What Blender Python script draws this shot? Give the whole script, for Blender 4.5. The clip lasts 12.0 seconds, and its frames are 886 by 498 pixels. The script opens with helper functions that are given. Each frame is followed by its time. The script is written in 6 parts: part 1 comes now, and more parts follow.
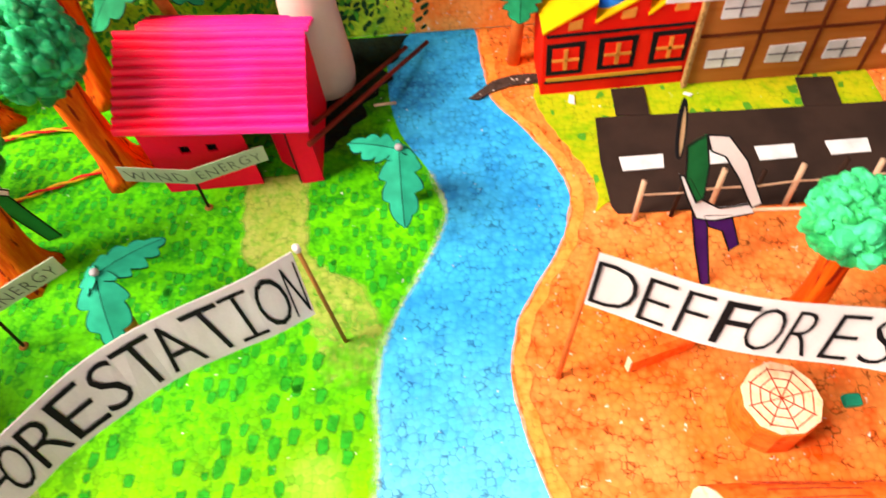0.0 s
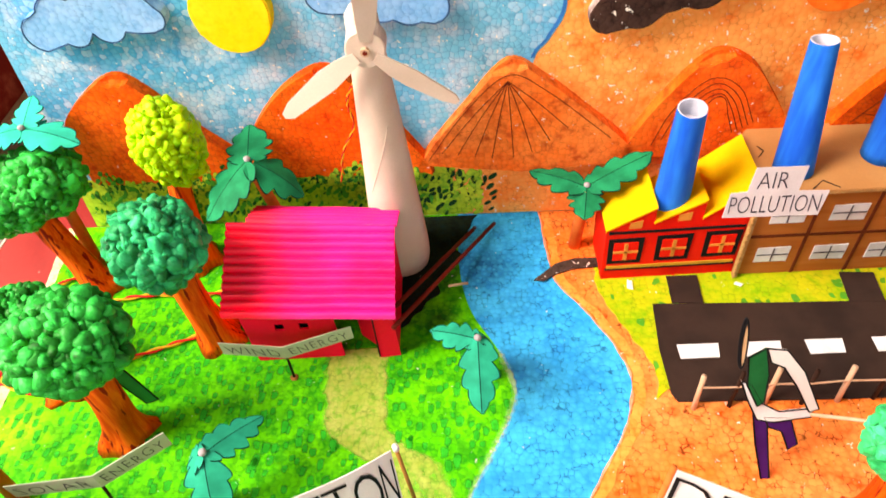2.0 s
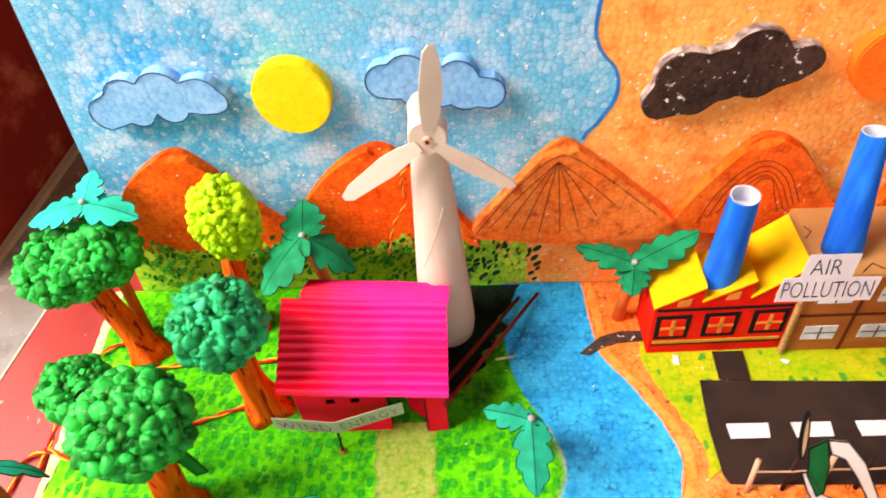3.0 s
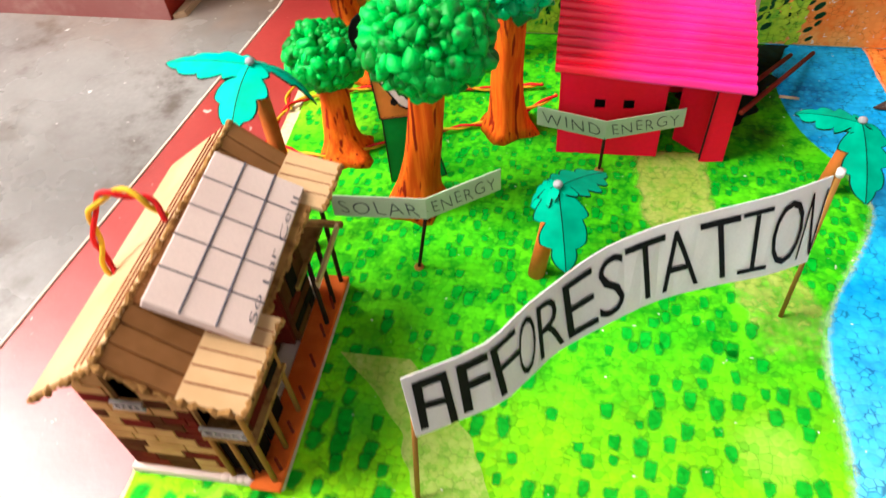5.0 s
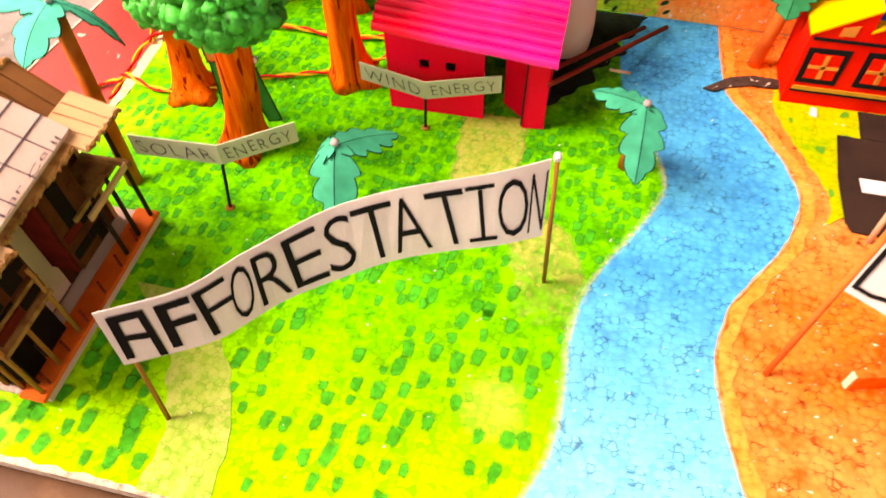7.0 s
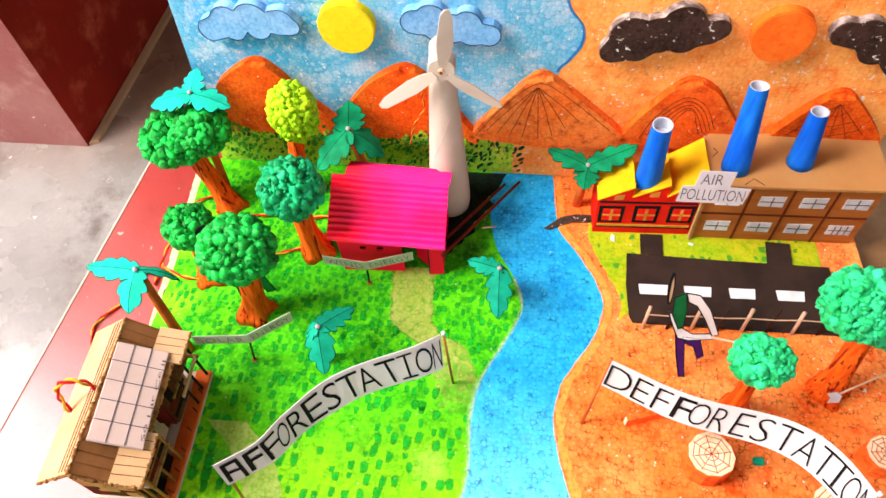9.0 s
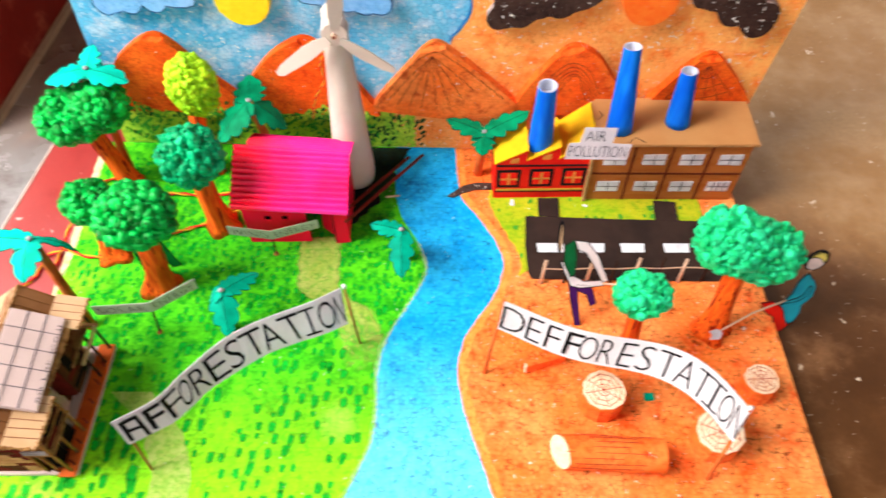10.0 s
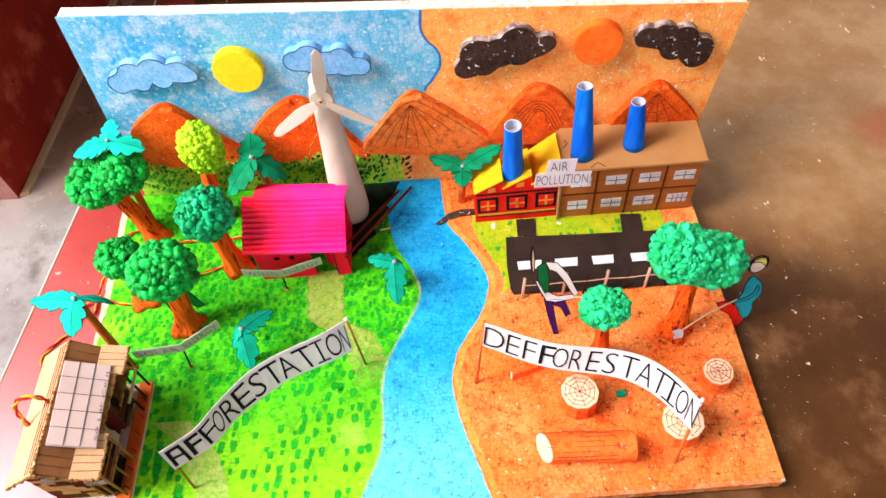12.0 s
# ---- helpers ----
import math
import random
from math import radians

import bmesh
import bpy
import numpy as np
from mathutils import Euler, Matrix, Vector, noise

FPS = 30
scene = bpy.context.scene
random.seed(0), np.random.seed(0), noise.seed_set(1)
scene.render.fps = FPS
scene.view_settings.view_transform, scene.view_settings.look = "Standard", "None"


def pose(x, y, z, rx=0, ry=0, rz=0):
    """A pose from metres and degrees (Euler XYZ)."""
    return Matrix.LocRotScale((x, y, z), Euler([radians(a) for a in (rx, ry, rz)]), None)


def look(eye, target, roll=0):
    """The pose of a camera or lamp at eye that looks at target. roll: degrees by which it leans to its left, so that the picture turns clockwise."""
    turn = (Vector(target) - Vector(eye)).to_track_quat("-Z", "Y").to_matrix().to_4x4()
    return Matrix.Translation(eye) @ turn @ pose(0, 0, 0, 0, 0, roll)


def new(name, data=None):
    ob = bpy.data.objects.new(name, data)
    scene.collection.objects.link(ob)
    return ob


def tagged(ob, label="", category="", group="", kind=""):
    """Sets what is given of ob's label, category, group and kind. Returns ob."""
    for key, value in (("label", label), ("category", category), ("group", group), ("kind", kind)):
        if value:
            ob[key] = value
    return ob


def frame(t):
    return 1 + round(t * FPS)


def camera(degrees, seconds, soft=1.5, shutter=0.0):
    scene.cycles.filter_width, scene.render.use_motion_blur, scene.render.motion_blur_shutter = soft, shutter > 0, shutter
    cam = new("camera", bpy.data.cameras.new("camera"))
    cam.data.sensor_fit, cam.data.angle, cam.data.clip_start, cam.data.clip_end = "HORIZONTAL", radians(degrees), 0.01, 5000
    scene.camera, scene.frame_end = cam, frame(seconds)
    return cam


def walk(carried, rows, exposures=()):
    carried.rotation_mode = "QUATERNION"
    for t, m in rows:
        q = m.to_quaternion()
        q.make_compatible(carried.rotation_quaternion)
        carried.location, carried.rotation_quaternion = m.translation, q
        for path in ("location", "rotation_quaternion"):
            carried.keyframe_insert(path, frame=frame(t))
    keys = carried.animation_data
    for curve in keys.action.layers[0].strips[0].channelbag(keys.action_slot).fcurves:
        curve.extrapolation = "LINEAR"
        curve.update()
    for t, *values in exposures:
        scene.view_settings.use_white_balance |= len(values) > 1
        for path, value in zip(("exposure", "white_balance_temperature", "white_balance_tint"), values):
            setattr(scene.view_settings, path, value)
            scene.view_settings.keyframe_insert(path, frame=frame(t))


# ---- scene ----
cam = camera(64.6, 12.0, shutter=0.4)
PATH = [
    (0, (0.025, -0.02, 0.336), (-0.05, 1.068, -1.34), -8.3),
    (0.5, (0.007, -0.015, 0.36), (-0.082, 1.167, -1.252), -7.0),
    (1, (0.007, -0.004, 0.387), (-0.06, 1.287, -1.139), -6.1),
    (1.5, (0.003, -0.006, 0.391), (-0.102, 1.277, -1.139), -7.6),
    (2, (-0.001, -0.003, 0.396), (-0.118, 1.324, -1.096), -7.3),
    (2.5, (-0.008, 0.011, 0.417), (-0.109, 1.381, -1.036), -6.4),
    (2.7, (-0.012, 0.013, 0.422), (-0.133, 1.432, -0.982), -6.2),
    (4.3, (-0.152, -0.002, 0.388), (-0.299, 1.173, -1.224), -11.0),
    (4.5, (-0.163, -0.021, 0.353), (-0.357, 1.195, -1.223), -10.0),
    (5, (-0.154, -0.077, 0.283), (-0.470, 1.228, -1.199), -6.0),
    (5.5, (-0.122, -0.092, 0.253), (-0.565, 1.265, -1.147), -6.3),
    (6, (-0.092, -0.093, 0.231), (-0.614, 1.219, -1.185), -6.3),
    (6.5, (-0.059, -0.076, 0.247), (-0.536, 1.253, -1.169), -5.4),
    (7, (-0.045, -0.062, 0.303), (-0.341, 1.089, -1.305), -1.9),
    (7.5, (-0.022, -0.058, 0.369), (-0.274, 1.075, -1.259), -3.6),
    (7.7, (-0.007, -0.067, 0.409), (-0.232, 1.013, -1.260), -4.6),
    (9.3, (0.0, -0.123, 0.571), (-0.167, 1.024, -1.06), -6.9),
    (9.5, (-0.003, -0.145, 0.555), (-0.147, 1.021, -1.064), -7.2),
    (10, (0.032, -0.153, 0.549), (0.023, 1.025, -1.067), -0.9),
    (10.5, (0.054, -0.15, 0.552), (0.235, 1.006, -1.07), 5.0),
    (11, (0.054, -0.169, 0.614), (0.025, 0.921, -1.063), -3.7),
    (11.5, (0.062, -0.179, 0.63), (-0.013, 0.97, -1.006), -6.6),
    (12, (0.06, -0.173, 0.636), (0.01, 0.984, -0.994), -7.0),
]
# the film's camera brightens and warms its picture on the way: seconds, stops, kelvin, tint
EXPOSURES = [
    (0.0, -0.11, 7250, 20), (1.0, -0.03, 7300, 20), (2.0, 0.0, 7350, 21), (2.7, -0.06, 7200, 21), (4.4, -0.23, 6300, 9), (5.0, -0.22, 6300, 9), (5.5, -0.20, 6550, 15),
    (6.0, -0.16, 6850, 17), (6.5, 0.08, 8400, 35), (7.0, 0.08, 8900, 37), (7.5, 0.03, 9000, 38), (9.4, -0.17, 6150, 14), (12.0, -0.15, 6200, 18),
]
walk(cam, [(t, look(eye, target, roll)) for t, eye, target, roll in PATH], EXPOSURES)

# ---- light ----
world = bpy.data.worlds.new("world")
scene.world = world
world.use_nodes = True
sky = world.node_tree.nodes.new("ShaderNodeTexSky")
sky.sky_type, sky.sun_disc = "NISHITA", False
sky.sun_elevation, sky.sun_rotation = radians(48), radians(-80)
world.node_tree.links.new(sky.outputs[0], world.node_tree.nodes["Background"].inputs[0])
world.node_tree.nodes["Background"].inputs[1].default_value = 0.08


def area_light(name, eye, target, sx, sy, watts, colour):
    data = bpy.data.lights.new(name, "AREA")
    data.shape, data.size, data.size_y, data.energy, data.color = "RECTANGLE", sx, sy, watts, colour
    ob = new(name, data)
    ob.matrix_world = look(eye, target)
    return ob


# daylight of the left door; then added lamps: floor glare, front fill, right-floor fill
area_light("door_daylight", (-1.22, -0.16, 1.45), (0.0, 0.20, 0.0), 0.54, 1.40, 84, (1.0, 0.95, 0.86))
area_light("floor_glare_fill", (-1.22, 0.45, 0.90), (-0.34, 0.08, 0.0), 0.46, 0.62, 32, (1.0, 0.97, 0.92))
area_light("front_fill", (0.1, -1.85, 1.0), (0.0, 0.3, 0.05), 2.4, 1.3, 26, (1.0, 0.955, 0.88))
area_light("right_floor_fill", (1.15, 1.54, 0.80), (0.85, 0.6, 0.0), 1.2, 0.8, 20, (1.0, 0.92, 0.80))


# ---- materials ----
def node_material(name, rough=0.7, metal=0.0):
    m = bpy.data.materials.new(name)
    m.use_nodes = True
    n, l = m.node_tree.nodes, m.node_tree.links
    b = n["Principled BSDF"]
    b.inputs["Roughness"].default_value, b.inputs["Metallic"].default_value = rough, metal
    b.inputs["Specular IOR Level"].default_value = 0.05
    return m, n, l, b


def place_of(n, l, scale=(1, 1, 1), local=False):
    tex = n.new("ShaderNodeTexCoord") if local else n.new("ShaderNodeNewGeometry")
    mp = n.new("ShaderNodeMapping")
    mp.inputs["Scale"].default_value = scale
    l.new(tex.outputs["Object" if local else "Position"], mp.inputs["Vector"])
    return mp.outputs[0]


def ramp(n, l, value, lo, hi):
    r = n.new("ShaderNodeMapRange")
    r.interpolation_type = "SMOOTHSTEP"
    r.inputs["From Min"].default_value, r.inputs["From Max"].default_value = lo, hi
    l.new(value, r.inputs["Value"])
    return r.outputs[0]


def blend(n, l, fac, a, b, how="MIX"):
    m = n.new("ShaderNodeMix")
    m.data_type, m.blend_type = "RGBA", how
    for socket, v in ((m.inputs[0], fac), (m.inputs[6], a), (m.inputs[7], b)):
        if isinstance(v, (int, float)):
            socket.default_value = v
        elif isinstance(v, tuple):
            socket.default_value = (*v, 1)
        else:
            l.new(v, socket)
    return m.outputs[2]


def noise_of(n, l, where, scale, detail=3.0, rough=0.55):
    t = n.new("ShaderNodeTexNoise")
    t.inputs["Scale"].default_value, t.inputs["Detail"].default_value, t.inputs["Roughness"].default_value = scale, detail, rough
    l.new(where, t.inputs["Vector"])
    return t.outputs["Fac"]


def maths(n, l, how, a, b):
    m = n.new("ShaderNodeMath")
    m.operation = how
    for i, v in enumerate((a, b)):
        if isinstance(v, (int, float)):
            m.inputs[i].default_value = v
        else:
            l.new(v, m.inputs[i])
    return m.outputs[0]


def bump_on(n, l, b, height, strength, distance):
    k = n.new("ShaderNodeBump")
    k.inputs["Strength"].default_value, k.inputs["Distance"].default_value = strength, distance
    l.new(height, k.inputs["Height"])
    l.new(k.outputs[0], b.inputs["Normal"])


def plain(name, colour, rough=0.75, second=None, scale=60, grain=900, relief=0.0002, stretch=(1, 1, 1), metal=0.0, local=False):
    """Paper, card, paint: a colour with patches, fine grain and a little relief."""
    m, n, l, b = node_material(name, rough, metal)
    w = place_of(n, l, stretch, local)
    second = second or tuple(c * 0.72 for c in colour)
    c = blend(n, l, ramp(n, l, noise_of(n, l, w, scale), 0.35, 0.7), colour, second)
    c = blend(n, l, maths(n, l, "MULTIPLY", noise_of(n, l, w, grain, 2), 0.35), c, tuple(x * 0.6 for x in colour))
    l.new(c, b.inputs["Base Color"])
    bump_on(n, l, b, noise_of(n, l, w, grain * 0.6, 2), 0.4, relief)
    return m


def foam(name, colours, joint, specks=0.0, dabs=None, beads=250, patch=14, rough=0.62, joint_depth=0.7, dab_amount=0.5, mottle=(0.45, 0.75), mosaic=0.22, shade=None, stains_and_shadows=(), relief=0.34, dab_scale=94, web=0.0):
    """Paint on bead polystyrene: round cells with dark joints, brushed patches, missed white specks, dabbed strokes."""
    m, n, l, b = node_material(name, rough)
    w = place_of(n, l)
    cells = n.new("ShaderNodeTexVoronoi")
    cells.inputs["Scale"].default_value, cells.inputs["Randomness"].default_value = beads, 0.72
    l.new(w, cells.inputs["Vector"])
    edge = n.new("ShaderNodeTexVoronoi")
    edge.feature = "DISTANCE_TO_EDGE"
    edge.inputs["Scale"].default_value, edge.inputs["Randomness"].default_value = beads, 0.72
    l.new(w, edge.inputs["Vector"])
    big = ramp(n, l, noise_of(n, l, w, patch, 3), 0.32, 0.68)
    c = blend(n, l, big, colours[0], colours[1])
    c = blend(n, l, ramp(n, l, noise_of(n, l, w, patch * 4.3, 3, 0.65), *mottle), c, colours[2])
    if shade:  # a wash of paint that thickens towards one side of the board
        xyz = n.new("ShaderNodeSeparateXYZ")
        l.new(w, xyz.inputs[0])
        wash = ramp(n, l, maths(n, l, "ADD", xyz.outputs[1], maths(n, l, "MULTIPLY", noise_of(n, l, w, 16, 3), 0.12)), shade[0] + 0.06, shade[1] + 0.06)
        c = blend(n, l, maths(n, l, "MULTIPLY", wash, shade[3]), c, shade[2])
    for x, y, r, colour, strength in stains_and_shadows:  # soft round spots: paint stains, also shadows of palm and houses
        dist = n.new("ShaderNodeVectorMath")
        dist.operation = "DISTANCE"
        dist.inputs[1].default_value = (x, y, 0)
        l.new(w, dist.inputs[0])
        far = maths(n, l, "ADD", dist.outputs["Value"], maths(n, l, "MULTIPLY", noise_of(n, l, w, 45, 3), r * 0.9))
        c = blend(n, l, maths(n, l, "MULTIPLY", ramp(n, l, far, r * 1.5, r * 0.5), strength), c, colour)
    sep = n.new("ShaderNodeSeparateColor")
    l.new(cells.outputs["Color"], sep.inputs[0])
    c = blend(n, l, maths(n, l, "MULTIPLY", sep.outputs[0], mosaic), c, colours[1])
    c = blend(n, l, maths(n, l, "MULTIPLY", ramp(n, l, sep.outputs[1], 0.6, 1.0), mosaic), c, colours[2])
    c = blend(n, l, maths(n, l, "MULTIPLY", ramp(n, l, cells.outputs["Distance"], 0.42, 0.05), 0.35), c, colours[1])
    if dabs:
        wd = place_of(n, l, (1, 0.72, 1))
        wob = n.new("ShaderNodeTexNoise")
        wob.inputs["Scale"].default_value = 90
        l.new(wd, wob.inputs["Vector"])
        va = n.new("ShaderNodeVectorMath")
        va.operation = "MULTIPLY_ADD"
        va.inputs[1].default_value = (0.008, 0.008, 0)
        l.new(wob.outputs["Color"], va.inputs[0])
        l.new(wd, va.inputs[2])
        d = n.new("ShaderNodeTexVoronoi")
        d.voronoi_dimensions, d.distance = "2D", "MINKOWSKI"
        d.inputs["Exponent"].default_value = 3.2
        d.inputs["Scale"].default_value, d.inputs["Randomness"].default_value = dab_scale, 0.55
        l.new(va.outputs[0], d.inputs["Vector"])
        ds = n.new("ShaderNodeSeparateColor")
        l.new(d.outputs["Color"], ds.inputs[0])
        on = maths(n, l, "LESS_THAN", ds.outputs[1], dab_amount)
        size = maths(n, l, "MULTIPLY_ADD", ds.outputs[2], 0.15)
        size.node.inputs[2].default_value = 0.17
        inside = maths(n, l, "SUBTRACT", size, d.outputs["Distance"])
        mask = maths(n, l, "MULTIPLY", ramp(n, l, inside, -0.03, 0.05), on)
        c = blend(n, l, maths(n, l, "MULTIPLY", mask, 0.88), c, blend(n, l, ds.outputs[0], dabs[0], dabs[1]))
    wear = noise_of(n, l, w, 55, 3)
    line = ramp(n, l, maths(n, l, "ADD", edge.outputs["Distance"], maths(n, l, "MULTIPLY", noise_of(n, l, w, 130, 2), 0.10)), 0.13, 0.05)
    corner = ramp(n, l, cells.outputs["Distance"], 0.42, 0.62)
    split_open = ramp(n, l, noise_of(n, l, w, 105, 2), 0.47, 0.56)
    soft = maths(n, l, "MULTIPLY", corner, maths(n, l, "MULTIPLY", wear, 0.30))
    crack = maths(n, l, "MULTIPLY", line, maths(n, l, "MULTIPLY", maths(n, l, "MULTIPLY", ramp(n, l, cells.outputs["Distance"], 0.47, 0.58), split_open), 0.95))
    gap = maths(n, l, "MAXIMUM", maths(n, l, "MAXIMUM", soft, crack), maths(n, l, "MULTIPLY", line, web))
    c = blend(n, l, maths(n, l, "MULTIPLY", gap, joint_depth), c, joint)
    if specks:
        near = ramp(n, l, edge.outputs["Distance"], 0.20, 0.05)
        s = ramp(n, l, noise_of(n, l, w, 170, 3, 0.7), 0.70 - 0.04 * specks, 0.76 - 0.04 * specks)
        c = blend(n, l, maths(n, l, "MULTIPLY", s, near), c, (0.86, 0.80, 0.70))
    l.new(c, b.inputs["Base Color"])
    h = maths(n, l, "MULTIPLY", maths(n, l, "MULTIPLY", cells.outputs["Distance"], cells.outputs["Distance"]), -1.6)
    bump_on(n, l, b, h, relief, 0.0008)
    return m


# spots: yellow and lime paint, dark bank, and the solar house's shadow in green
GRASS = foam("painted_grass", ((0.022, 0.46, 0.004), (0.13, 0.70, 0.006), (0.003, 0.27, 0.006)), (0.006, 0.13, 0.003), 0.6, patch=17, joint_depth=0.45, stains_and_shadows=((-0.325, 0.300, 0.045, (0.42, 0.66, 0.02), 0.75), (-0.318, 0.215, 0.036, (0.40, 0.70, 0.02), 0.7), (-0.290, 0.270, 0.020, (0.34, 0.66, 0.02), 0.6), (-0.058, 0.072, 0.022, (0.66, 0.80, 0.16), 0.4), (-0.236, 0.070, 0.020, (0.010, 0.40, 0.025), 0.7), (-0.243, 0.100, 0.016, (0.010, 0.38, 0.025), 0.6), (-0.285, 0.014, 0.022, (0.62, 0.84, 0.12), 0.5), (-0.062, 0.300, 0.030, (0.010, 0.030, 0.008), 0.95), (-0.030, 0.325, 0.028, (0.008, 0.020, 0.008), 0.95), (-0.062, 0.345, 0.035, (0.008, 0.020, 0.008), 0.95), (-0.036, 0.285, 0.018, (0.010, 0.050, 0.010), 0.9)), shade=(0.14, 0.015, (0.40, 0.84, 0.006), 0.78), mottle=(0.42, 0.62), mosaic=0.40, web=0.20)
GRASS_DAB = foam("dark_grass_strokes", ((0.001, 0.37, 0.014), (0.008, 0.51, 0.028), (0.001, 0.24, 0.008)), (0.002, 0.14, 0.010), 0.4, patch=60, joint_depth=0.4, mosaic=0.5, web=0.25)


def thinning(m, most, grain=420):
    """Paint that thins out towards its rim, by the mesh attribute cover."""
    n, l = m.node_tree.nodes, m.node_tree.links
    amount = n.new("ShaderNodeAttribute")
    amount.attribute_name = "cover"
    thin, mixed = n.new("ShaderNodeBsdfTransparent"), n.new("ShaderNodeMixShader")
    spread_of = maths(n, l, "ADD", amount.outputs["Fac"], maths(n, l, "MULTIPLY", noise_of(n, l, place_of(n, l), grain, 2), 0.55))
    l.new(maths(n, l, "MULTIPLY", ramp(n, l, spread_of, 0.25, 0.72), most), mixed.inputs[0])
    l.new(thin.outputs[0], mixed.inputs[1])
    l.new(n["Principled BSDF"].outputs[0], mixed.inputs[2])
    l.new(mixed.outputs[0], n["Material Output"].inputs["Surface"])
    return m


thinning(GRASS_DAB, 0.80)
# dark spots paint the palm's shadow, and dark bank paint mixed with shadow
WATER = foam("painted_water", ((0.004, 0.34, 0.76), (0.030, 0.52, 0.88), (0.003, 0.25, 0.66)), (0.004, 0.04, 0.16), 0.6, patch=13, joint_depth=0.75, shade=(0.16, 0.02, (0.20, 0.74, 0.95), 0.8), stains_and_shadows=((0.018, 0.238, 0.024, (0.006, 0.12, 0.36), 0.75), (0.0, 0.330, 0.034, (0.004, 0.06, 0.16), 0.9), (0.026, 0.290, 0.026, (0.008, 0.20, 0.50), 0.6)), mosaic=0.34, web=0.11)
SAND = foam("painted_sand", ((0.95, 0.180, 0.018), (0.96, 0.33, 0.085), (0.90, 0.075, 0.003)), (0.16, 0.022, 0.004), 1.5, patch=11, joint_depth=0.95, mosaic=0.28, web=0.12)
DRAIN = foam("charred_torn_paper", ((0.05, 0.030, 0.022), (0.08, 0.05, 0.04), (0.03, 0.02, 0.015)), (0.01, 0.006, 0.005), 2.6, patch=60)
BANK = foam("painted_bank", ((0.90, 0.26, 0.03), (0.93, 0.38, 0.08), (0.85, 0.18, 0.02)), (0.45, 0.10, 0.02), 0.8, patch=30)
BANK_LINE = foam("pale_bank_line", ((0.86, 0.32, 0.15), (0.88, 0.48, 0.32), (0.84, 0.22, 0.08)), (0.5, 0.16, 0.06), 0.9, patch=40)
LAWN = foam("painted_lawn", ((0.32, 0.47, 0.008), (0.52, 0.49, 0.012), (0.15, 0.40, 0.006)), (0.16, 0.24, 0.008), 0.9, ((0.012, 0.24, 0.015), (0.03, 0.34, 0.03)), patch=18, dab_amount=0.26, dab_scale=125)
PATH_FAINT = thinning(foam("faded_path", ((0.36, 0.48, 0.06), (0.48, 0.53, 0.12), (0.20, 0.46, 0.035)), (0.08, 0.20, 0.02), 0.5, patch=40, joint_depth=0.6, mottle=(0.46, 0.66), web=0.35), 0.85, 150)
# plank brown darkened for the shade on the right roof slope
PLANK = plain("dimmed_brown_plank", (0.29, 0.125, 0.045), 0.8, (0.20, 0.080, 0.025), 40, 500)
PATH_OLIVE = foam("olive_path", ((0.32, 0.50, 0.06), (0.46, 0.57, 0.13), (0.23, 0.48, 0.045)), (0.06, 0.20, 0.02), 0.5, patch=40, joint_depth=0.5, mottle=(0.46, 0.60), web=0.25)
DARK_BANK = foam("dark_painted_bank", ((0.006, 0.009, 0.006), (0.014, 0.022, 0.010), (0.004, 0.020, 0.022)), (0.004, 0.004, 0.004), 0.3, patch=40, rough=0.95)
SKY_BLUE = foam("painted_blue_sky", ((0.022, 0.33, 0.64), (0.15, 0.50, 0.70), (0.48, 0.62, 0.74)), (0.03, 0.15, 0.36), 1.9, patch=9, joint_depth=0.6, mottle=(0.44, 0.66), mosaic=0.5, web=0.7)
SKY_ORANGE = foam("painted_orange_sky", ((0.96, 0.34, 0.072), (0.97, 0.44, 0.11), (0.94, 0.18, 0.016)), (0.40, 0.07, 0.012), 2.3, patch=10, joint_depth=0.45, web=0.16)
PANEL_GREEN = foam("painted_bushes", ((0.28, 0.56, 0.03), (0.48, 0.66, 0.045), (0.10, 0.40, 0.03)), (0.02, 0.14, 0.01), 0.4, patch=30)
HILL = foam("painted_hill", ((0.84, 0.085, 0.005), (0.88, 0.15, 0.012), (0.58, 0.035, 0.004)), (0.20, 0.02, 0.005), 0.7, patch=22, joint_depth=0.6, mosaic=0.35, web=0.55)
HILL_MID = foam("painted_rust_hill", ((0.90, 0.095, 0.006), (0.92, 0.17, 0.02), (0.62, 0.04, 0.006)), (0.22, 0.03, 0.008), 0.9, patch=22, joint_depth=0.5, web=0.35)
HILL_TAN = foam("painted_tan_hill", ((0.92, 0.15, 0.013), (0.93, 0.25, 0.05), (0.50, 0.06, 0.010)), (0.28, 0.05, 0.012), 1.0, patch=20, joint_depth=0.5, web=0.35)
FOAM_WHITE = foam("bare_polystyrene", ((0.78, 0.73, 0.64), (0.82, 0.78, 0.70), (0.46, 0.31, 0.20)), (0.5, 0.46, 0.40), 0, patch=30, joint_depth=0.4)
FOAM_CREAM = foam("cream_polystyrene", ((0.62, 0.50, 0.30), (0.70, 0.58, 0.38), (0.50, 0.50, 0.12)), (0.4, 0.3, 0.14), 0.3, patch=40, joint_depth=0.4)
UNDER_SHADE = plain("under_board_shade", (0.075, 0.040, 0.020), 0.85, (0.05, 0.026, 0.013), 30)
BANK_PALE = thinning(foam("pale_lime_bank", ((0.46, 0.70, 0.30), (0.58, 0.76, 0.45), (0.30, 0.62, 0.15)), (0.15, 0.36, 0.10), 0.8, patch=50, joint_depth=0.3), 0.60, 260)
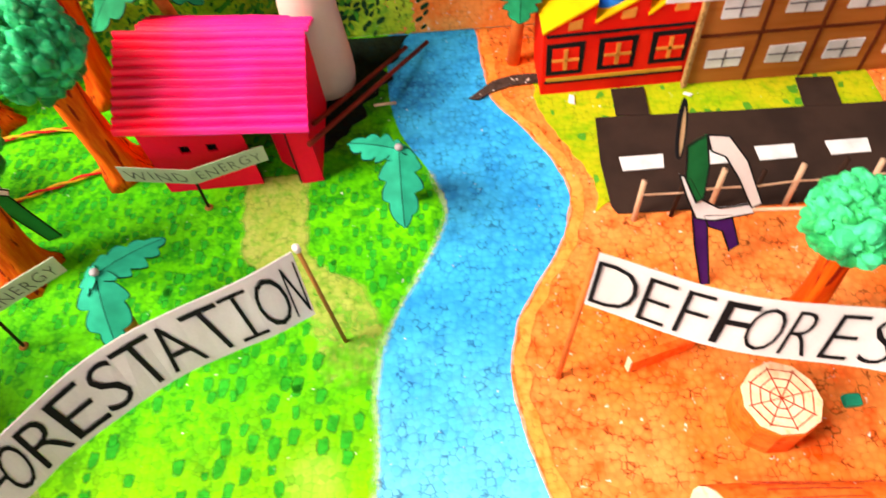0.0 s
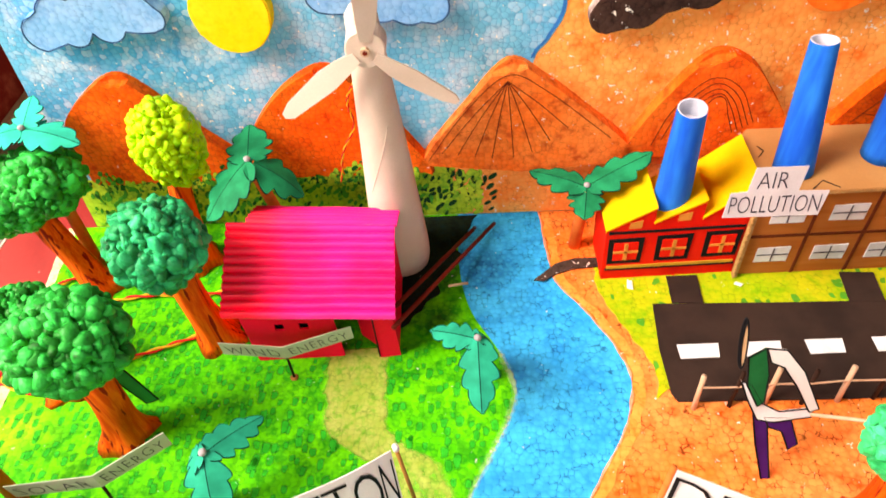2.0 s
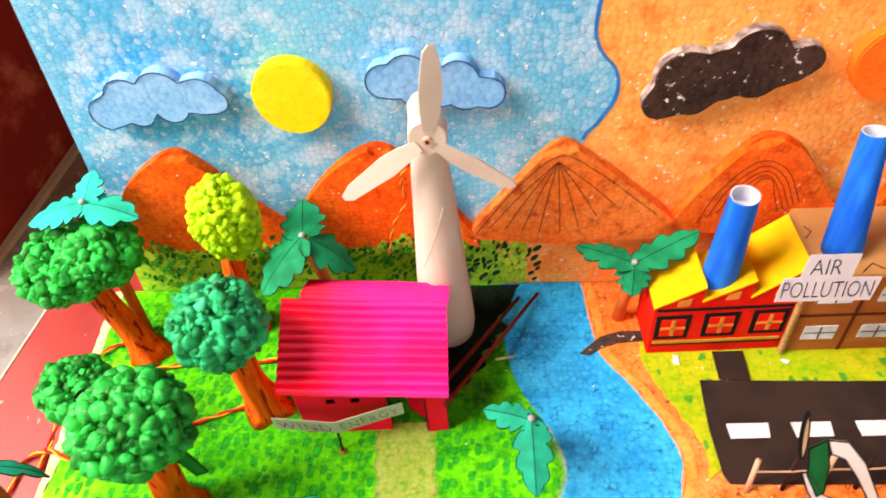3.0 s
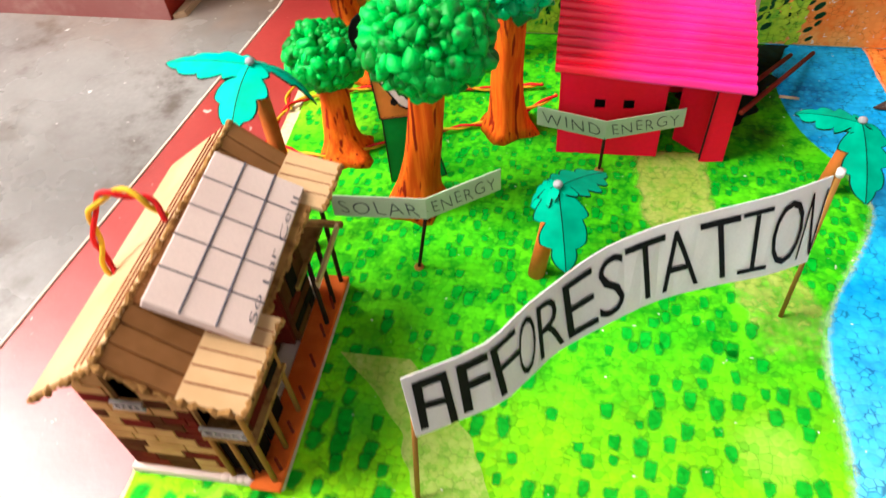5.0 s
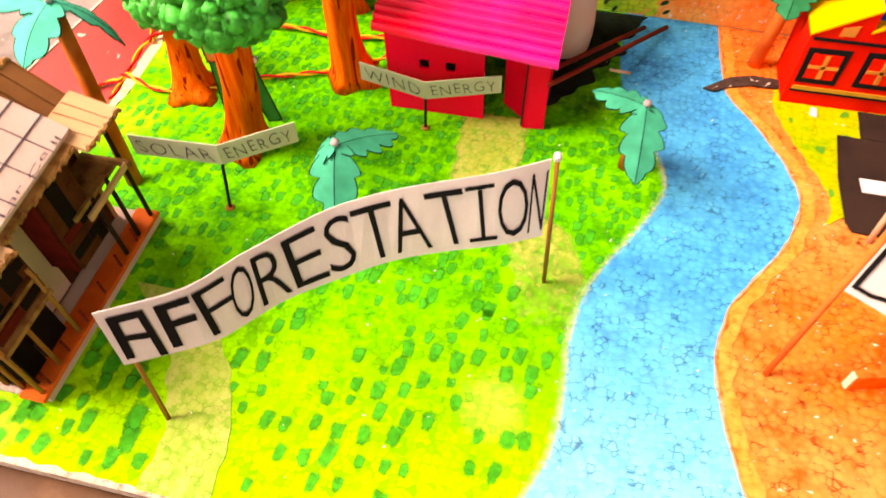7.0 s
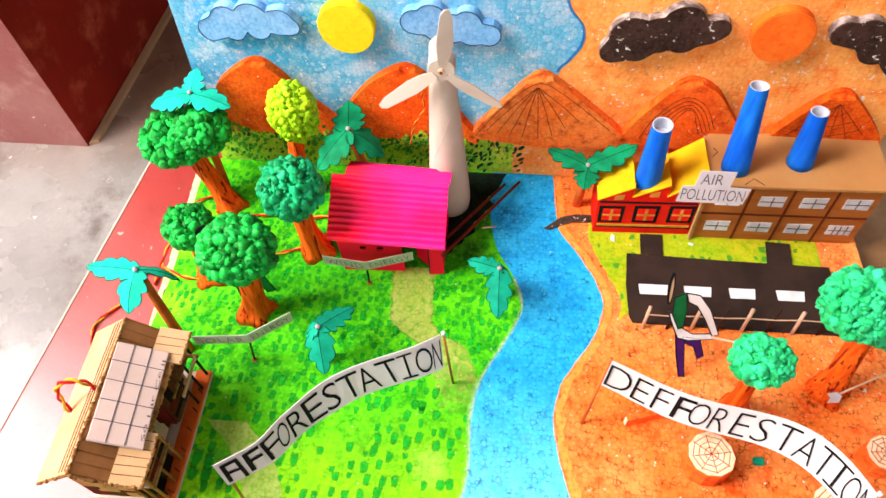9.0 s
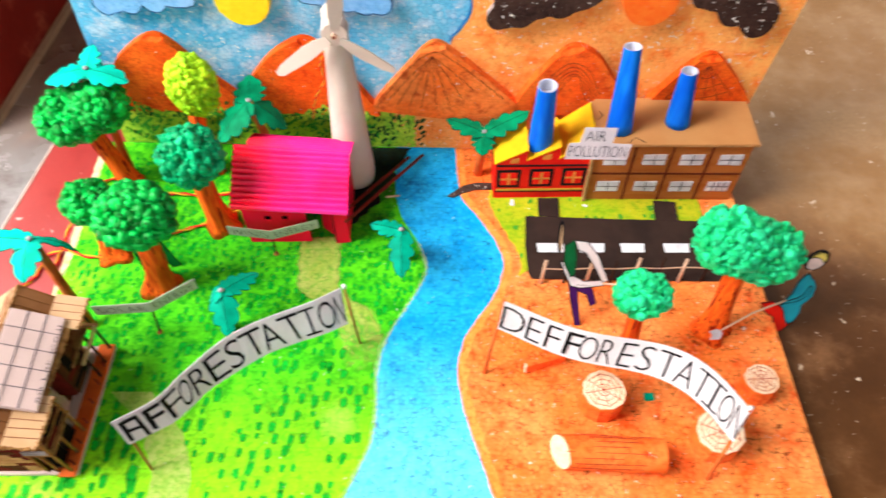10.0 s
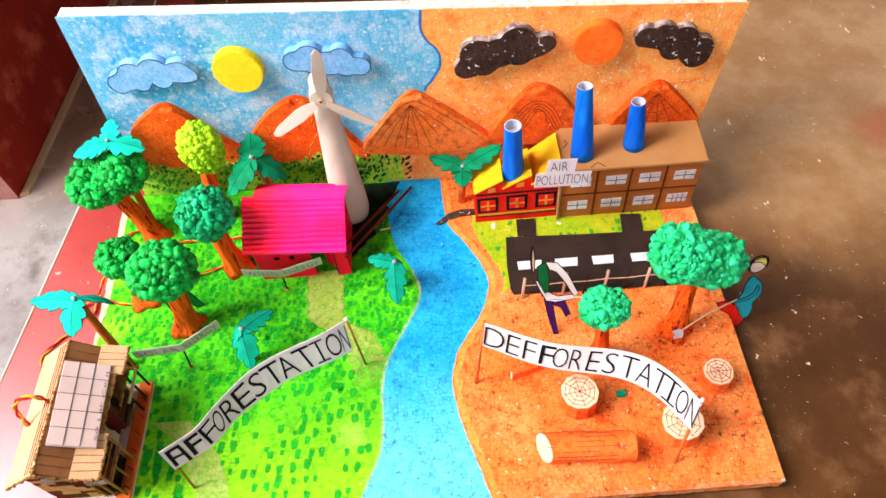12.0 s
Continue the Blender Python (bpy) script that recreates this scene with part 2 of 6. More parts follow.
FOAM_RUST = foam("rusty_orange_foam_edge", ((0.66, 0.13, 0.016), (0.74, 0.30, 0.12), (0.34, 0.075, 0.014)), (0.20, 0.05, 0.01), 2.2, patch=45, joint_depth=0.5)
FOAM_SOILED = foam("soiled_polystyrene", ((0.50, 0.43, 0.36), (0.62, 0.56, 0.48), (0.24, 0.12, 0.06)), (0.3, 0.2, 0.14), 0, patch=45, joint_depth=0.5)
CLOUD_BLUE = foam("pale_blue_cloud_paint", ((0.17, 0.44, 0.76), (0.30, 0.54, 0.82), (0.12, 0.34, 0.68)), (0.06, 0.16, 0.40), 0.4, patch=30, joint_depth=0.45)
CLOUD_DARK = foam("smoke_cloud_paint", ((0.035, 0.018, 0.014), (0.07, 0.035, 0.026), (0.02, 0.01, 0.008)), (0.004, 0.003, 0.003), 2.2, patch=30, joint_depth=0.5)
SUN_YELLOW = foam("yellow_sun_paint", ((0.90, 0.60, 0.008), (0.92, 0.68, 0.02), (0.88, 0.52, 0.008)), (0.62, 0.40, 0.01), 0, patch=30, joint_depth=0.1, relief=0.08)
SUN_ORANGE = foam("orange_sun_paint", ((0.90, 0.14, 0.012), (0.92, 0.20, 0.022), (0.88, 0.10, 0.008)), (0.6, 0.12, 0.01), 0.4, patch=30, joint_depth=0.15, relief=0.1)
STUMP_SIDE = foam("stump_bark_paint", ((0.88, 0.13, 0.012), (0.92, 0.22, 0.04), (0.80, 0.06, 0.006)), (0.35, 0.07, 0.01), 0.3, patch=40, joint_depth=0.3)
STUMP_TOP = foam("cut_wood_paint", ((0.88, 0.62, 0.38), (0.92, 0.72, 0.50), (0.84, 0.46, 0.24)), (0.6, 0.4, 0.2), 0.3, patch=40, joint_depth=0.3)
INK = plain("black_ink", (0.012, 0.011, 0.012), 0.55)
BROWN_INK = plain("brown_pencil", (0.20, 0.03, 0.01), 0.7)
RED_INK = plain("red_pencil", (0.52, 0.05, 0.02), 0.7)
PAPER = plain("white_paper", (0.84, 0.78, 0.77), 0.8, (0.72, 0.66, 0.64), 22)
PAPER_GREEN = plain("greenish_paper", (0.52, 0.58, 0.42), 0.8, (0.46, 0.50, 0.36), 30)
PAPER_GREY = plain("lilac_grey_paper", (0.66, 0.60, 0.62), 0.8, (0.58, 0.52, 0.55), 30)
RAIL_GREY = plain("cloudy_plastic", (0.42, 0.37, 0.35), 0.5, (0.30, 0.24, 0.22), 60)
CREAM = plain("cream_card", (0.70, 0.575, 0.48), 0.7, (0.62, 0.49, 0.40), 25)
STICK = plain("bamboo_stick", (0.36, 0.17, 0.04), 0.65, (0.24, 0.10, 0.02), 80, stretch=(1, 1, 0.1))
STICK_PALE = plain("pale_wood_stick", (0.66, 0.44, 0.30), 0.65, (0.55, 0.34, 0.2), 80, stretch=(1, 1, 0.1))
STICK_DARK = plain("dark_stick", (0.035, 0.016, 0.010), 0.6)
STICK_ORANGE = plain("orange_stick", (0.72, 0.18, 0.04), 0.6, (0.6, 0.12, 0.02), 80)
STICK_RED = plain("dark_red_stick", (0.20, 0.022, 0.012), 0.6)
ROAD = plain("road_paper", (0.044, 0.025, 0.019), 0.8, (0.026, 0.016, 0.013), 25, 500)
BLUE = plain("blue_paint", (0.004, 0.105, 0.64), 0.5, (0.012, 0.22, 0.82), 90, 300, stretch=(1, 1, 0.16))
BLUE_LIGHT = plain("paper_rim", (0.70, 0.72, 0.82), 0.8)
BROWN_CARD = plain("brown_cardboard", (0.47, 0.155, 0.032), 0.8, (0.38, 0.11, 0.020), 18, 700, stretch=(1, 1, 6))
BROWN_TOP = plain("cardboard_top", (0.52, 0.25, 0.085), 0.8, (0.44, 0.19, 0.06), 16, 700)
CARD_EDGE = plain("torn_cardboard_edge", (0.50, 0.28, 0.10), 0.85, (0.30, 0.15, 0.05), 120, 500, 0.0006)
CARD_TORN = plain("torn_brown_flutes", (0.36, 0.18, 0.06), 0.85, (0.16, 0.07, 0.02), 160, 500, 0.0006)
CARD_PALE = plain("pale_cardboard", (0.60, 0.385, 0.21), 0.8, (0.50, 0.30, 0.145), 28)
CARD_DARK = plain("shaded_brown_plank", (0.26, 0.10, 0.03), 0.8, (0.18, 0.06, 0.018), 40)
PINK = plain("pink_corrugated_sheet", (1.0, 0.018, 0.30), 0.42, (1.0, 0.006, 0.11), 14, 400)
n, l = PINK.node_tree.nodes, PINK.node_tree.links
b = n["Principled BSDF"]
b.inputs["Specular IOR Level"].default_value = 0.35
xyz = n.new("ShaderNodeSeparateXYZ")  # one end reddened to paint in the tree's shadow on the sheet
w = place_of(n, l)
l.new(w, xyz.inputs[0])
pink = b.inputs["Base Color"].links[0].from_socket
over = ramp(n, l, maths(n, l, "ADD", xyz.outputs[0], maths(n, l, "MULTIPLY", noise_of(n, l, w, 22, 3), 0.05)), -0.088, -0.125)
l.new(blend(n, l, over, pink, (1.0, 0.005, 0.035)), b.inputs["Base Color"])
RED = plain("red_card", (1.0, 0.010, 0.034), 0.5, (0.98, 0.010, 0.050), 30, 400)
FACTORY_RED = plain("red_paint", (0.86, 0.022, 0.008), 0.6, (0.74, 0.012, 0.006), 40, 400)
YELLOW = plain("yellow_paint", (0.85, 0.52, 0.008), 0.6, (0.80, 0.40, 0.006), 35, 400)
ORANGE_MARK = plain("orange_marker", (0.85, 0.30, 0.05), 0.6)
PORCH = plain("orange_porch_paint", (0.78, 0.15, 0.025), 0.6, (0.60, 0.09, 0.014), 60)
SOLAR = plain("pale_pink_board", (0.65, 0.49, 0.44), 0.7, (0.58, 0.43, 0.385), 25)
PENCIL = plain("grey_pencil", (0.10, 0.09, 0.11), 0.7)
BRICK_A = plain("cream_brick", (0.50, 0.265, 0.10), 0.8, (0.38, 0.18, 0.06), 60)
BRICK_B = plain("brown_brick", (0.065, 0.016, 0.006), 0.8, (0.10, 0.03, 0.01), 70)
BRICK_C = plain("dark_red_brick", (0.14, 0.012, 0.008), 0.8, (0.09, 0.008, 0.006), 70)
# near black that holds the shade of hollows, openings and the porch side
DARK = plain("hollow_shade", (0.012, 0.007, 0.006), 0.9)
WIRE_RED = plain("red_wire", (0.72, 0.02, 0.02), 0.35)
WIRE_YELLOW = plain("yellow_wire", (0.82, 0.45, 0.03), 0.35)
GLUE = plain("grey_pin_head", (0.42, 0.40, 0.42), 0.4)
WHITE = plain("white_card", (0.82, 0.82, 0.84), 0.7)
PURPLE = plain("purple_paper", (0.06, 0.012, 0.13), 0.7)
TEAL = plain("teal_paper", (0.02, 0.42, 0.50), 0.7, (0.02, 0.30, 0.42), 60)
DARK_GREEN = plain("dark_green_paper", (0.005, 0.30, 0.05), 0.7)
BOTTLE_GREEN = plain("bottle_green_paper", (0.006, 0.13, 0.035), 0.7)
ORANGE_PAPER = plain("orange_brown_paper", (0.66, 0.24, 0.05), 0.7)
YELLOW_PAPER = plain("straw_yellow_paper", (0.78, 0.62, 0.12), 0.7)
SKIN_PAPER = plain("pale_pink_paper", (0.84, 0.70, 0.62), 0.7)
LEAF_EDGE = plain("leaf_outline", (0.003, 0.025, 0.014), 0.6)
LEAF_TEAL = plain("teal_leaf_paper", (0.001, 0.40, 0.24), 0.6, (0.001, 0.24, 0.14), 55, 500)
LEAF_BRIGHT = plain("turquoise_leaf_paper", (0.004, 0.60, 0.42), 0.6, (0.003, 0.42, 0.28), 60, 500)
LEAF_GREEN = plain("green_leaf_paper", (0.001, 0.30, 0.12), 0.6, (0.001, 0.15, 0.06), 55, 500)


def clay(name, a, b_, rough=0.42):
    """Painted foam beads and crumpled pulp of the crowns."""
    m, n, l, b = node_material(name, rough)
    w = place_of(n, l)
    b.inputs["Specular IOR Level"].default_value = 0.18
    isl = n.new("ShaderNodeNewGeometry")
    c = blend(n, l, isl.outputs["Random Per Island"], a, b_)
    c = blend(n, l, ramp(n, l, noise_of(n, l, w, 150, 3), 0.5, 0.75), c, tuple(x * 0.55 for x in a))
    l.new(c, b.inputs["Base Color"])
    bump_on(n, l, b, noise_of(n, l, w, 420, 3), 0.5, 0.0012)
    return m


CROWN_GREEN = clay("green_painted_beads", (0.001, 0.155, 0.011), (0.003, 0.62, 0.085))
CROWN_DARK = clay("bluish_green_painted_beads", (0.001, 0.15, 0.036), (0.002, 0.56, 0.21))
CROWN_LIME = clay("lime_painted_beads", (0.28, 0.62, 0.003), (0.52, 0.84, 0.010))
CROWN_MINT = clay("emerald_crumpled_paper", (0.003, 0.40, 0.10), (0.03, 0.78, 0.34), 0.45)


def bark():
    m, n, l, b = node_material("painted_trunk", 0.6)
    w = place_of(n, l, (1, 1, 0.035), True)
    f = noise_of(n, l, w, 330, 3, 0.6)
    c = blend(n, l, ramp(n, l, f, 0.35, 0.65), (0.84, 0.145, 0.010), (0.68, 0.070, 0.006))
    c = blend(n, l, ramp(n, l, noise_of(n, l, w, 300, 1.5), 0.60, 0.64), c, (0.26, 0.015, 0.005))
    l.new(c, b.inputs["Base Color"])
    bump_on(n, l, b, f, 0.6, 0.0012)
    return m


BARK = bark()


def cement(name, a, b_, c_, rough, specks, gloss=0.5, flecks=0.715, toned=None):
    m, n, l, b = node_material(name, rough)
    b.inputs["Specular IOR Level"].default_value = gloss
    w = place_of(n, l)
    c = blend(n, l, ramp(n, l, noise_of(n, l, w, 5, 5, 0.62), 0.35, 0.68), a, b_)
    c = blend(n, l, ramp(n, l, noise_of(n, l, w, 19, 5, 0.65), 0.5, 0.75), c, c_)
    if toned:  # uneven-rimmed patch: painted pale light on FLOOR, brown cement and shade on FLOOR_GREY
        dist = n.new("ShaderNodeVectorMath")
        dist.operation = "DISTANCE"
        dist.inputs[1].default_value = toned[0]
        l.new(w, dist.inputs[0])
        far = maths(n, l, "ADD", dist.outputs["Value"], maths(n, l, "MULTIPLY", noise_of(n, l, w, 6, 5, 0.6), toned[1] * 0.7))
        c = blend(n, l, maths(n, l, "MULTIPLY", ramp(n, l, far, toned[1] * 1.55, toned[1] * 0.95), 0.85), c, blend(n, l, ramp(n, l, noise_of(n, l, w, 15, 5, 0.65), 0.38, 0.66), toned[2], toned[3]))
        spot = n.new("ShaderNodeVectorMath")
        spot.operation = "DISTANCE"
        spot.inputs[1].default_value = (0.605, 0.405, -0.016)
        l.new(w, spot.inputs[0])
        near = maths(n, l, "ADD", spot.outputs["Value"], maths(n, l, "MULTIPLY", noise_of(n, l, w, 40, 4), 0.03))
        c = blend(n, l, maths(n, l, "MULTIPLY", ramp(n, l, near, 0.080, 0.035), 0.7), c, (0.40, 0.075, 0.025))
    c = blend(n, l, maths(n, l, "MULTIPLY", noise_of(n, l, w, 240, 3), 0.4), c, tuple(x * 0.6 for x in a))
    c = blend(n, l, ramp(n, l, noise_of(n, l, place_of(n, l, (1.25, 0.8, 1)), 46, 4, 0.6), flecks, flecks + 0.025), c, specks)
    c = blend(n, l, maths(n, l, "MULTIPLY", ramp(n, l, noise_of(n, l, w, 190, 3, 0.6), flecks + 0.012, flecks + 0.04), 0.7), c, specks)
    l.new(c, b.inputs["Base Color"])
    rg = n.new("ShaderNodeMapRange")
    rg.inputs["To Min"].default_value, rg.inputs["To Max"].default_value = rough - 0.1, rough + 0.15
    l.new(noise_of(n, l, w, 12, 4), rg.inputs["Value"])
    l.new(rg.outputs[0], b.inputs["Roughness"])
    bump_on(n, l, b, noise_of(n, l, w, 90, 4), 0.25, 0.001)
    return m


# the last argument paints daylight on the right floor as a pale patch
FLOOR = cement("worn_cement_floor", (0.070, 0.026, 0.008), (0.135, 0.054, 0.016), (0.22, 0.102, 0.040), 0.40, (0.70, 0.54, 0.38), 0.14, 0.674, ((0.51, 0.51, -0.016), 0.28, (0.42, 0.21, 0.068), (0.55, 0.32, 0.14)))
# its brown far patch also holds the wall corner's shade
FLOOR_GREY = cement("pale_cement_floor", (0.17, 0.16, 0.15), (0.29, 0.275, 0.26), (0.10, 0.085, 0.07), 0.24, (0.66, 0.62, 0.58), 0.9, 0.69, ((-0.42, 0.80, -0.016), 0.41, (0.15, 0.062, 0.025), (0.25, 0.12, 0.055)))
RED_OXIDE = cement("red_oxide_floor_band", (0.34, 0.030, 0.026), (0.40, 0.050, 0.040), (0.28, 0.026, 0.022), 0.31, (0.72, 0.40, 0.34), 0.9, 0.69)
# MAROON's pinks mix wear with reflected daylight; FLANK paints the side in shade
MAROON = cement("maroon_wall_daylit", (0.23, 0.045, 0.042), (0.33, 0.135, 0.120), (0.42, 0.22, 0.19), 0.42, (0.55, 0.40, 0.34), 0.3)
FLANK = cement("maroon_wall_shaded", (0.17, 0.008, 0.003), (0.28, 0.016, 0.007), (0.42, 0.085, 0.040), 0.55, (0.42, 0.14, 0.08), 0.15)
SKIRT = cement("tan_cement_skirting", (0.36, 0.21, 0.12), (0.44, 0.28, 0.17), (0.26, 0.13, 0.07), 0.7, (0.5, 0.36, 0.25), 0.15)
# kept dark to cut the light bounced by the unseen room
WALL = cement("unseen_room_plaster", (0.15, 0.115, 0.08), (0.13, 0.10, 0.07), (0.11, 0.085, 0.055), 0.8, (0.4, 0.36, 0.32))


# ---- mesh helpers ----
def mesh_of(name, bm, materials, smooth=False):
    me = bpy.data.meshes.new(name)
    bmesh.ops.recalc_face_normals(bm, faces=bm.faces)
    bm.to_mesh(me)
    bm.free()
    for m in materials if isinstance(materials, (list, tuple)) else (materials,):
        me.materials.append(m)
    if smooth:
        for p in me.polygons:
            p.use_smooth = True
    return me


def part(name, bm, material, parent=None, label="", smooth=False):
    ob = new(name, mesh_of(name, bm, material, smooth))
    ob.parent = parent
    if label:
        ob["label"] = label
    return ob


def thing(name, label, category, group="", kind=""):
    """An Empty at the origin of the model that holds the parts of one thing."""
    return tagged(new(name), label, category, group, kind)


def box(bm, x0, x1, y0, y1, z0, z1, bevel=0.0, m=None, index=0):
    t = bmesh.new()
    bmesh.ops.create_cube(t, size=1)
    for v in t.verts:
        v.co = (x0 + (v.co.x + 0.5) * (x1 - x0), y0 + (v.co.y + 0.5) * (y1 - y0), z0 + (v.co.z + 0.5) * (z1 - z0))
    if bevel:
        bmesh.ops.bevel(t, geom=t.edges, offset=bevel, segments=1, affect="EDGES")
    return merge(bm, t, m, index)


def merge(bm, t, m=None, index=0):
    if m is not None:
        bmesh.ops.transform(t, matrix=m, verts=t.verts)
    for f in t.faces:
        f.material_index = index
    me = bpy.data.meshes.new("scrap")
    t.to_mesh(me)
    t.free()
    bm.from_mesh(me)
    bpy.data.meshes.remove(me)
    return bm


def plate(bm, pts, thick, m=None, bevel=0.0, index=0, side=None, segments=2):
    """A flat sheet with the outline pts in its own xy plane, thick along its own z."""
    t = bmesh.new()
    low = [t.verts.new((x, y, 0)) for x, y in pts]
    high = [t.verts.new((x, y, thick)) for x, y in pts]
    t.faces.new(low[::-1])
    top = t.faces.new(high)
    k = len(pts)
    sides = [t.faces.new((low[i], low[(i + 1) % k], high[(i + 1) % k], high[i])) for i in range(k)]
    for f in t.faces:
        f.material_index = index
    if side is not None:
        for f in sides:
            f.material_index = side
    if bevel:
        bmesh.ops.bevel(t, geom=list(top.edges), offset=bevel, segments=segments, affect="EDGES")
    if m is not None:
        bmesh.ops.transform(t, matrix=m, verts=t.verts)
    me = bpy.data.meshes.new("scrap")
    t.to_mesh(me)
    t.free()
    bm.from_mesh(me)
    bpy.data.meshes.remove(me)
    return bm


def tube(bm, pts, radius, seg=8, index=0, caps=True):
    """A round bar along pts; radius is one number or one for each point."""
    pts = [Vector(p) for p in pts]
    rad = radius if isinstance(radius, (list, tuple)) else [radius] * len(pts)
    rings, side = [], None
    for i, p in enumerate(pts):
        d = (pts[min(i + 1, len(pts) - 1)] - pts[max(i - 1, 0)]).normalized()
        side = d.orthogonal().normalized() if side is None else (side - d * side.dot(d)).normalized()
        up = d.cross(side)
        rings.append([bm.verts.new(p + (side * math.cos(a) + up * math.sin(a)) * rad[i]) for a in (2 * math.pi * k / seg for k in range(seg))])
    for a, b in zip(rings, rings[1:]):
        for k in range(seg):
            bm.faces.new((a[k], a[(k + 1) % seg], b[(k + 1) % seg], b[k])).material_index = index
    if caps:
        bm.faces.new(rings[0][::-1]).material_index = index
        bm.faces.new(rings[-1]).material_index = index
    return bm


def smooth_path(pts, steps=8):
    """A rounded line through pts."""
    pts = [Vector(p) for p in pts]
    q = [pts[0] * 2 - pts[1], *pts, pts[-1] * 2 - pts[-2]]
    out = []
    for i in range(1, len(q) - 2):
        for k in range(steps):
            t = k / steps
            a, b, c, d = q[i - 1:i + 3]
            out.append(0.5 * ((2 * b) + (c - a) * t + (2 * a - 5 * b + 4 * c - d) * t * t + (3 * b - a - 3 * c + d) * t ** 3))
    return [*out, pts[-1]]


def ball(bm, centre, r, sub=1, squash=(1, 1, 1), index=0):
    t = bmesh.new()
    bmesh.ops.create_icosphere(t, subdivisions=sub, radius=1)
    for v in t.verts:
        v.co = Vector(centre) + Vector((v.co.x * r * squash[0], v.co.y * r * squash[1], v.co.z * r * squash[2]))
    return merge(bm, t, None, index)


def lettering(text, size, offset=0.0, spacing=1.0):
    """The outline mesh of words in the built-in font: x from 0, y from the base line, flat."""
    data = bpy.data.curves.new("words", "FONT")
    data.body, data.size, data.offset, data.space_character, data.resolution_u = text, size, offset, spacing, 3
    ob = bpy.data.objects.new("words", data)
    scene.collection.objects.link(ob)
    bpy.context.view_layer.update()
    me = bpy.data.meshes.new_from_object(ob.evaluated_get(bpy.context.evaluated_depsgraph_get()))
    bpy.data.objects.remove(ob)
    bm = bmesh.new()
    bm.from_mesh(me)
    bpy.data.meshes.remove(me)
    return bm


def words_on(name, text, x0, x1, y0, y1, where, material, parent, offset=0.0, spacing=1.0):
    """Words stretched over the rectangle x0..x1, y0..y1 of a sheet whose points where(u, v) gives."""
    bm = lettering(text, 1.0, offset, spacing)
    bmesh.ops.triangulate(bm, faces=bm.faces)
    bmesh.ops.subdivide_edges(bm, edges=[e for e in bm.edges if e.calc_length() > 0.3], cuts=2)
    xs, ys = [v.co.x for v in bm.verts], [v.co.y for v in bm.verts]
    for v in bm.verts:
        u = x0 + (v.co.x - min(xs)) / (max(xs) - min(xs)) * (x1 - x0)
        w = y0 + (v.co.y - min(ys)) / (max(ys) - min(ys)) * (y1 - y0)
        v.co = where(u, w)
    return part(name, bm, material, parent)


def noisy(v, amount, freq, seed=0.0):
    return noise.noise_vector(Vector(v) * freq + Vector((seed, seed * 1.7, 3.1))) * amount


# ---- the room ----
FLOOR_Z = -0.016


def setting(name, bm, material, label, category="structure"):
    return tagged(part(name, bm, material), label, category, kind="structure")


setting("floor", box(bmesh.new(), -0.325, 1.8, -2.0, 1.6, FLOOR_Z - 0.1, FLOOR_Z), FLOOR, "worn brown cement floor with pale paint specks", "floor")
bm = bmesh.new()
plate(bm, [(-0.325, -0.16), (-0.325, 1.6), (-0.36, 1.6), (-0.405, 0.45), (-0.436, 0.178), (-0.475, -0.16)], 0.1, Matrix.Translation((0, 0, FLOOR_Z - 0.1)))
setting("floor_band", bm, RED_OXIDE, "polished red oxide band in the cement floor", "floor")
bm = bmesh.new()
plate(bm, [(-0.325, -2.0), (-0.325, -0.16), (-0.475, -0.16), (-0.436, 0.178), (-0.405, 0.45), (-0.36, 1.6), (-2.2, 1.6), (-2.2, -2.0)], 0.1, Matrix.Translation((0, 0, FLOOR_Z - 0.1)))
setting("floor_pale", bm, FLOOR_GREY, "smooth pale grey cement floor in daylight", "floor")
bm = bmesh.new()
tube(bm, [(-0.475, -0.16, FLOOR_Z), (-0.436, 0.178, FLOOR_Z), (-0.405, 0.45, FLOOR_Z), (-0.36, 1.6, FLOOR_Z)], 0.0014, 6)
setting("trim", bm, CREAM, "pale seam along the red floor band", "floor trim")
# maroon corner of the wall beyond the model; its lit and shaded faces are coloured apart
bm = bmesh.new()
plate(bm, [(-0.493, 0.425), (-1.25, 0.455), (-1.25, 1.2), (-0.44, 1.2)], 1.0, Matrix.Translation((0, 0, FLOOR_Z)), 0.004)
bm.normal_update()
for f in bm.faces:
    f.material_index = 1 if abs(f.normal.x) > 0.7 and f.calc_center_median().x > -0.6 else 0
setting("wall_pillar", bm, [MAROON, FLANK], "maroon painted masonry corner with wear, a daylit front and a shaded flank", "wall")
bm = bmesh.new()
plate(bm, [(-0.4915, 0.427), (-0.4815, 0.431), (-0.429, 1.2), (-0.439, 1.2)], 0.005, Matrix.Translation((0, 0, FLOOR_Z)), 0.001)
setting("trim_skirting", bm, SKIRT, "tan cement strip along the foot of the wall", "skirting")
# unseen walls and ceiling, added to close the room and shape bounced light
bm = bmesh.new()
box(bm, -1.40, -1.25, -2.0, -0.62, FLOOR_Z, 2.6)
box(bm, -1.40, -1.25, -0.62, 0.66, 2.25, 2.6)
box(bm, -1.40, -1.25, 0.66, 1.6, FLOOR_Z, 2.6)
setting("wall_west", bm, WALL, "unseen added wall with a doorway for the daylight", "wall")
setting("wall_north", box(bmesh.new(), -1.4, 1.95, 1.6, 1.75, FLOOR_Z, 2.6), WALL, "unseen added wall behind the model", "wall")
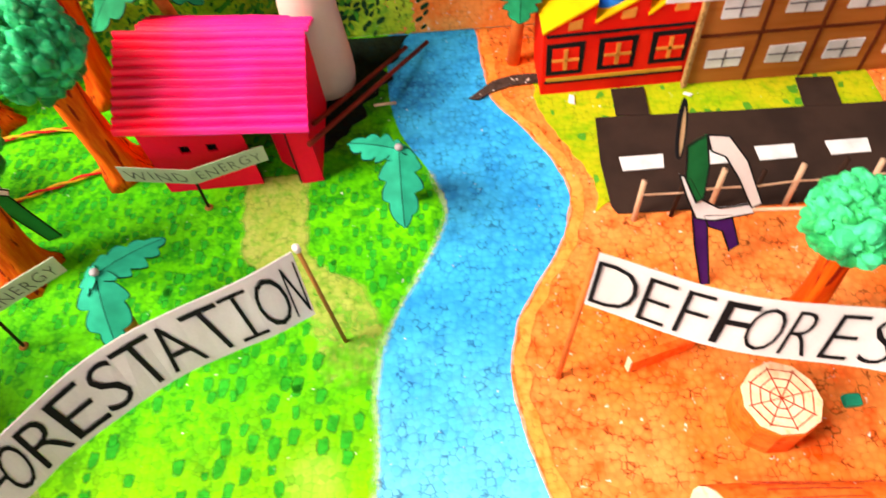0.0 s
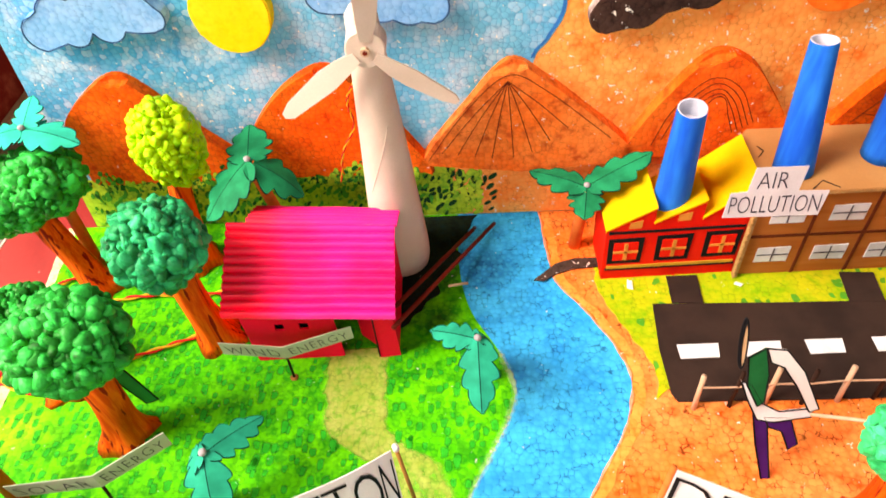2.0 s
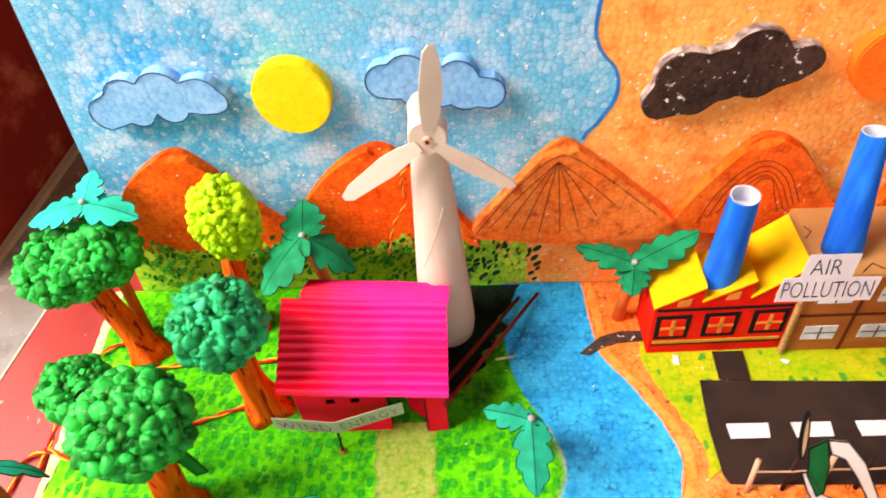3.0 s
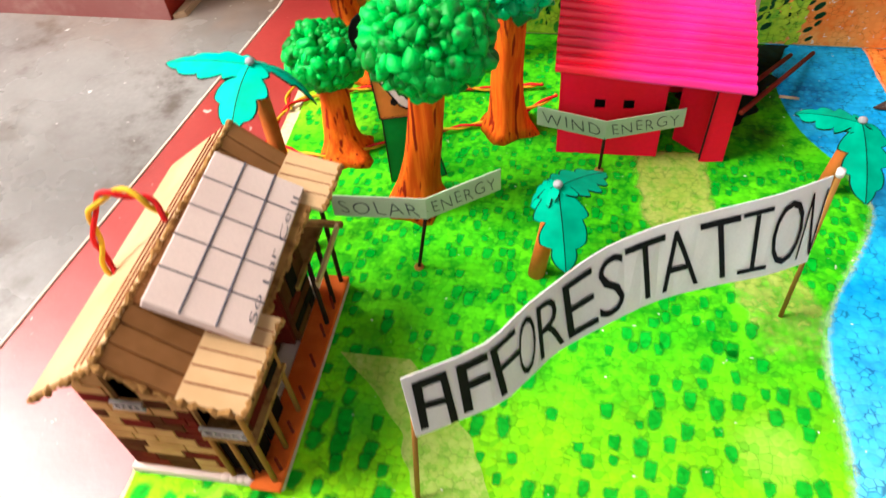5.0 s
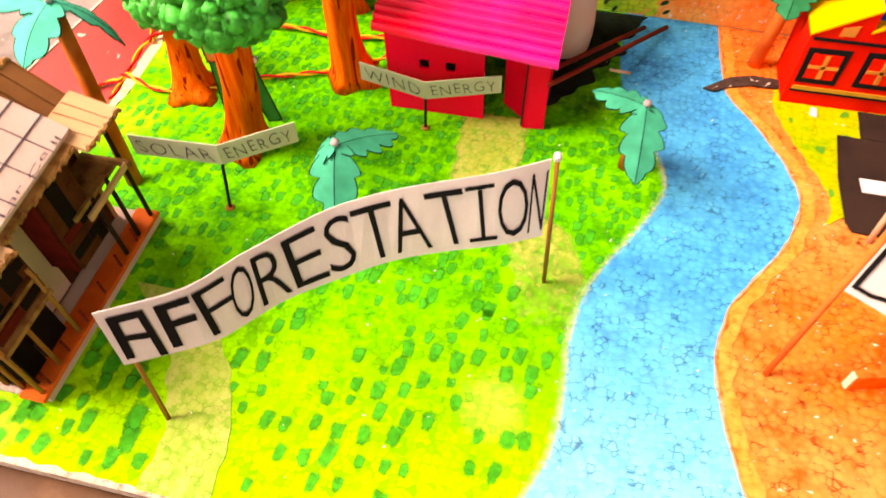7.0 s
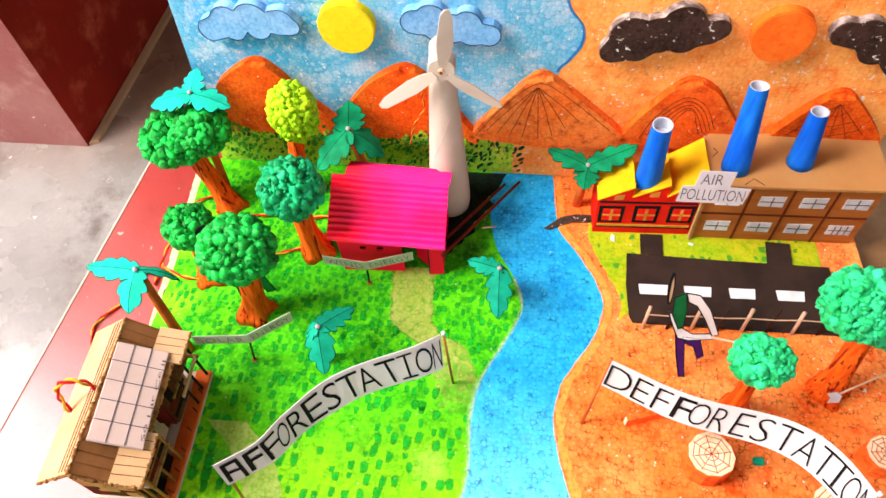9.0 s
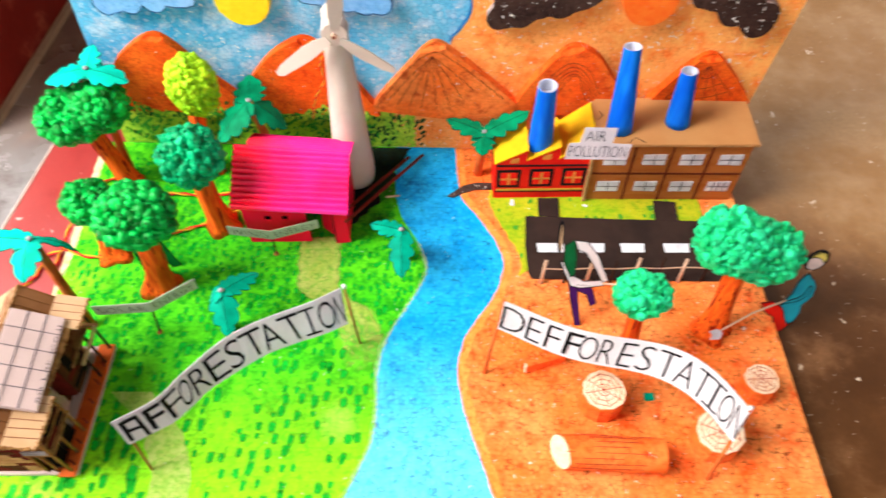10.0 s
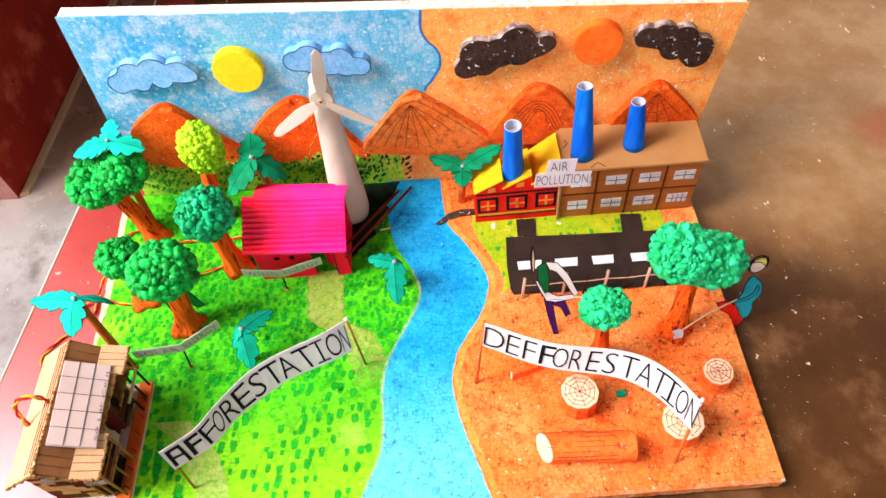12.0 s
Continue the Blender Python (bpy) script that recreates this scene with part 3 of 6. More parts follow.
setting("wall_east", box(bmesh.new(), 1.8, 1.95, -2.0, 1.6, FLOOR_Z, 2.6), WALL, "unseen added side wall", "wall")
setting("ceiling", box(bmesh.new(), -1.4, 1.95, -2.0, 1.75, 2.6, 2.7), WALL, "unseen added ceiling", "ceiling")

# ---- base board ----
DEPTH = 0.384
YS = np.concatenate((np.linspace(0.0, 0.012, 13), np.linspace(0.016, DEPTH, 70)))


def along(pairs):
    """A smooth curve value(y) through (y, value) pairs."""
    p = smooth_path([(a, b, 0) for a, b in pairs], 10)
    ys, vs = [v.x for v in p], [v.y for v in p]
    return lambda y: float(np.interp(y, ys, vs))


bank_l = along([(0.0, -0.053), (0.018, -0.0455), (0.034, -0.0385), (0.052, -0.0310), (0.072, -0.0280), (0.092, -0.0277), (0.115, -0.0285), (0.142, -0.0240), (0.162, -0.0155), (0.181, -0.0050), (0.200, 0.0050), (0.217, 0.0118), (0.230, 0.0126), (0.255, 0.005), (0.29, -0.013), (0.33, -0.020), (0.384, -0.020)])
bank_r = along([(0.0, 0.070), (0.014, 0.0656), (0.041, 0.0577), (0.062, 0.0510), (0.083, 0.0454), (0.101, 0.0424), (0.122, 0.0410), (0.149, 0.0476), (0.170, 0.0600), (0.195, 0.0762), (0.219, 0.0848), (0.236, 0.0866), (0.259, 0.0798), (0.288, 0.0644), (0.312, 0.0490), (0.34, 0.045), (0.384, 0.043)])
straight_left = along([(0.0, -0.328), (0.15, -0.334), (0.384, -0.343)])
CORNER = 0.009
left_edge = lambda y: straight_left(y) + CORNER * (1 - math.sqrt(max(0.0, 1 - max(0.0, (CORNER - y) / CORNER) ** 2)))
far_edge = lambda x: DEPTH - 0.04 * x


def sheet(low, high, z, thick, seed=0.0, rough_edge=0.0, ys=YS, cut=True):
    """A painted strip of the board between the curves low(y) and high(y)."""
    bm = bmesh.new()
    rows = []
    for y in ys:
        j = rough_edge * noise.noise(Vector((y * 90, seed, 0)))
        k = rough_edge * noise.noise(Vector((y * 90, seed + 7, 0)))
        a, b = low(y) + j, high(y) + k
        rows.append([bm.verts.new((x, y * (far_edge(x) / DEPTH if cut else 1), zz)) for x in (a, b) for zz in (z, z - thick)])
    for p, q in zip(rows, rows[1:]):
        bm.faces.new((p[0], p[2], q[2], q[0]))
        bm.faces.new((p[1], q[1], q[3], p[3]))
        bm.faces.new((p[0], q[0], q[1], p[1]))
        bm.faces.new((p[2], p[3], q[3], q[2]))
    for r in (rows[0], rows[-1]):
        bm.faces.new((r[0], r[1], r[3], r[2]))
    return bm


board = thing("model_base_board", "bead polystyrene board painted with grass, river and orange soil", "model base")
EDGE_R = lambda y: 0.325
bm = bmesh.new()
plate(bm, [(left_edge(y), y) for y in (0.009, 0.006, 0.0035, 0.0015, 0.0004, 0.0)] + [(0.325, 0), (0.325, far_edge(0.325)), (left_edge(DEPTH), far_edge(left_edge(DEPTH)))], 0.0075, Matrix.Translation((0, 0, -0.0115)))
for v in bm.verts:
    v.co += noisy(v.co, 0.0008, 30)
part("slab", bm, FOAM_SOILED, board, "bare white polystyrene slab")
# added recessed plate, coloured dark for the shadow beneath the slab
bm = bmesh.new()
plate(bm, [(-0.322, 0.005), (0.320, 0.005), (0.320, far_edge(0.32) - 0.004), (-0.335, far_edge(-0.335) - 0.004)], 0.0047, Matrix.Translation((0, 0, FLOOR_Z)))
part("shadow_gap", bm, UNDER_SHADE, board, "dark recessed plate standing for the shadow under the slab")
margin = lambda y: left_edge(y) + (0.0012 if y < 0.16 else 0.0012 + 0.0065 * min(1, (y - 0.16) / 0.08))
part("bare_margin", sheet(left_edge, margin, 0, 0.004, 3, 0.003), FOAM_CREAM, board, "unpainted cream margin")
bm = bmesh.new()
xs = np.linspace(left_edge(0), 0.325, 240)
strip = [[bm.verts.new((x, y, z)) for y in (-0.0008, 0.0008 + (0.0014 if x < -0.05 else 0.0004) * (1 + 1.6 * noise.noise(Vector((x * 130, 0, 5)))))  for z in (0.0003, -0.0045)] for x in xs]
for p, q in zip(strip, strip[1:]):
    for a, b in ((0, 1), (1, 3), (3, 2), (2, 0)):
        bm.faces.new((p[a], p[b], q[b], q[a]))
part("bare_margin", bm, FOAM_SOILED, board, "unpainted chipped front margin")
bm = bmesh.new()
strip = []
for x in np.linspace(0.062, 0.3215, 200):
    rag = noise.noise(Vector((x * 95, 3, 1))) + 0.6 * noise.noise(Vector((x * 310, 8, 1)))
    strip.append([bm.verts.new((x, y, z)) for y, z in ((0.0026 + 0.001 * rag, 0.0006), (-0.0016, 0.0005), (-0.0020, -0.0095 + 0.0025 * rag), (0.0005, -0.0095 + 0.0025 * rag))])
for p, q in zip(strip, strip[1:]):
    for a in range(4):
        bm.faces.new((p[a], p[(a + 1) % 4], q[(a + 1) % 4], q[a]))
part("painted_edge", bm, FOAM_RUST, board, "orange paint run over the chipped front edge")
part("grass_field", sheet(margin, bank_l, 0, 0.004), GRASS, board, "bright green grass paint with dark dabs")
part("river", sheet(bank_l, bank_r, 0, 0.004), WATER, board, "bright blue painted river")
part("soil_field", sheet(bank_r, EDGE_R, 0, 0.004), SAND, board, "orange painted bare soil")
part("bank_line", sheet(lambda y: bank_r(y) - 0.0003, lambda y: bank_r(y) + 0.0008, 0.0005, 0.0005, 1, 0.0014, np.linspace(0, DEPTH, 240)), BANK_LINE, board)
part("river_bank", sheet(lambda y: bank_r(y) + 0.0018, lambda y: bank_r(y) + 0.0085, 0.0004, 0.0004, 2, 0.003, np.linspace(0, DEPTH, 160)), BANK, board, "deep orange river bank")
lawn_l = lambda y: bank_r(y) + 0.016 + 0.016 * max(0, (y - 0.285) / 0.04)
part("lawn", sheet(lawn_l, lambda y: lawn_l(y) + (0.132 - lawn_l(y)) * min(1.0, max(0.02, (y - 0.217) / 0.03)), 0.0006, 0.0006, 4, 0.004, np.linspace(0.217, 0.36, 60)), LAWN, board, "yellow green lawn paint with green dots")
part("lawn_strip", sheet(lambda y: 0.132, lambda y: 0.288, 0.0006, 0.0006, 8, 0.004, np.linspace(0.28, 0.345, 30)), LAWN, board, "yellow green verge")
p1 = along([(0.12, -0.036), (0.15, -0.043), (0.178, -0.056), (0.203, -0.086), (0.264, -0.091)])
bm = bmesh.new()
toned = bm.verts.layers.float.new("cover")
rows = []
for k in range(74):
    y = 0.118 + 0.002 * k
    row = []
    for u in (-1, -0.75, 0, 0.75, 1):
        v = bm.verts.new((min(p1(y) + u * (0.022 + 0.004 * noise.noise(Vector((y * 70, u, 2)))), bank_l(y) - 0.002), y, 0.00015))
        v[toned] = 0.0 if abs(u) == 1 or k in (0, 73) else 0.08 + 0.40 * min(1, k / 45)
        row.append(v)
    rows.append(row)
for p, q in zip(rows, rows[1:]):
    for k in range(4):
        bm.faces.new((p[k], p[k + 1], q[k + 1], q[k]))
part("garden_path", bm, PATH_FAINT, board, "faded tan and green path worn into the grass")
p2 = along([(0.0, -0.186), (0.03, -0.187), (0.07, -0.207), (0.098, -0.238)])
part("garden_path", sheet(lambda y: p2(y) - 0.016, lambda y: p2(y) + 0.016 + 0.1 * max(0, y - 0.07), 0.0004, 0.0004, 9, 0.004, np.linspace(0.001, 0.098, 60)), PATH_OLIVE, board, "faded olive path")
bm = bmesh.new()
toned = bm.verts.layers.float.new("cover")
rows = []
for k in range(121):
    y = 0.002 + 0.255 * k / 120
    rag = noise.noise(Vector((y * 60, 4, 4)))
    row = []
    for u, c in ((-0.0036, 0.0), (-0.0008, 0.34), (0.0006, 0.34), (0.0026, 0.0)):
        v = bm.verts.new((bank_l(y) + u * (1 + 0.7 * rag), y, 0.00025))
        v[toned] = c * (0.8 + 0.6 * noise.noise(Vector((y * 45, 9, 1))))
        row.append(v)
    rows.append(row)
for p, q in zip(rows, rows[1:]):
    for k in range(3):
        bm.faces.new((p[k], p[k + 1], q[k + 1], q[k]))
part("bank_line", bm, BANK_PALE, board, "pale rubbed paint along the water")
# short brush strokes of darker green over the grass, in loose rows
rng = random.Random(31)
verts, faces = [], []


def stroke(x, y, wide, high, turn, z):
    k = len(verts)
    verts.append((x, y, z))
    for q in range(12):
        a = 2 * math.pi * q / 12
        px = wide * math.copysign(abs(math.cos(a)) ** 0.5, math.cos(a)) * rng.uniform(0.86, 1.08) * (1 + 0.18 * math.sin(a))
        py = high * math.copysign(abs(math.sin(a)) ** 0.6, math.sin(a)) * rng.uniform(0.88, 1.08)
        verts.append((x + px * math.cos(turn) - py * math.sin(turn), y + px * math.sin(turn) + py * math.cos(turn), z))
    faces.extend((k, k + 1 + q, k + 1 + (q + 1) % 12) for q in range(12))


def on_grass(x, y):
    if not margin(y) + 0.004 < x < bank_l(y) - 0.003:
        return False
    if y > 0.262 and x > -0.085:
        return False
    if y < 0.100 and abs(x - p2(y)) < 0.018 or 0.197 < y < 0.264 and abs(x - p1(y)) < 0.021:
        return False
    if 0.118 < y < 0.20 and abs(x - p1(y)) < 0.020:
        return False
    return True


y = 0.0095
while y < 0.376:
    far = min(1.0, max(0.0, (y - 0.10) / 0.08))
    step = 0.0118 - 0.0042 * far
    x = -0.335 + rng.uniform(0, step)
    while x < 0.02:
        px, py = x + rng.uniform(-0.003, 0.003), max(0.009, y + rng.uniform(-0.004, 0.004))
        thick = 0.5 + 0.5 * noise.noise(Vector((px * 14, py * 14, 2.0)))
        if on_grass(px, py) and rng.random() < (0.95 if px < -0.215 and py < 0.075 else 0.71) + 0.5 * (thick - 0.5):
            size = rng.uniform(0.65, 1.2) * (1 - 0.25 * far) * (1.25 if px < -0.215 and py < 0.075 else 1.0)
            stroke(px, py, 0.0036 * size, 0.0057 * size * rng.uniform(0.7, 1.2), rng.uniform(-0.22, 0.10), 0.0002 + 0.00003 * (len(faces) // 12 % 5))
        x += step
    y += 0.0118 - 0.0042 * far
me = bpy.data.meshes.new("brushwork")
me.from_pydata(verts, [], faces)
me.materials.append(GRASS_DAB)
cover = me.attributes.new("cover", "FLOAT", "POINT")
cover.data.foreach_set("value", [1.0 if k % 13 == 0 else 0.0 for k in range(len(verts))])
strokes = new("brushwork", me)
strokes.parent = board
tagged(strokes, "short dark green brush strokes on the grass", kind="stuff")
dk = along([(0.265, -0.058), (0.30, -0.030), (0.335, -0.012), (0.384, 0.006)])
part("dark_ground", sheet(lambda y: -0.080, lambda y: dk(y) - 0.012, 0.0007, 0.0007, 11, 0.009, np.linspace(0.268, DEPTH - 0.002, 120)), DARK_BANK, board, "black and dark green painted bank")

# road of dark paper with its markings
road = thing("road_sheet", "dark brown paper road with white dashes glued on the board", "road")
R0 = Matrix.Translation((0, 0, 0.0008))
bm = bmesh.new()
plate(bm, [(0.1115, 0.286), (0.1085, 0.250), (0.109, 0.217), (0.112, 0.211), (0.20, 0.208), (0.296, 0.206), (0.294, 0.277), (0.20, 0.281)], 0.0008, R0)
part("road_surface", bm, ROAD, road)
for pts in ([(0.1255, 0.309), (0.1465, 0.3085), (0.145, 0.284), (0.1245, 0.286)], [(0.242, 0.304), (0.264, 0.302), (0.262, 0.277), (0.2395, 0.279)]):
    bm = bmesh.new()
    plate(bm, pts, 0.0008, Matrix.Translation((0, 0, 0.0006 + 0.0006)))
    part("driveway", bm, ROAD, road)
for i, (x, wide) in enumerate(((0.1200, 0.0262), (0.1606, 0.0246), (0.2006, 0.0232), (0.2420, 0.0246))):
    bm = bmesh.new()
    y = 0.2410 - 0.0006 * i
    plate(bm, [(x + 0.0003, y), (x + wide - 0.0015, y - 0.0002), (x + wide, y + 0.0102), (x, y + 0.0106)], 0.0006, Matrix.Translation((0, 0, 0.0016)))
    part("dash", bm, WHITE, road)

drain = bmesh.new()
plate(drain, [(0.033, 0.3125), (0.040, 0.311), (0.048, 0.3165), (0.062, 0.321), (0.081, 0.3215), (0.081, 0.330), (0.064, 0.3305), (0.050, 0.3265), (0.041, 0.319)], 0.001, Matrix.Translation((0, 0, 0.0012)))
tagged(part("drain_strip", drain, DRAIN), "black paper waste drain running into the river", "drain")

# ---- back panel ----
PANEL = Matrix(((1, 0, -0.04, 0), (-0.04, 0, -1, DEPTH), (0, 1, 0, 0), (0, 0, 0, 1)))
panel = thing("back_panel", "upright polystyrene back panel painted blue and orange", "backdrop panel")
pl = lambda z: -0.318 + 0.025 * z / 0.259
pr = lambda z: 0.327 + 0.017 * z / 0.223
top_at = lambda x: 0.2395 - 0.058 * x
split = along([(0.0, -0.018), (0.050, -0.018), (0.062, 0.026), (0.135, 0.037), (0.153, 0.047), (0.172, 0.0565), (0.19, 0.0555), (0.205, 0.045), (0.222, 0.0415), (0.262, 0.047)])


def upright(low, high, z0, z1, depth0, depth1, n=60):
    """A strip of the panel between low(z) and high(z); heights grow with the sloping top."""
    bm = bmesh.new()
    rows = []
    for k in range(n + 1):
        z = z0 + (z1 - z0) * k / n
        r = []
        for f in (low, high):
            x = f(z)
            zz = z if z1 < 0.2 else z0 + (z - z0) * (top_at(x) - z0) / (z1 - z0)
            r += [bm.verts.new(PANEL @ Vector((x, zz, d))) for d in (depth0, depth1)]
        rows.append(r)
    for p, q in zip(rows, rows[1:]):
        for a, b in ((0, 2), (2, 3), (3, 1), (1, 0)):
            bm.faces.new((p[a], p[b], q[b], q[a]))
    for r in (rows[0], rows[-1]):
        bm.faces.new((r[0], r[1], r[3], r[2]))
    return bm


bm = bmesh.new()
plate(bm, [(pl(0) , FLOOR_Z + 0.001), (pr(0), FLOOR_Z + 0.001), (0.3435, top_at(0.3435)), (-0.2935, top_at(-0.2935))], 0.013, PANEL @ Matrix.Translation((0, 0, -0.0145)))
part("panel_core", bm, FOAM_WHITE, panel, "bare white polystyrene core")
part("green_band", upright(pl, split, 0.0006, 0.052, -0.0015, 0.0, 20), PANEL_GREEN, panel, "green dabbed bushes")
part("blue_sky", upright(pl, split, 0.052, 0.24, -0.0015, 0.0), SKY_BLUE, panel, "mottled sky blue paint")
part("orange_sky", upright(split, pr, 0.0006, 0.24, -0.0015, 0.0), SKY_ORANGE, panel, "orange polluted sky paint with white specks")
part("boundary_line", upright(lambda z: split(z) - 0.0024, lambda z: split(z) - 0.0002, 0.14, 0.238, 0.0, 0.0005, 40), plain("blue_outline", (0.03, 0.20, 0.55)), panel)


def relief(name, pts, depth, material, label, side=None, lines=(), line_material=BROWN_INK, bevel=0.0055, steps=6):
    """A cut-out glued on the panel."""
    p = [(v.x, v.y) for v in smooth_path([(*q, 0) for q in pts], steps)]
    bm = bmesh.new()
    plate(bm, p, depth, PANEL @ Matrix.Translation((0, 0, 0.0002)), bevel, 0, None if side is None else 1, 3)
    ob = part(name, bm, material if side is None else [material, side], panel, label)
    for ln in lines:
        bm = bmesh.new()
        tube(bm, [PANEL @ Vector((v.x, v.y, depth + 0.0003)) for v in smooth_path([(*q, 0) for q in ln], 5)], 0.0003, 5)
        part("drawn_line", bm, line_material, ob)
    return ob


relief("hill", [(-0.290, 0.050), (-0.288, 0.105), (-0.268, 0.130), (-0.238, 0.147), (-0.219, 0.134), (-0.202, 0.108), (-0.180, 0.083), (-0.160, 0.060), (-0.158, 0.050)], 0.010, HILL, "orange red hill relief")
relief("hill", [(-0.166, 0.050), (-0.163, 0.085), (-0.142, 0.116), (-0.118, 0.137), (-0.096, 0.145), (-0.076, 0.130), (-0.058, 0.100), (-0.038, 0.066), (-0.034, 0.050)], 0.010, HILL, "orange red hill relief")
apex = (0.021, 0.130)
rays = [[apex, (0.021 + dx * 0.5, 0.13 - dy * 0.46), (0.021 + dx, 0.13 - dy)] for dx, dy in ((-0.047, 0.058), (-0.036, 0.06), (-0.024, 0.062), (-0.012, 0.064), (0.003, 0.064), (0.016, 0.06), (0.028, 0.05), (0.04, 0.04))]
rays.append([(-0.036, 0.066), (-0.01, 0.104), (0.02, 0.134), (0.045, 0.122), (0.09, 0.080)])
relief("hill", [(-0.046, 0.056), (-0.034, 0.076), (-0.010, 0.107), (0.021, 0.142), (0.046, 0.128), (0.072, 0.104), (0.100, 0.076), (0.106, 0.06), (0.03, 0.052)], 0.010, HILL_TAN, "tan orange hill relief with drawn rays", lines=rays)
arcs = [[(0.118 + 0.006 * k, 0.072 + 0.004 * k), (0.128 + 0.006 * k, 0.10 + 0.002 * k), (0.148 + 0.003 * k, 0.124 - 0.004 * k), (0.168 - 0.001 * k, 0.116 - 0.005 * k), (0.182 - 0.003 * k, 0.088 - 0.002 * k)] for k in range(5)]
relief("hill", [(0.098, 0.056), (0.103, 0.076), (0.122, 0.110), (0.148, 0.140), (0.172, 0.133), (0.190, 0.110), (0.205, 0.086), (0.215, 0.064), (0.16, 0.054)], 0.010, HILL_MID, "tan orange hill relief with drawn arcs", lines=arcs)
rays = [[(0.277, 0.124), (0.277 + dx, 0.124 - dy)] for dx, dy in ((-0.032, 0.04), (-0.02, 0.045), (-0.008, 0.046), (0.006, 0.046), (0.02, 0.042), (0.032, 0.036))]
rays += [[(0.277 - 0.009 * k, 0.124 - 0.011 * k), (0.278, 0.121 - 0.012 * k), (0.277 + 0.009 * k, 0.124 - 0.010 * k)] for k in (1, 2, 3)]
relief("hill", [(0.222, 0.060), (0.234, 0.084), (0.256, 0.117), (0.279, 0.134), (0.304, 0.112), (0.328, 0.080), (0.330, 0.060)], 0.010, HILL, "rust red hill relief with drawn web lines", lines=rays)


def lobed(lobes, n=72):
    """The outline of a cloud made of round lobes (x, z, r)."""
    cx, cz = sum(l[0] for l in lobes) / len(lobes), sum(l[1] for l in lobes) / len(lobes)
    out = []
    for k in range(n):
        a = 2 * math.pi * k / n
        best = 0.0
        for x, z, r in lobes:
            dx, dz = x - cx, z - cz
            along_ray = dx * math.cos(a) + dz * math.sin(a)
            off = abs(-dx * math.sin(a) + dz * math.cos(a))
            if off < r:
                best = max(best, along_ray + math.sqrt(r * r - off * off))
        out.append((cx + best * math.cos(a), cz + best * math.sin(a)))
    return out


def cloud(lobes, material, side, label, outline=None):
    pts = lobed(lobes)
    bm = bmesh.new()
    plate(bm, pts, 0.009, PANEL @ Matrix.Translation((0, 0, 0.0002)), 0.0008, 0, 1, 1)
    ob = part("cloud", bm, [material, side], panel, label)
    if outline:
        bm = bmesh.new()
        tube(bm, [PANEL @ Vector((x, z, 0.0094)) for x, z in pts + pts[:1]], 0.00045, 5)
        part("outline", bm, outline, ob)


OUTLINE_BLUE = plain("dark_blue_outline", (0.03, 0.09, 0.22))
GREY_SIDE = plain("grey_foam_side", (0.15, 0.10, 0.09), 0.8, (0.55, 0.47, 0.44), 120)
cloud([(-0.264, 0.1815, 0.0125), (-0.248, 0.192, 0.014), (-0.244, 0.182, 0.011), (-0.225, 0.194, 0.0155), (-0.222, 0.184, 0.011), (-0.201, 0.191, 0.013), (-0.193, 0.187, 0.009)], CLOUD_BLUE, CLOUD_BLUE, "pale blue cloud relief with dark outline", OUTLINE_BLUE)
cloud([(-0.084, 0.195, 0.012), (-0.070, 0.199, 0.0135), (-0.066, 0.188, 0.011), (-0.052, 0.190, 0.014), (-0.036, 0.186, 0.013), (-0.023, 0.184, 0.011), (-0.040, 0.195, 0.012)], CLOUD_BLUE, CLOUD_BLUE, "pale blue cloud relief with dark outline", OUTLINE_BLUE)
cloud([(0.081, 0.170, 0.0115), (0.094, 0.186, 0.0185), (0.099, 0.174, 0.013), (0.114, 0.188, 0.017), (0.132, 0.198, 0.018), (0.133, 0.187, 0.015), (0.148, 0.191, 0.012), (0.159, 0.195, 0.010)], CLOUD_DARK, GREY_SIDE, "black smoke cloud relief with grey edge")
cloud([(0.255, 0.194, 0.012), (0.270, 0.194, 0.014), (0.283, 0.180, 0.014), (0.290, 0.190, 0.014), (0.306, 0.168, 0.014), (0.309, 0.178, 0.012)], CLOUD_DARK, GREY_SIDE, "black smoke cloud relief with grey edge")
for x, z, r, mat, label in ((-0.1435, 0.1862, 0.0246, SUN_YELLOW, "yellow sun disc"), (0.209, 0.190, 0.0235, SUN_ORANGE, "hazy orange sun disc")):
    bm = bmesh.new()
    plate(bm, [(x + r * (1 + 0.02 * math.sin(3 * a)) * math.cos(a), z + r * 1.04 * math.sin(a)) for a in (2 * math.pi * k / 30 for k in range(30))], 0.010, PANEL @ Matrix.Translation((0, 0, 0.0002)), 0.001)
    part("sun", bm, mat, panel, label)

# bush strokes dabbed near the foot of the hills
rng = random.Random(5)
DABS = (plain("dark_bush_paint", (0.010, 0.10, 0.015), 0.6), plain("mid_bush_paint", (0.05, 0.34, 0.03), 0.6), plain("black_dab_paint", (0.010, 0.055, 0.018), 0.6))
for mat, count, x0, x1, size in ((DABS[0], 125, -0.305, -0.02, 0.0017), (DABS[1], 300, -0.310, -0.03, 0.0021), (DABS[2], 66, -0.055, 0.010, 0.0023), (PANEL_GREEN, 110, -0.026, 0.000, 0.0030)):
    bm = bmesh.new()
    for k in range(count):
        x, z = rng.uniform(x0, x1), 0.002 + 0.058 * rng.random() ** 0.9
        if x > -0.02 and z > 0.045:
            continue
        a, s = rng.uniform(-0.3, 1.0), size * rng.uniform(0.5, 1.3)
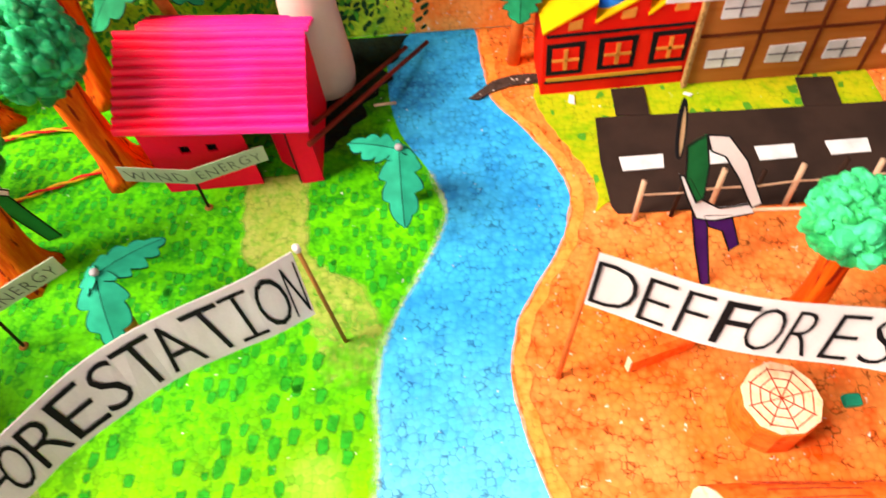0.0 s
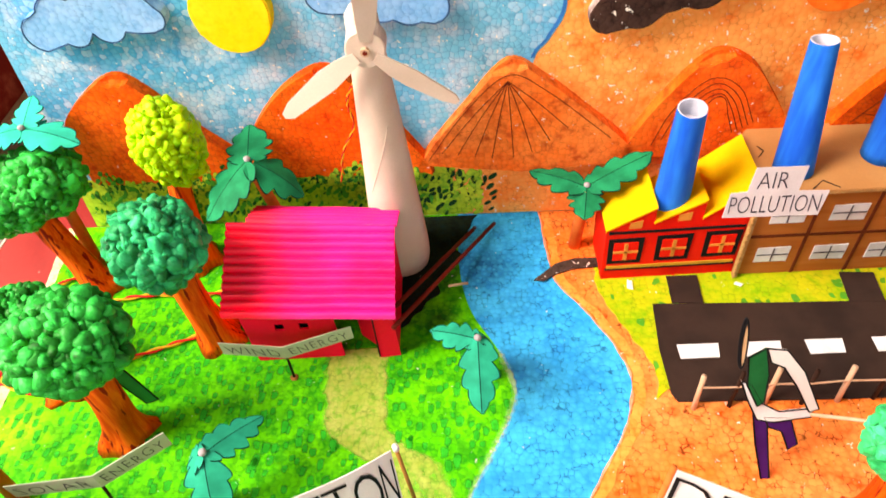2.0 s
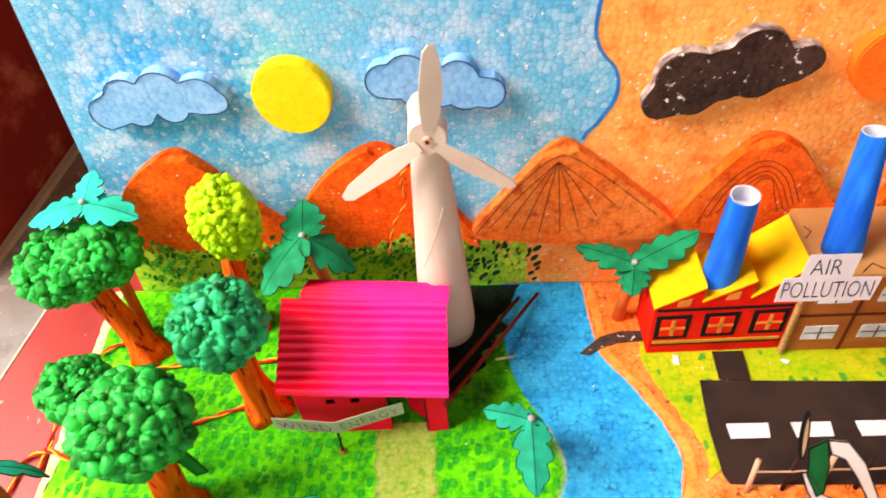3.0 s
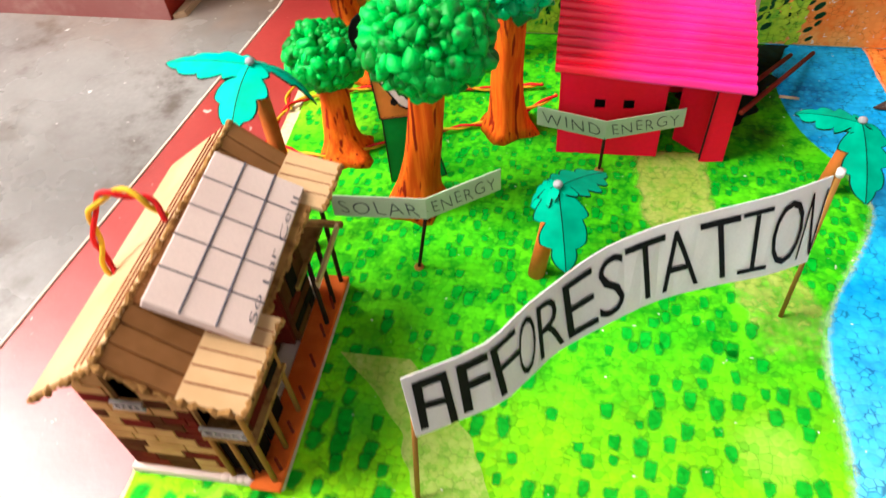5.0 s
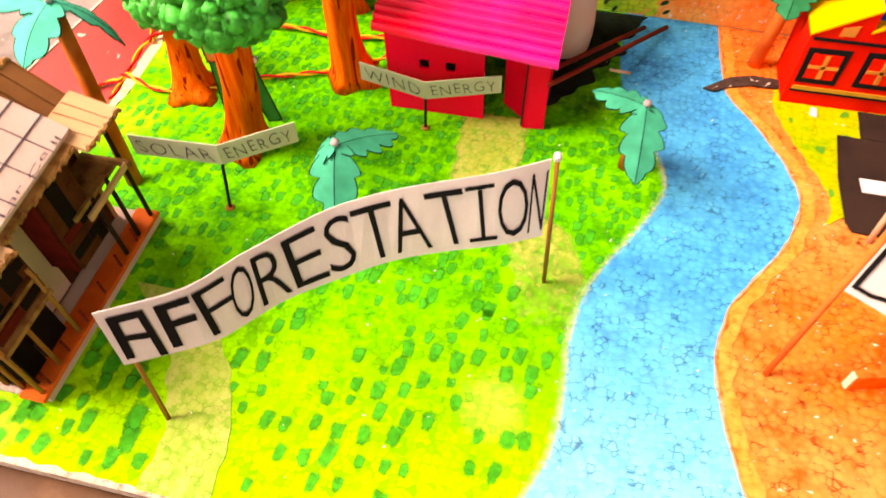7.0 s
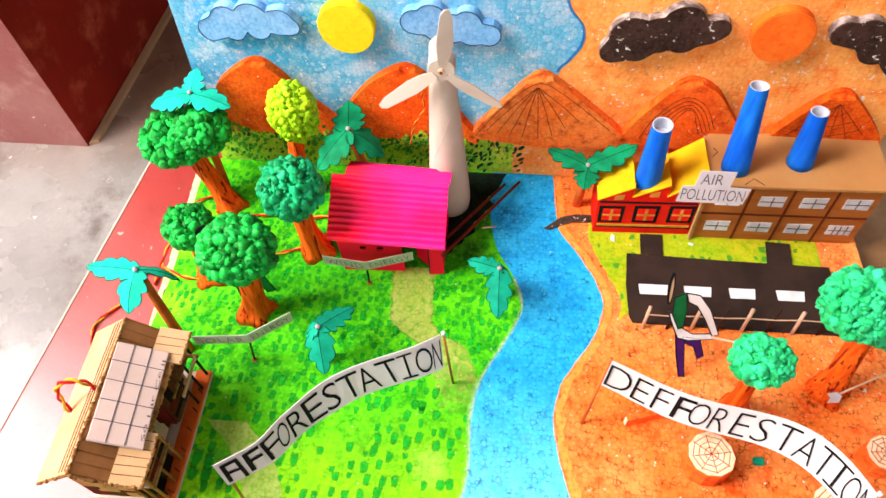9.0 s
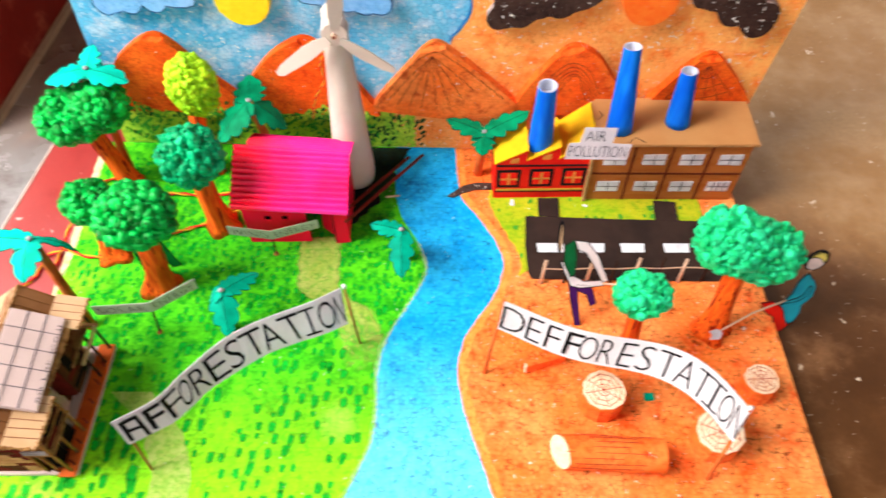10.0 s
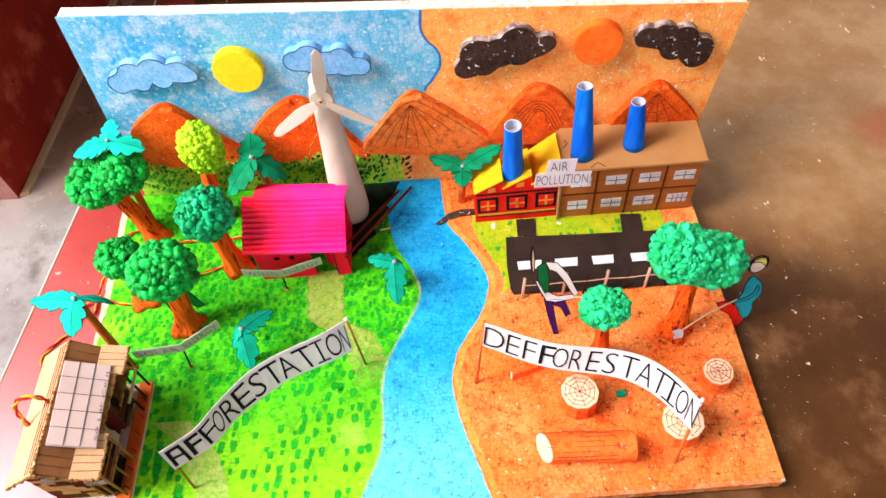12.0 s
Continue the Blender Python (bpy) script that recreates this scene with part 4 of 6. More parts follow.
        plate(bm, [(x + s * (math.cos(t) * 0.7 * math.cos(a) + math.sin(t) * 1.5 * math.sin(a)), z + s * (-math.cos(t) * 0.7 * math.sin(a) + math.sin(t) * 1.5 * math.cos(a))) for t in (2 * math.pi * q / 7 for q in range(7))], 0.0003 + 0.0001 * (k % 6), PANEL @ Matrix.Translation((0, 0, 0.0002)))
    ob = part("bush_paint", bm, mat, panel, "green and black dabbed bush strokes")
    ob["kind"] = "stuff"
# bushes dabbed over the feet of the hills
for mat, count, seed in ((DABS[0], 90, 21), (DABS[1], 190, 22), (PANEL_GREEN, 260, 23)):
    rng = random.Random(seed)
    bm = bmesh.new()
    for k in range(count):
        x = rng.uniform(-0.286, -0.042)
        z = 0.0505 + 0.016 * rng.random() ** 2.2 * (0.7 + 0.5 * math.sin(x * 60))
        a, s = rng.uniform(-0.3, 1.0), 0.0021 * rng.uniform(0.5, 1.2)
        plate(bm, [(x + s * (math.cos(t) * 0.8 * math.cos(a) + math.sin(t) * 1.3 * math.sin(a)), z + s * (-math.cos(t) * 0.8 * math.sin(a) + math.sin(t) * 1.3 * math.cos(a))) for t in (2 * math.pi * q / 7 for q in range(7))], 0.0003 + 0.0001 * (k % 6), PANEL @ Matrix.Translation((0, 0, 0.0102)))
    ob = part("bush_paint", bm, mat, panel, "green dabbed bush strokes at the foot of the hills")
    ob["kind"] = "stuff"


# ---- trees ----
def trunk(base, top, r0, r1, seed, flare=1.9):
    """A carved trunk that widens to its foot."""
    base, top = Vector(base), Vector(top)
    bm = bmesh.new()
    rings, seg = [], 20
    for k in range(13):
        t = k / 12
        c = base.lerp(top, t) + Vector((math.sin(t * 3 + seed), math.cos(t * 2.3 + seed), 0)) * 0.0012 * math.sin(math.pi * t)
        r = r0 + (r1 - r0) * t + r0 * (flare - 1) * math.exp(-t * 7)
        ring = []
        for q in range(seg):
            a = 2 * math.pi * q / seg
            w = 1 + 0.09 * math.sin(5 * a + seed + t) + 0.05 * noise.noise(Vector((math.cos(a) * 2, math.sin(a) * 2, t * 6 + seed))) + (0.16 * math.exp(-t * 9) * math.sin(4 * a + seed))
            ring.append(bm.verts.new(c + Vector((math.cos(a), math.sin(a), 0)) * r * w))
        rings.append(ring)
    for a, b in zip(rings, rings[1:]):
        for q in range(seg):
            bm.faces.new((a[q], a[(q + 1) % seg], b[(q + 1) % seg], b[q]))
    bm.faces.new(rings[0][::-1])
    bm.faces.new(rings[-1])
    return bm


def crown(lobes, bead, seed, crumpled=False):
    """Clumps of beads over one or more round lobes (centre, radii)."""
    rng = random.Random(seed)
    verts, faces = [], []
    ico = bmesh.new()
    bmesh.ops.create_icosphere(ico, subdivisions=2, radius=1)
    iv = [v.co.copy() for v in ico.verts]
    fv = [[v.index for v in f.verts] for f in ico.faces]
    ico.free()

    def add(c, r, sq):
        k = len(verts)
        turn = Euler((rng.uniform(0, 6), rng.uniform(0, 6), rng.uniform(0, 6))).to_matrix()
        for v in iv:
            w = turn @ Vector((v.x * sq[0], v.y * sq[1], v.z * sq[2]))
            verts.append(Vector(c) + w * r + noisy(Vector(c) + w * r, r * (0.6 if crumpled else 0.55), (0.6 if crumpled else 0.85) / r, seed))
        faces.extend([[k + i for i in f] for f in fv])

    for c, rad in lobes:
        c, rad = Vector(c), Vector(rad)
        core = len(verts)
        for v in iv:
            verts.append(c + Vector((v.x * rad.x, v.y * rad.y, v.z * rad.z)) * 0.86)
        faces.extend([[core + i for i in f] for f in fv])
        area = 4 * math.pi * ((rad.x * rad.y) ** 1.6 / 3 + (rad.x * rad.z) ** 1.6 / 3 + (rad.y * rad.z) ** 1.6 / 3) ** (1 / 1.6)
        n = int(area / (bead * bead) * (1.35 if not crumpled else 1.6))
        for k in range(n):
            zz = 1 - 2 * (k + 0.5) / n
            a = k * 2.39996 + rng.uniform(-0.4, 0.4)
            d = Vector((math.sqrt(1 - zz * zz) * math.cos(a), math.sqrt(1 - zz * zz) * math.sin(a), zz))
            p = c + Vector((d.x * rad.x, d.y * rad.y, d.z * rad.z)) * rng.uniform(0.82, 0.99)
            add(p, bead * rng.choice((0.45, 0.6, 0.75, 0.95, 1.2)), (1, rng.uniform(0.7, 1), rng.uniform(0.55, 0.9) if crumpled else rng.uniform(0.75, 1)))
    me = bpy.data.meshes.new("crown")
    me.from_pydata(verts, [], faces)
    for p in me.polygons:
        p.use_smooth = not crumpled
    return me


def tree(label, base, top, r0, r1, lobes, bead, material, seed, crumpled=False, group="model trees"):
    t = thing("model_tree", label, "model tree", group)
    part("trunk", trunk(base, top, r0, r1, seed), BARK, t, "orange brown carved trunk", True)
    me = crown(lobes, bead, seed, crumpled)
    me.materials.append(material)
    ob = new("crown", me)
    ob.parent = t
    return t


tree("model tree with green bead crown on a leaning trunk", (-0.291, 0.331, 0), (-0.310, 0.341, 0.078), 0.0085, 0.0085, [((-0.322, 0.343, 0.088), (0.030, 0.030, 0.024)), ((-0.296, 0.348, 0.095), (0.025, 0.026, 0.023))], 0.0047, CROWN_GREEN, 1)
tree("model tree with oval lime green bead crown", (-0.219, 0.353, 0), (-0.204, 0.350, 0.093), 0.0085, 0.0075, [((-0.200, 0.349, 0.119), (0.0215, 0.0205, 0.0315))], 0.0036, CROWN_LIME, 2)
tree("model tree with bluish green bead crown beside the pink house", (-0.190, 0.281, 0), (-0.186, 0.267, 0.09), 0.0095, 0.0085, [((-0.185, 0.262, 0.117), (0.026, 0.0255, 0.025))], 0.0043, CROWN_DARK, 3)
tree("small model tree with green bead crown near the board edge", (-0.288, 0.247, 0), (-0.292, 0.256, 0.045), 0.0095, 0.0085, [((-0.294, 0.259, 0.062), (0.022, 0.021, 0.018))], 0.0041, CROWN_GREEN, 4)
tree("model tree with round emerald bead crown and wide trunk", (-0.236, 0.207, 0), (-0.222, 0.205, 0.085), 0.0095, 0.009, [((-0.219, 0.204, 0.109), (0.0305, 0.029, 0.024))], 0.0046, CROWN_GREEN, 6)
tree("small model tree with crumpled emerald crown on bare soil", (0.187, 0.135, 0), (0.182, 0.132, 0.078), 0.0065, 0.006, [((0.181, 0.132, 0.097), (0.0210, 0.0185, 0.0160))], 0.0036, CROWN_MINT, 7, True)
tree("large model tree with twin crumpled emerald crown being cut", (0.266, 0.155, 0), (0.272, 0.172, 0.075), 0.0085, 0.008, [((0.258, 0.179, 0.102), (0.0265, 0.026, 0.0265)), ((0.293, 0.180, 0.083), (0.0265, 0.025, 0.0270)), ((0.276, 0.179, 0.092), (0.0240, 0.024, 0.0255))], 0.0047, CROWN_MINT, 8, True)


# ---- palms ----
def leaf_mesh(length, width, bend, start, seed):
    """A cut paper leaf with a few uneven lobes, folded along its rib; it sets out along +x, rising by start degrees, and bends down."""
    rng = random.Random(seed)
    bm = bmesh.new()
    rows, n = [], 56
    x = z = 0.0
    lobes, off = rng.uniform(3.0, 4.2), (rng.random(), rng.random())
    cut = [[rng.uniform(0.20, 0.48) for _ in range(8)] for _ in range(2)]
    for k in range(n + 1):
        s = k / n
        th = radians(start - bend * s ** 0.8)
        if k:
            x, z = x + math.cos(th) * length / n, z + math.sin(th) * length / n
        w = width * 0.5 * max(0.03, math.sin(math.pi * min(1.0, 0.05 + 0.95 * s) ** 0.8)) ** 0.62
        tilt = Vector((-math.sin(th), 0, math.cos(th)))
        ys = []
        for side in (0, 1):
            q = s * lobes + off[side]
            p = q % 1.0
            notch = cut[side][int(q) % 8] * (min(p / 0.8, (1 - p) / 0.2) < 1) * (1 - min(p / 0.8, (1 - p) / 0.2)) ** 1.6
            ys.append(max(0.0007, w * (1 - (notch if 0.12 < s else 0))))
        rim = 0.00065
        row = []
        for y in (-ys[0], -max(0.0005, ys[0] - rim), -0.00028, 0.00028, max(0.0005, ys[1] - rim), ys[1]):
            row.append(bm.verts.new(Vector((x, y, z)) - tilt * abs(y) * 0.20))
        rows.append(row)
    for p, q in zip(rows, rows[1:]):
        for i in range(5):
            f = bm.faces.new((p[i], p[i + 1], q[i + 1], q[i]))
            f.material_index = 1 if i in (0, 2, 4) else 0
    return mesh_of("leaf", bm, [LEAF_TEAL, LEAF_EDGE])


def palm(label, foot, hub, leaves, seed, r=0.0045, material=LEAF_TEAL):
    """leaves: (heading degrees, length, width, bend, start)."""
    t = thing("paper_palm", label, "model palm", "paper palms")
    foot, hub = Vector(foot), Vector(hub)
    bm = bmesh.new()
    tube(bm, [foot, foot.lerp(hub, 0.5), hub], [r, r * 0.92, r * 0.85], 12)
    part("trunk", bm, STICK_ORANGE, t, "orange paper tube trunk", True)
    for k, (head, length, width, bend, start) in enumerate(leaves):
        me = leaf_mesh(length, width, bend, start, seed * 10 + k)
        me.materials[0] = material
        ob = new("leaf", me)
        ob.parent = t
        ob.matrix_basis = Matrix.Translation(hub + Vector((0, 0, 0.001 + 0.0006 * k))) @ pose(0, 0, 0, 0, 0, head)
        sol = ob.modifiers.new("thickness", "SOLIDIFY")
        sol.thickness = 0.0005
    bm = bmesh.new()
    ball(bm, hub + Vector((0, 0, 0.003)), 0.0023, 2, (1, 1, 0.8))
    part("pin", bm, GLUE, t, "grey glue knob", True)
    return t


palm("teal paper palm on the river bank", (-0.010, 0.236, 0), (-0.008, 0.231, 0.050), [(160, 0.031, 0.022, 24, 8), (-90, 0.044, 0.025, 40, -4), (30, 0.014, 0.014, 70, -10)], 1)
palm("teal paper palm in the middle of the grass", (-0.163, 0.160, 0), (-0.155, 0.162, 0.059), [(52, 0.040, 0.025, 22, -10), (-78, 0.040, 0.026, 35, -18), (-168, 0.018, 0.018, 60, -10)], 2)
palm("teal paper palm beside the solar house", (-0.288, 0.165, 0), (-0.298, 0.182, 0.106), [(174, 0.046, 0.024, 18, 6), (-94, 0.036, 0.027, 45, 0), (20, 0.040, 0.010, 60, -15)], 3, material=LEAF_BRIGHT)
palm("dark green paper palm behind the pink house", (-0.138, 0.350, 0), (-0.149, 0.339, 0.107), [(98, 0.037, 0.033, 8, 6), (-8, 0.044, 0.034, 40, -22), (-138, 0.048, 0.036, 28, -18)], 4, material=LEAF_GREEN)
palm("teal paper palm beside the back panel corner", (-0.300, 0.352, 0), (-0.297, 0.361, 0.128), [(84, 0.026, 0.024, 14, 30), (-12, 0.040, 0.032, 34, 6), (-166, 0.040, 0.034, 34, 8)], 5, material=LEAF_BRIGHT)
palm("green paper palm in front of the red factory", (0.066, 0.345, 0), (0.070, 0.338, 0.065), [(145, 0.044, 0.026, 18, 4), (16, 0.048, 0.029, 10, 24), (-100, 0.024, 0.026, 50, -25)], 6, material=LEAF_GREEN)


# ---- banners and signs ----
def bowed(a, b, z_low_a, z_low_b, high_a, high_b, bow, arch, tilt_a, tilt_b, swing, belly):
    """A sheet hung between two leaning poles, bowed back, arched and waved; where(u, v) with u along and v up, both 0..1."""
    a, b = Vector((*a, 0)), Vector((*b, 0))
    ta, tb = Vector((*tilt_a, 0)), Vector((*tilt_b, 0))
    side = Vector((-(b - a).y, (b - a).x, 0)).normalized()

    def where(u, v, out=0.0):
        s = 4 * u * (1 - u)
        wave = 0.0012 * math.sin(9 * u + 1)
        q = swing * math.sin(2 * math.pi * u)
        e = belly * (1 - 0.6 * v) * 12.2 * u * (1 - u) ** 4
        p = a.lerp(b, u) + side * (bow * s + wave - q) - side * out + ta.lerp(tb, u) * v
        return Vector((p.x, p.y, z_low_a + (z_low_b - z_low_a) * u + arch * s - q - e + (high_a + (high_b - high_a) * u) * v + out * 0.6))
    return where


def draped(a, b, low, high):
    """A sheet hung over the chord a-b; low and high hold (u, sideways, height) along the letters' feet and heads."""
    a, b = Vector((*a, 0)), Vector((*b, 0))
    side = Vector((-(b - a).y, (b - a).x, 0)).normalized()
    ends = [(along([(u, s) for u, s, z in edge]), along([(u, z) for u, s, z in edge])) for edge in (low, high)]

    def where(u, v, out=0.0):
        k = (v - 0.10) / 0.78
        (s0, z0), (s1, z1) = ends
        p = a.lerp(b, u + 0.02 * u * v) + side * (s0(u) + (s1(u) - s0(u)) * k - out)
        return Vector((p.x, p.y, z0(u) + (z1(u) - z0(u)) * k + out * 0.6))
    return where


def paper_sheet(where, n=24, thick=0.0006):
    bm = bmesh.new()
    rows = [[bm.verts.new(where(k / n, v, o)) for v, o in ((0, 0), (1, 0), (1, -thick), (0, -thick))] for k in range(n + 1)]
    for p, q in zip(rows, rows[1:]):
        for i in range(4):
            bm.faces.new((p[i], p[(i + 1) % 4], q[(i + 1) % 4], q[i]))
    bm.faces.new(rows[0])
    bm.faces.new(rows[-1][::-1])
    return bm


def banner(label, w, tops, pole_material, letters, group="paper banners", r=0.0015):
    t = thing("paper_banner", label, "banner", group)
    part("sheet", paper_sheet(w), PAPER, t)
    for n, (foot, top) in enumerate(tops):
        bm = bmesh.new()
        tube(bm, [foot, top], r, 8)
        part("pole", bm, pole_material, t, "thin bamboo pole", True)
        if n == 0:
            continue
        bm = bmesh.new()
        d = (Vector(top) - Vector(foot)).normalized()
        tube(bm, [Vector(top) - d * 0.002, Vector(top) + d * 0.001], 0.0017, 8)
        part("pole_tip", bm, PAPER, t, "white paper wrapped tip", True)
    for k, (ch, u0, u1, v0, v1, bold, slant) in enumerate(letters):
        if k == 0 and ch == "A":
            bm = bmesh.new()
            for q in (((u0, v0), (u0 + 0.016, v0), (u0 + 0.022, v1), (u0 + 0.004, v1)), ((u1 - 0.012, v0 - 0.08), (u1 + 0.004, v0 - 0.08), (u1 - 0.002, v1), (u1 - 0.016, v1)), ((u0 + 0.020, v1 - 0.12), (u1 - 0.014, v1 - 0.12), (u1 - 0.014, v1), (u0 + 0.020, v1)), ((u0 + 0.018, 0.42), (u1 - 0.012, 0.38), (u1 - 0.012, 0.48), (u0 + 0.018, 0.52))):
                bm.faces.new([bm.verts.new(w(*c, 0.0006)) for c in q])
            part("letter", bm, INK, t)
            continue
        if ch == "I":
            bar = 0.055
            mid = (u0 + u1) / 2
            bm = bmesh.new()
            for a, b, c, d in ((u0, u1, v0, v0 + bar), (u0, u1, v1 - bar, v1), (mid - 0.005, mid + 0.005, v0 + bar, v1 - bar)):
                bm.faces.new([bm.verts.new(w(q[0] + slant * (0.5 - q[1]), q[1], 0.0006)) for q in ((a, c), (b, c), (b, d), (a, d))])
            part("letter", bm, INK, t)
            continue
        words_on("letter", ch, u0, u1, v0, v1, lambda u, v: w(u + slant * (0.5 - v), v, 0.0006), INK, t, bold)
    return t


def spread(text, at, bold, slant, thin=-0.010, v0=0.10, v1=0.88):
    """Hand-spaced letters: at holds where each begins and ends along the sheet, in thousandths."""
    return [(c, a / 1000, b / 1000, v0, v1, bold.get(k, thin), slant.get(k, 0.0)) for k, (c, (a, b)) in enumerate(zip(text, at))]


AFF = [(12, 85), (103, 170), (182, 250), (247, 296), (305, 376), (382, 464), (474, 540), (548, 642), (628, 714), (724, 810), (808, 874), (879, 953), (957, 995)]
DEF = [(5, 101), (113, 174), (194, 251), (272, 338), (331, 399), (409, 462), (485, 538), (555, 610), (627, 703), (706, 774), (777, 844), (833, 900), (897, 949), (955, 998)]
AFF_LOW = [(0.0, -0.0045, 0.0660), (0.08, -0.0036, 0.0628), (0.19, -0.0022, 0.0598), (0.273, 0.0040, 0.0573), (0.38, 0.0112, 0.0545), (0.60, 0.0149, 0.0532), (0.75, 0.0112, 0.0533), (0.883, 0.0052, 0.0540), (1.0, 0.0030, 0.0540)]
AFF_HIGH = [(0.0, 0.0000, 0.0885), (0.17, 0.0031, 0.0830), (0.294, 0.0130, 0.0802), (0.472, 0.0218, 0.0797), (0.60, 0.0220, 0.0810), (0.72, 0.0180, 0.0828), (0.87, 0.0115, 0.0848), (1.0, 0.0088, 0.0862)]
banner("white paper banner lettered AFFORESTATION on bamboo poles", draped((-0.199, 0.0345), (-0.0480, 0.134), AFF_LOW, AFF_HIGH),
       [((-0.2026, 0.0340, 0), (-0.1972, 0.0392, 0.0870)), ((-0.0450, 0.1450, 0), (-0.0480, 0.1450, 0.0925))], STICK, spread("AFFORESTATION", AFF, {1: 0.008}, {2: 0.015, 3: -0.015, 5: 0.015, 7: 0.02, 8: 0.03, 9: 0.04, 10: 0.018, 11: 0.015}), r=0.0011)
banner("white paper banner lettered DEFFORESTATION on orange poles", bowed((0.0715, 0.1200), (0.2415, 0.0345), 0.066, 0.048, 0.035, 0.027, 0.012, 0.006, (0.0035, 0.0035), (0.007, 0.013), 0.0055, 0.0),
       [((0.064, 0.1155, 0), (0.0750, 0.1265, 0.100)), ((0.234, 0.0225, 0), (0.2485, 0.0490, 0.0765))], STICK_ORANGE, spread("DEFFORESTATION", DEF, {3: -0.002}, {8: 0.01}, -0.018))


def folded_sign(label, left, mid, right, foot, high, words):
    """A small paper strip folded in the middle on a dark pin."""
    t = thing("paper_sign", label, "sign", "paper signs")
    l, m, r, foot = map(Vector, (left, mid, right, foot))
    for a, b, word in ((l, m, words[0]), (m, r, words[1])):
        d = (b - a)
        out = d.cross(Vector((0, 0, 1))).normalized()
        where = lambda u, v, o=0.0, a=a, b=b, out=out: a.lerp(b, u) - Vector((0, 0, high * (1 - v))) + out * o
        part("paper_half", paper_sheet(where, 3), PAPER_GREEN, t)
        words_on("word", word, 0.08, 0.92, 0.20, 0.78, lambda u, v: where(u + 0.05 * (0.5 - v), v + 0.05 * math.sin(19 * u), 0.0006), PENCIL, t, -0.016, 1.15)
    bm = bmesh.new()
    tube(bm, [foot, Vector((m.x, m.y + 0.001, m.z - high * 0.6))], 0.0009, 8)
    part("pin", bm, STICK_DARK, t, "thin dark pin", True)
    bm = bmesh.new()
    ball(bm, foot + Vector((0, 0, 0.0005)), 0.0028, 2, (1, 1, 0.4))
    part("glue_blob", bm, STICK, t)
    return t


folded_sign("folded paper sign lettered SOLAR ENERGY", (-0.261, 0.1495, 0.058), (-0.2165, 0.155, 0.054), (-0.183, 0.178, 0.055), (-0.225, 0.158, 0), 0.0135, ("SOLAR", "ENERGY"))
folded_sign("folded paper sign lettered WIND ENERGY", (-0.1695, 0.243, 0.0445), (-0.131, 0.243, 0.036), (-0.088, 0.254, 0.039), (-0.132, 0.243, 0), 0.0125, ("WIND", "ENERGY"))

sign = thing("smoke_sign", "stepped grey paper sign lettered AIR POLLUTION at the factory corner", "sign")
SIGN = Matrix.Translation((0.168, 0.2855, 0.103)) @ pose(0, 0, 0, 78, 0, 0) @ pose(0, 0, 0, 0, 0, -2)
bm = bmesh.new()
plate(bm, [(-0.0285, -0.0165), (0.0265, -0.0165), (0.029, 0.000), (0.0115, 0.0005), (0.0135, 0.0165), (-0.0150, 0.0165), (-0.0172, 0.001), (-0.0265, 0.0)], 0.0006, SIGN)
part("sheet", bm, PAPER_GREY, sign)
on_sign = lambda u, v: SIGN @ Vector((u, v, 0.0010))
words_on("word", "AIR", -0.0130, 0.0045, 0.003, 0.0135, on_sign, PENCIL, sign, -0.012)
words_on("word", "POLLUTION", -0.026, 0.0255, -0.0135, -0.002, on_sign, PENCIL, sign, -0.012)
bm = bmesh.new()
tube(bm, [(0.1735, 0.3085, 0.0740), (0.1725, 0.2960, 0.0940), (0.1715, 0.2890, 0.1030)], 0.0012, 8)
part("pin", bm, STICK_PALE, sign, "thin pale stick fixing it to the factory corner", True)


# ---- pink house ----
house = thing("pink_house", "red card house with pink corrugated roof", "model house")
HX0, HX1, HY0, HY1, HZ = -0.158, -0.062, 0.258, 0.325, 0.056
bm = bmesh.new()
box(bm, HX0, HX0 + 0.0015, HY0, HY1, 0, HZ)
part("wall", bm, RED, house)
bm = bmesh.new()
box(bm, HX1 - 0.0015, HX1, HY0, HY1, 0, HZ)
part("wall", bm, RED, house)
bm = bmesh.new()
box(bm, HX0 + 0.0015, HX1 - 0.0015, HY1 - 0.0015, HY1, 0, HZ)
part("wall", bm, RED, house)
bm = bmesh.new()
# front wall: one sheet with two small window holes
w0, w1 = HX0 + 0.0015, -0.099
xs, zs = (w0, -0.138, -0.132, -0.122, -0.116, w1), (0, 0.0335, 0.040, HZ)
grid = {}
for iy, y in enumerate((HY0, HY0 + 0.0015)):
    for ix, x in enumerate(xs):
        for iz, z in enumerate(zs):
            grid[ix, iz, iy] = bm.verts.new((x, y, z))
solid = {(ix, iz) for ix in range(5) for iz in range(3)} - {(1, 1), (3, 1)}
for ix, iz in solid:
    ring = ((ix, iz), (ix + 1, iz), (ix + 1, iz + 1), (ix, iz + 1))
    for iy in (0, 1):
        bm.faces.new([grid[q[0], q[1], iy] for q in ring])
    for (a, b), side in zip(zip(ring, ring[1:] + ring[:1]), ((ix, iz - 1), (ix + 1, iz), (ix, iz + 1), (ix - 1, iz))):
        if side not in solid:
            bm.faces.new((grid[a[0], a[1], 0], grid[b[0], b[1], 0], grid[b[0], b[1], 1], grid[a[0], a[1], 1]))
part("front_wall", bm, RED, house, "red front wall with two small square windows")
# near-black sheet in place of the shaded room behind the windows
bm = bmesh.new()
box(bm, -0.140, -0.114, HY0 + 0.004, HY0 + 0.005, 0.0305, 0.043)
part("window_backing", bm, DARK, house)
door = bmesh.new()
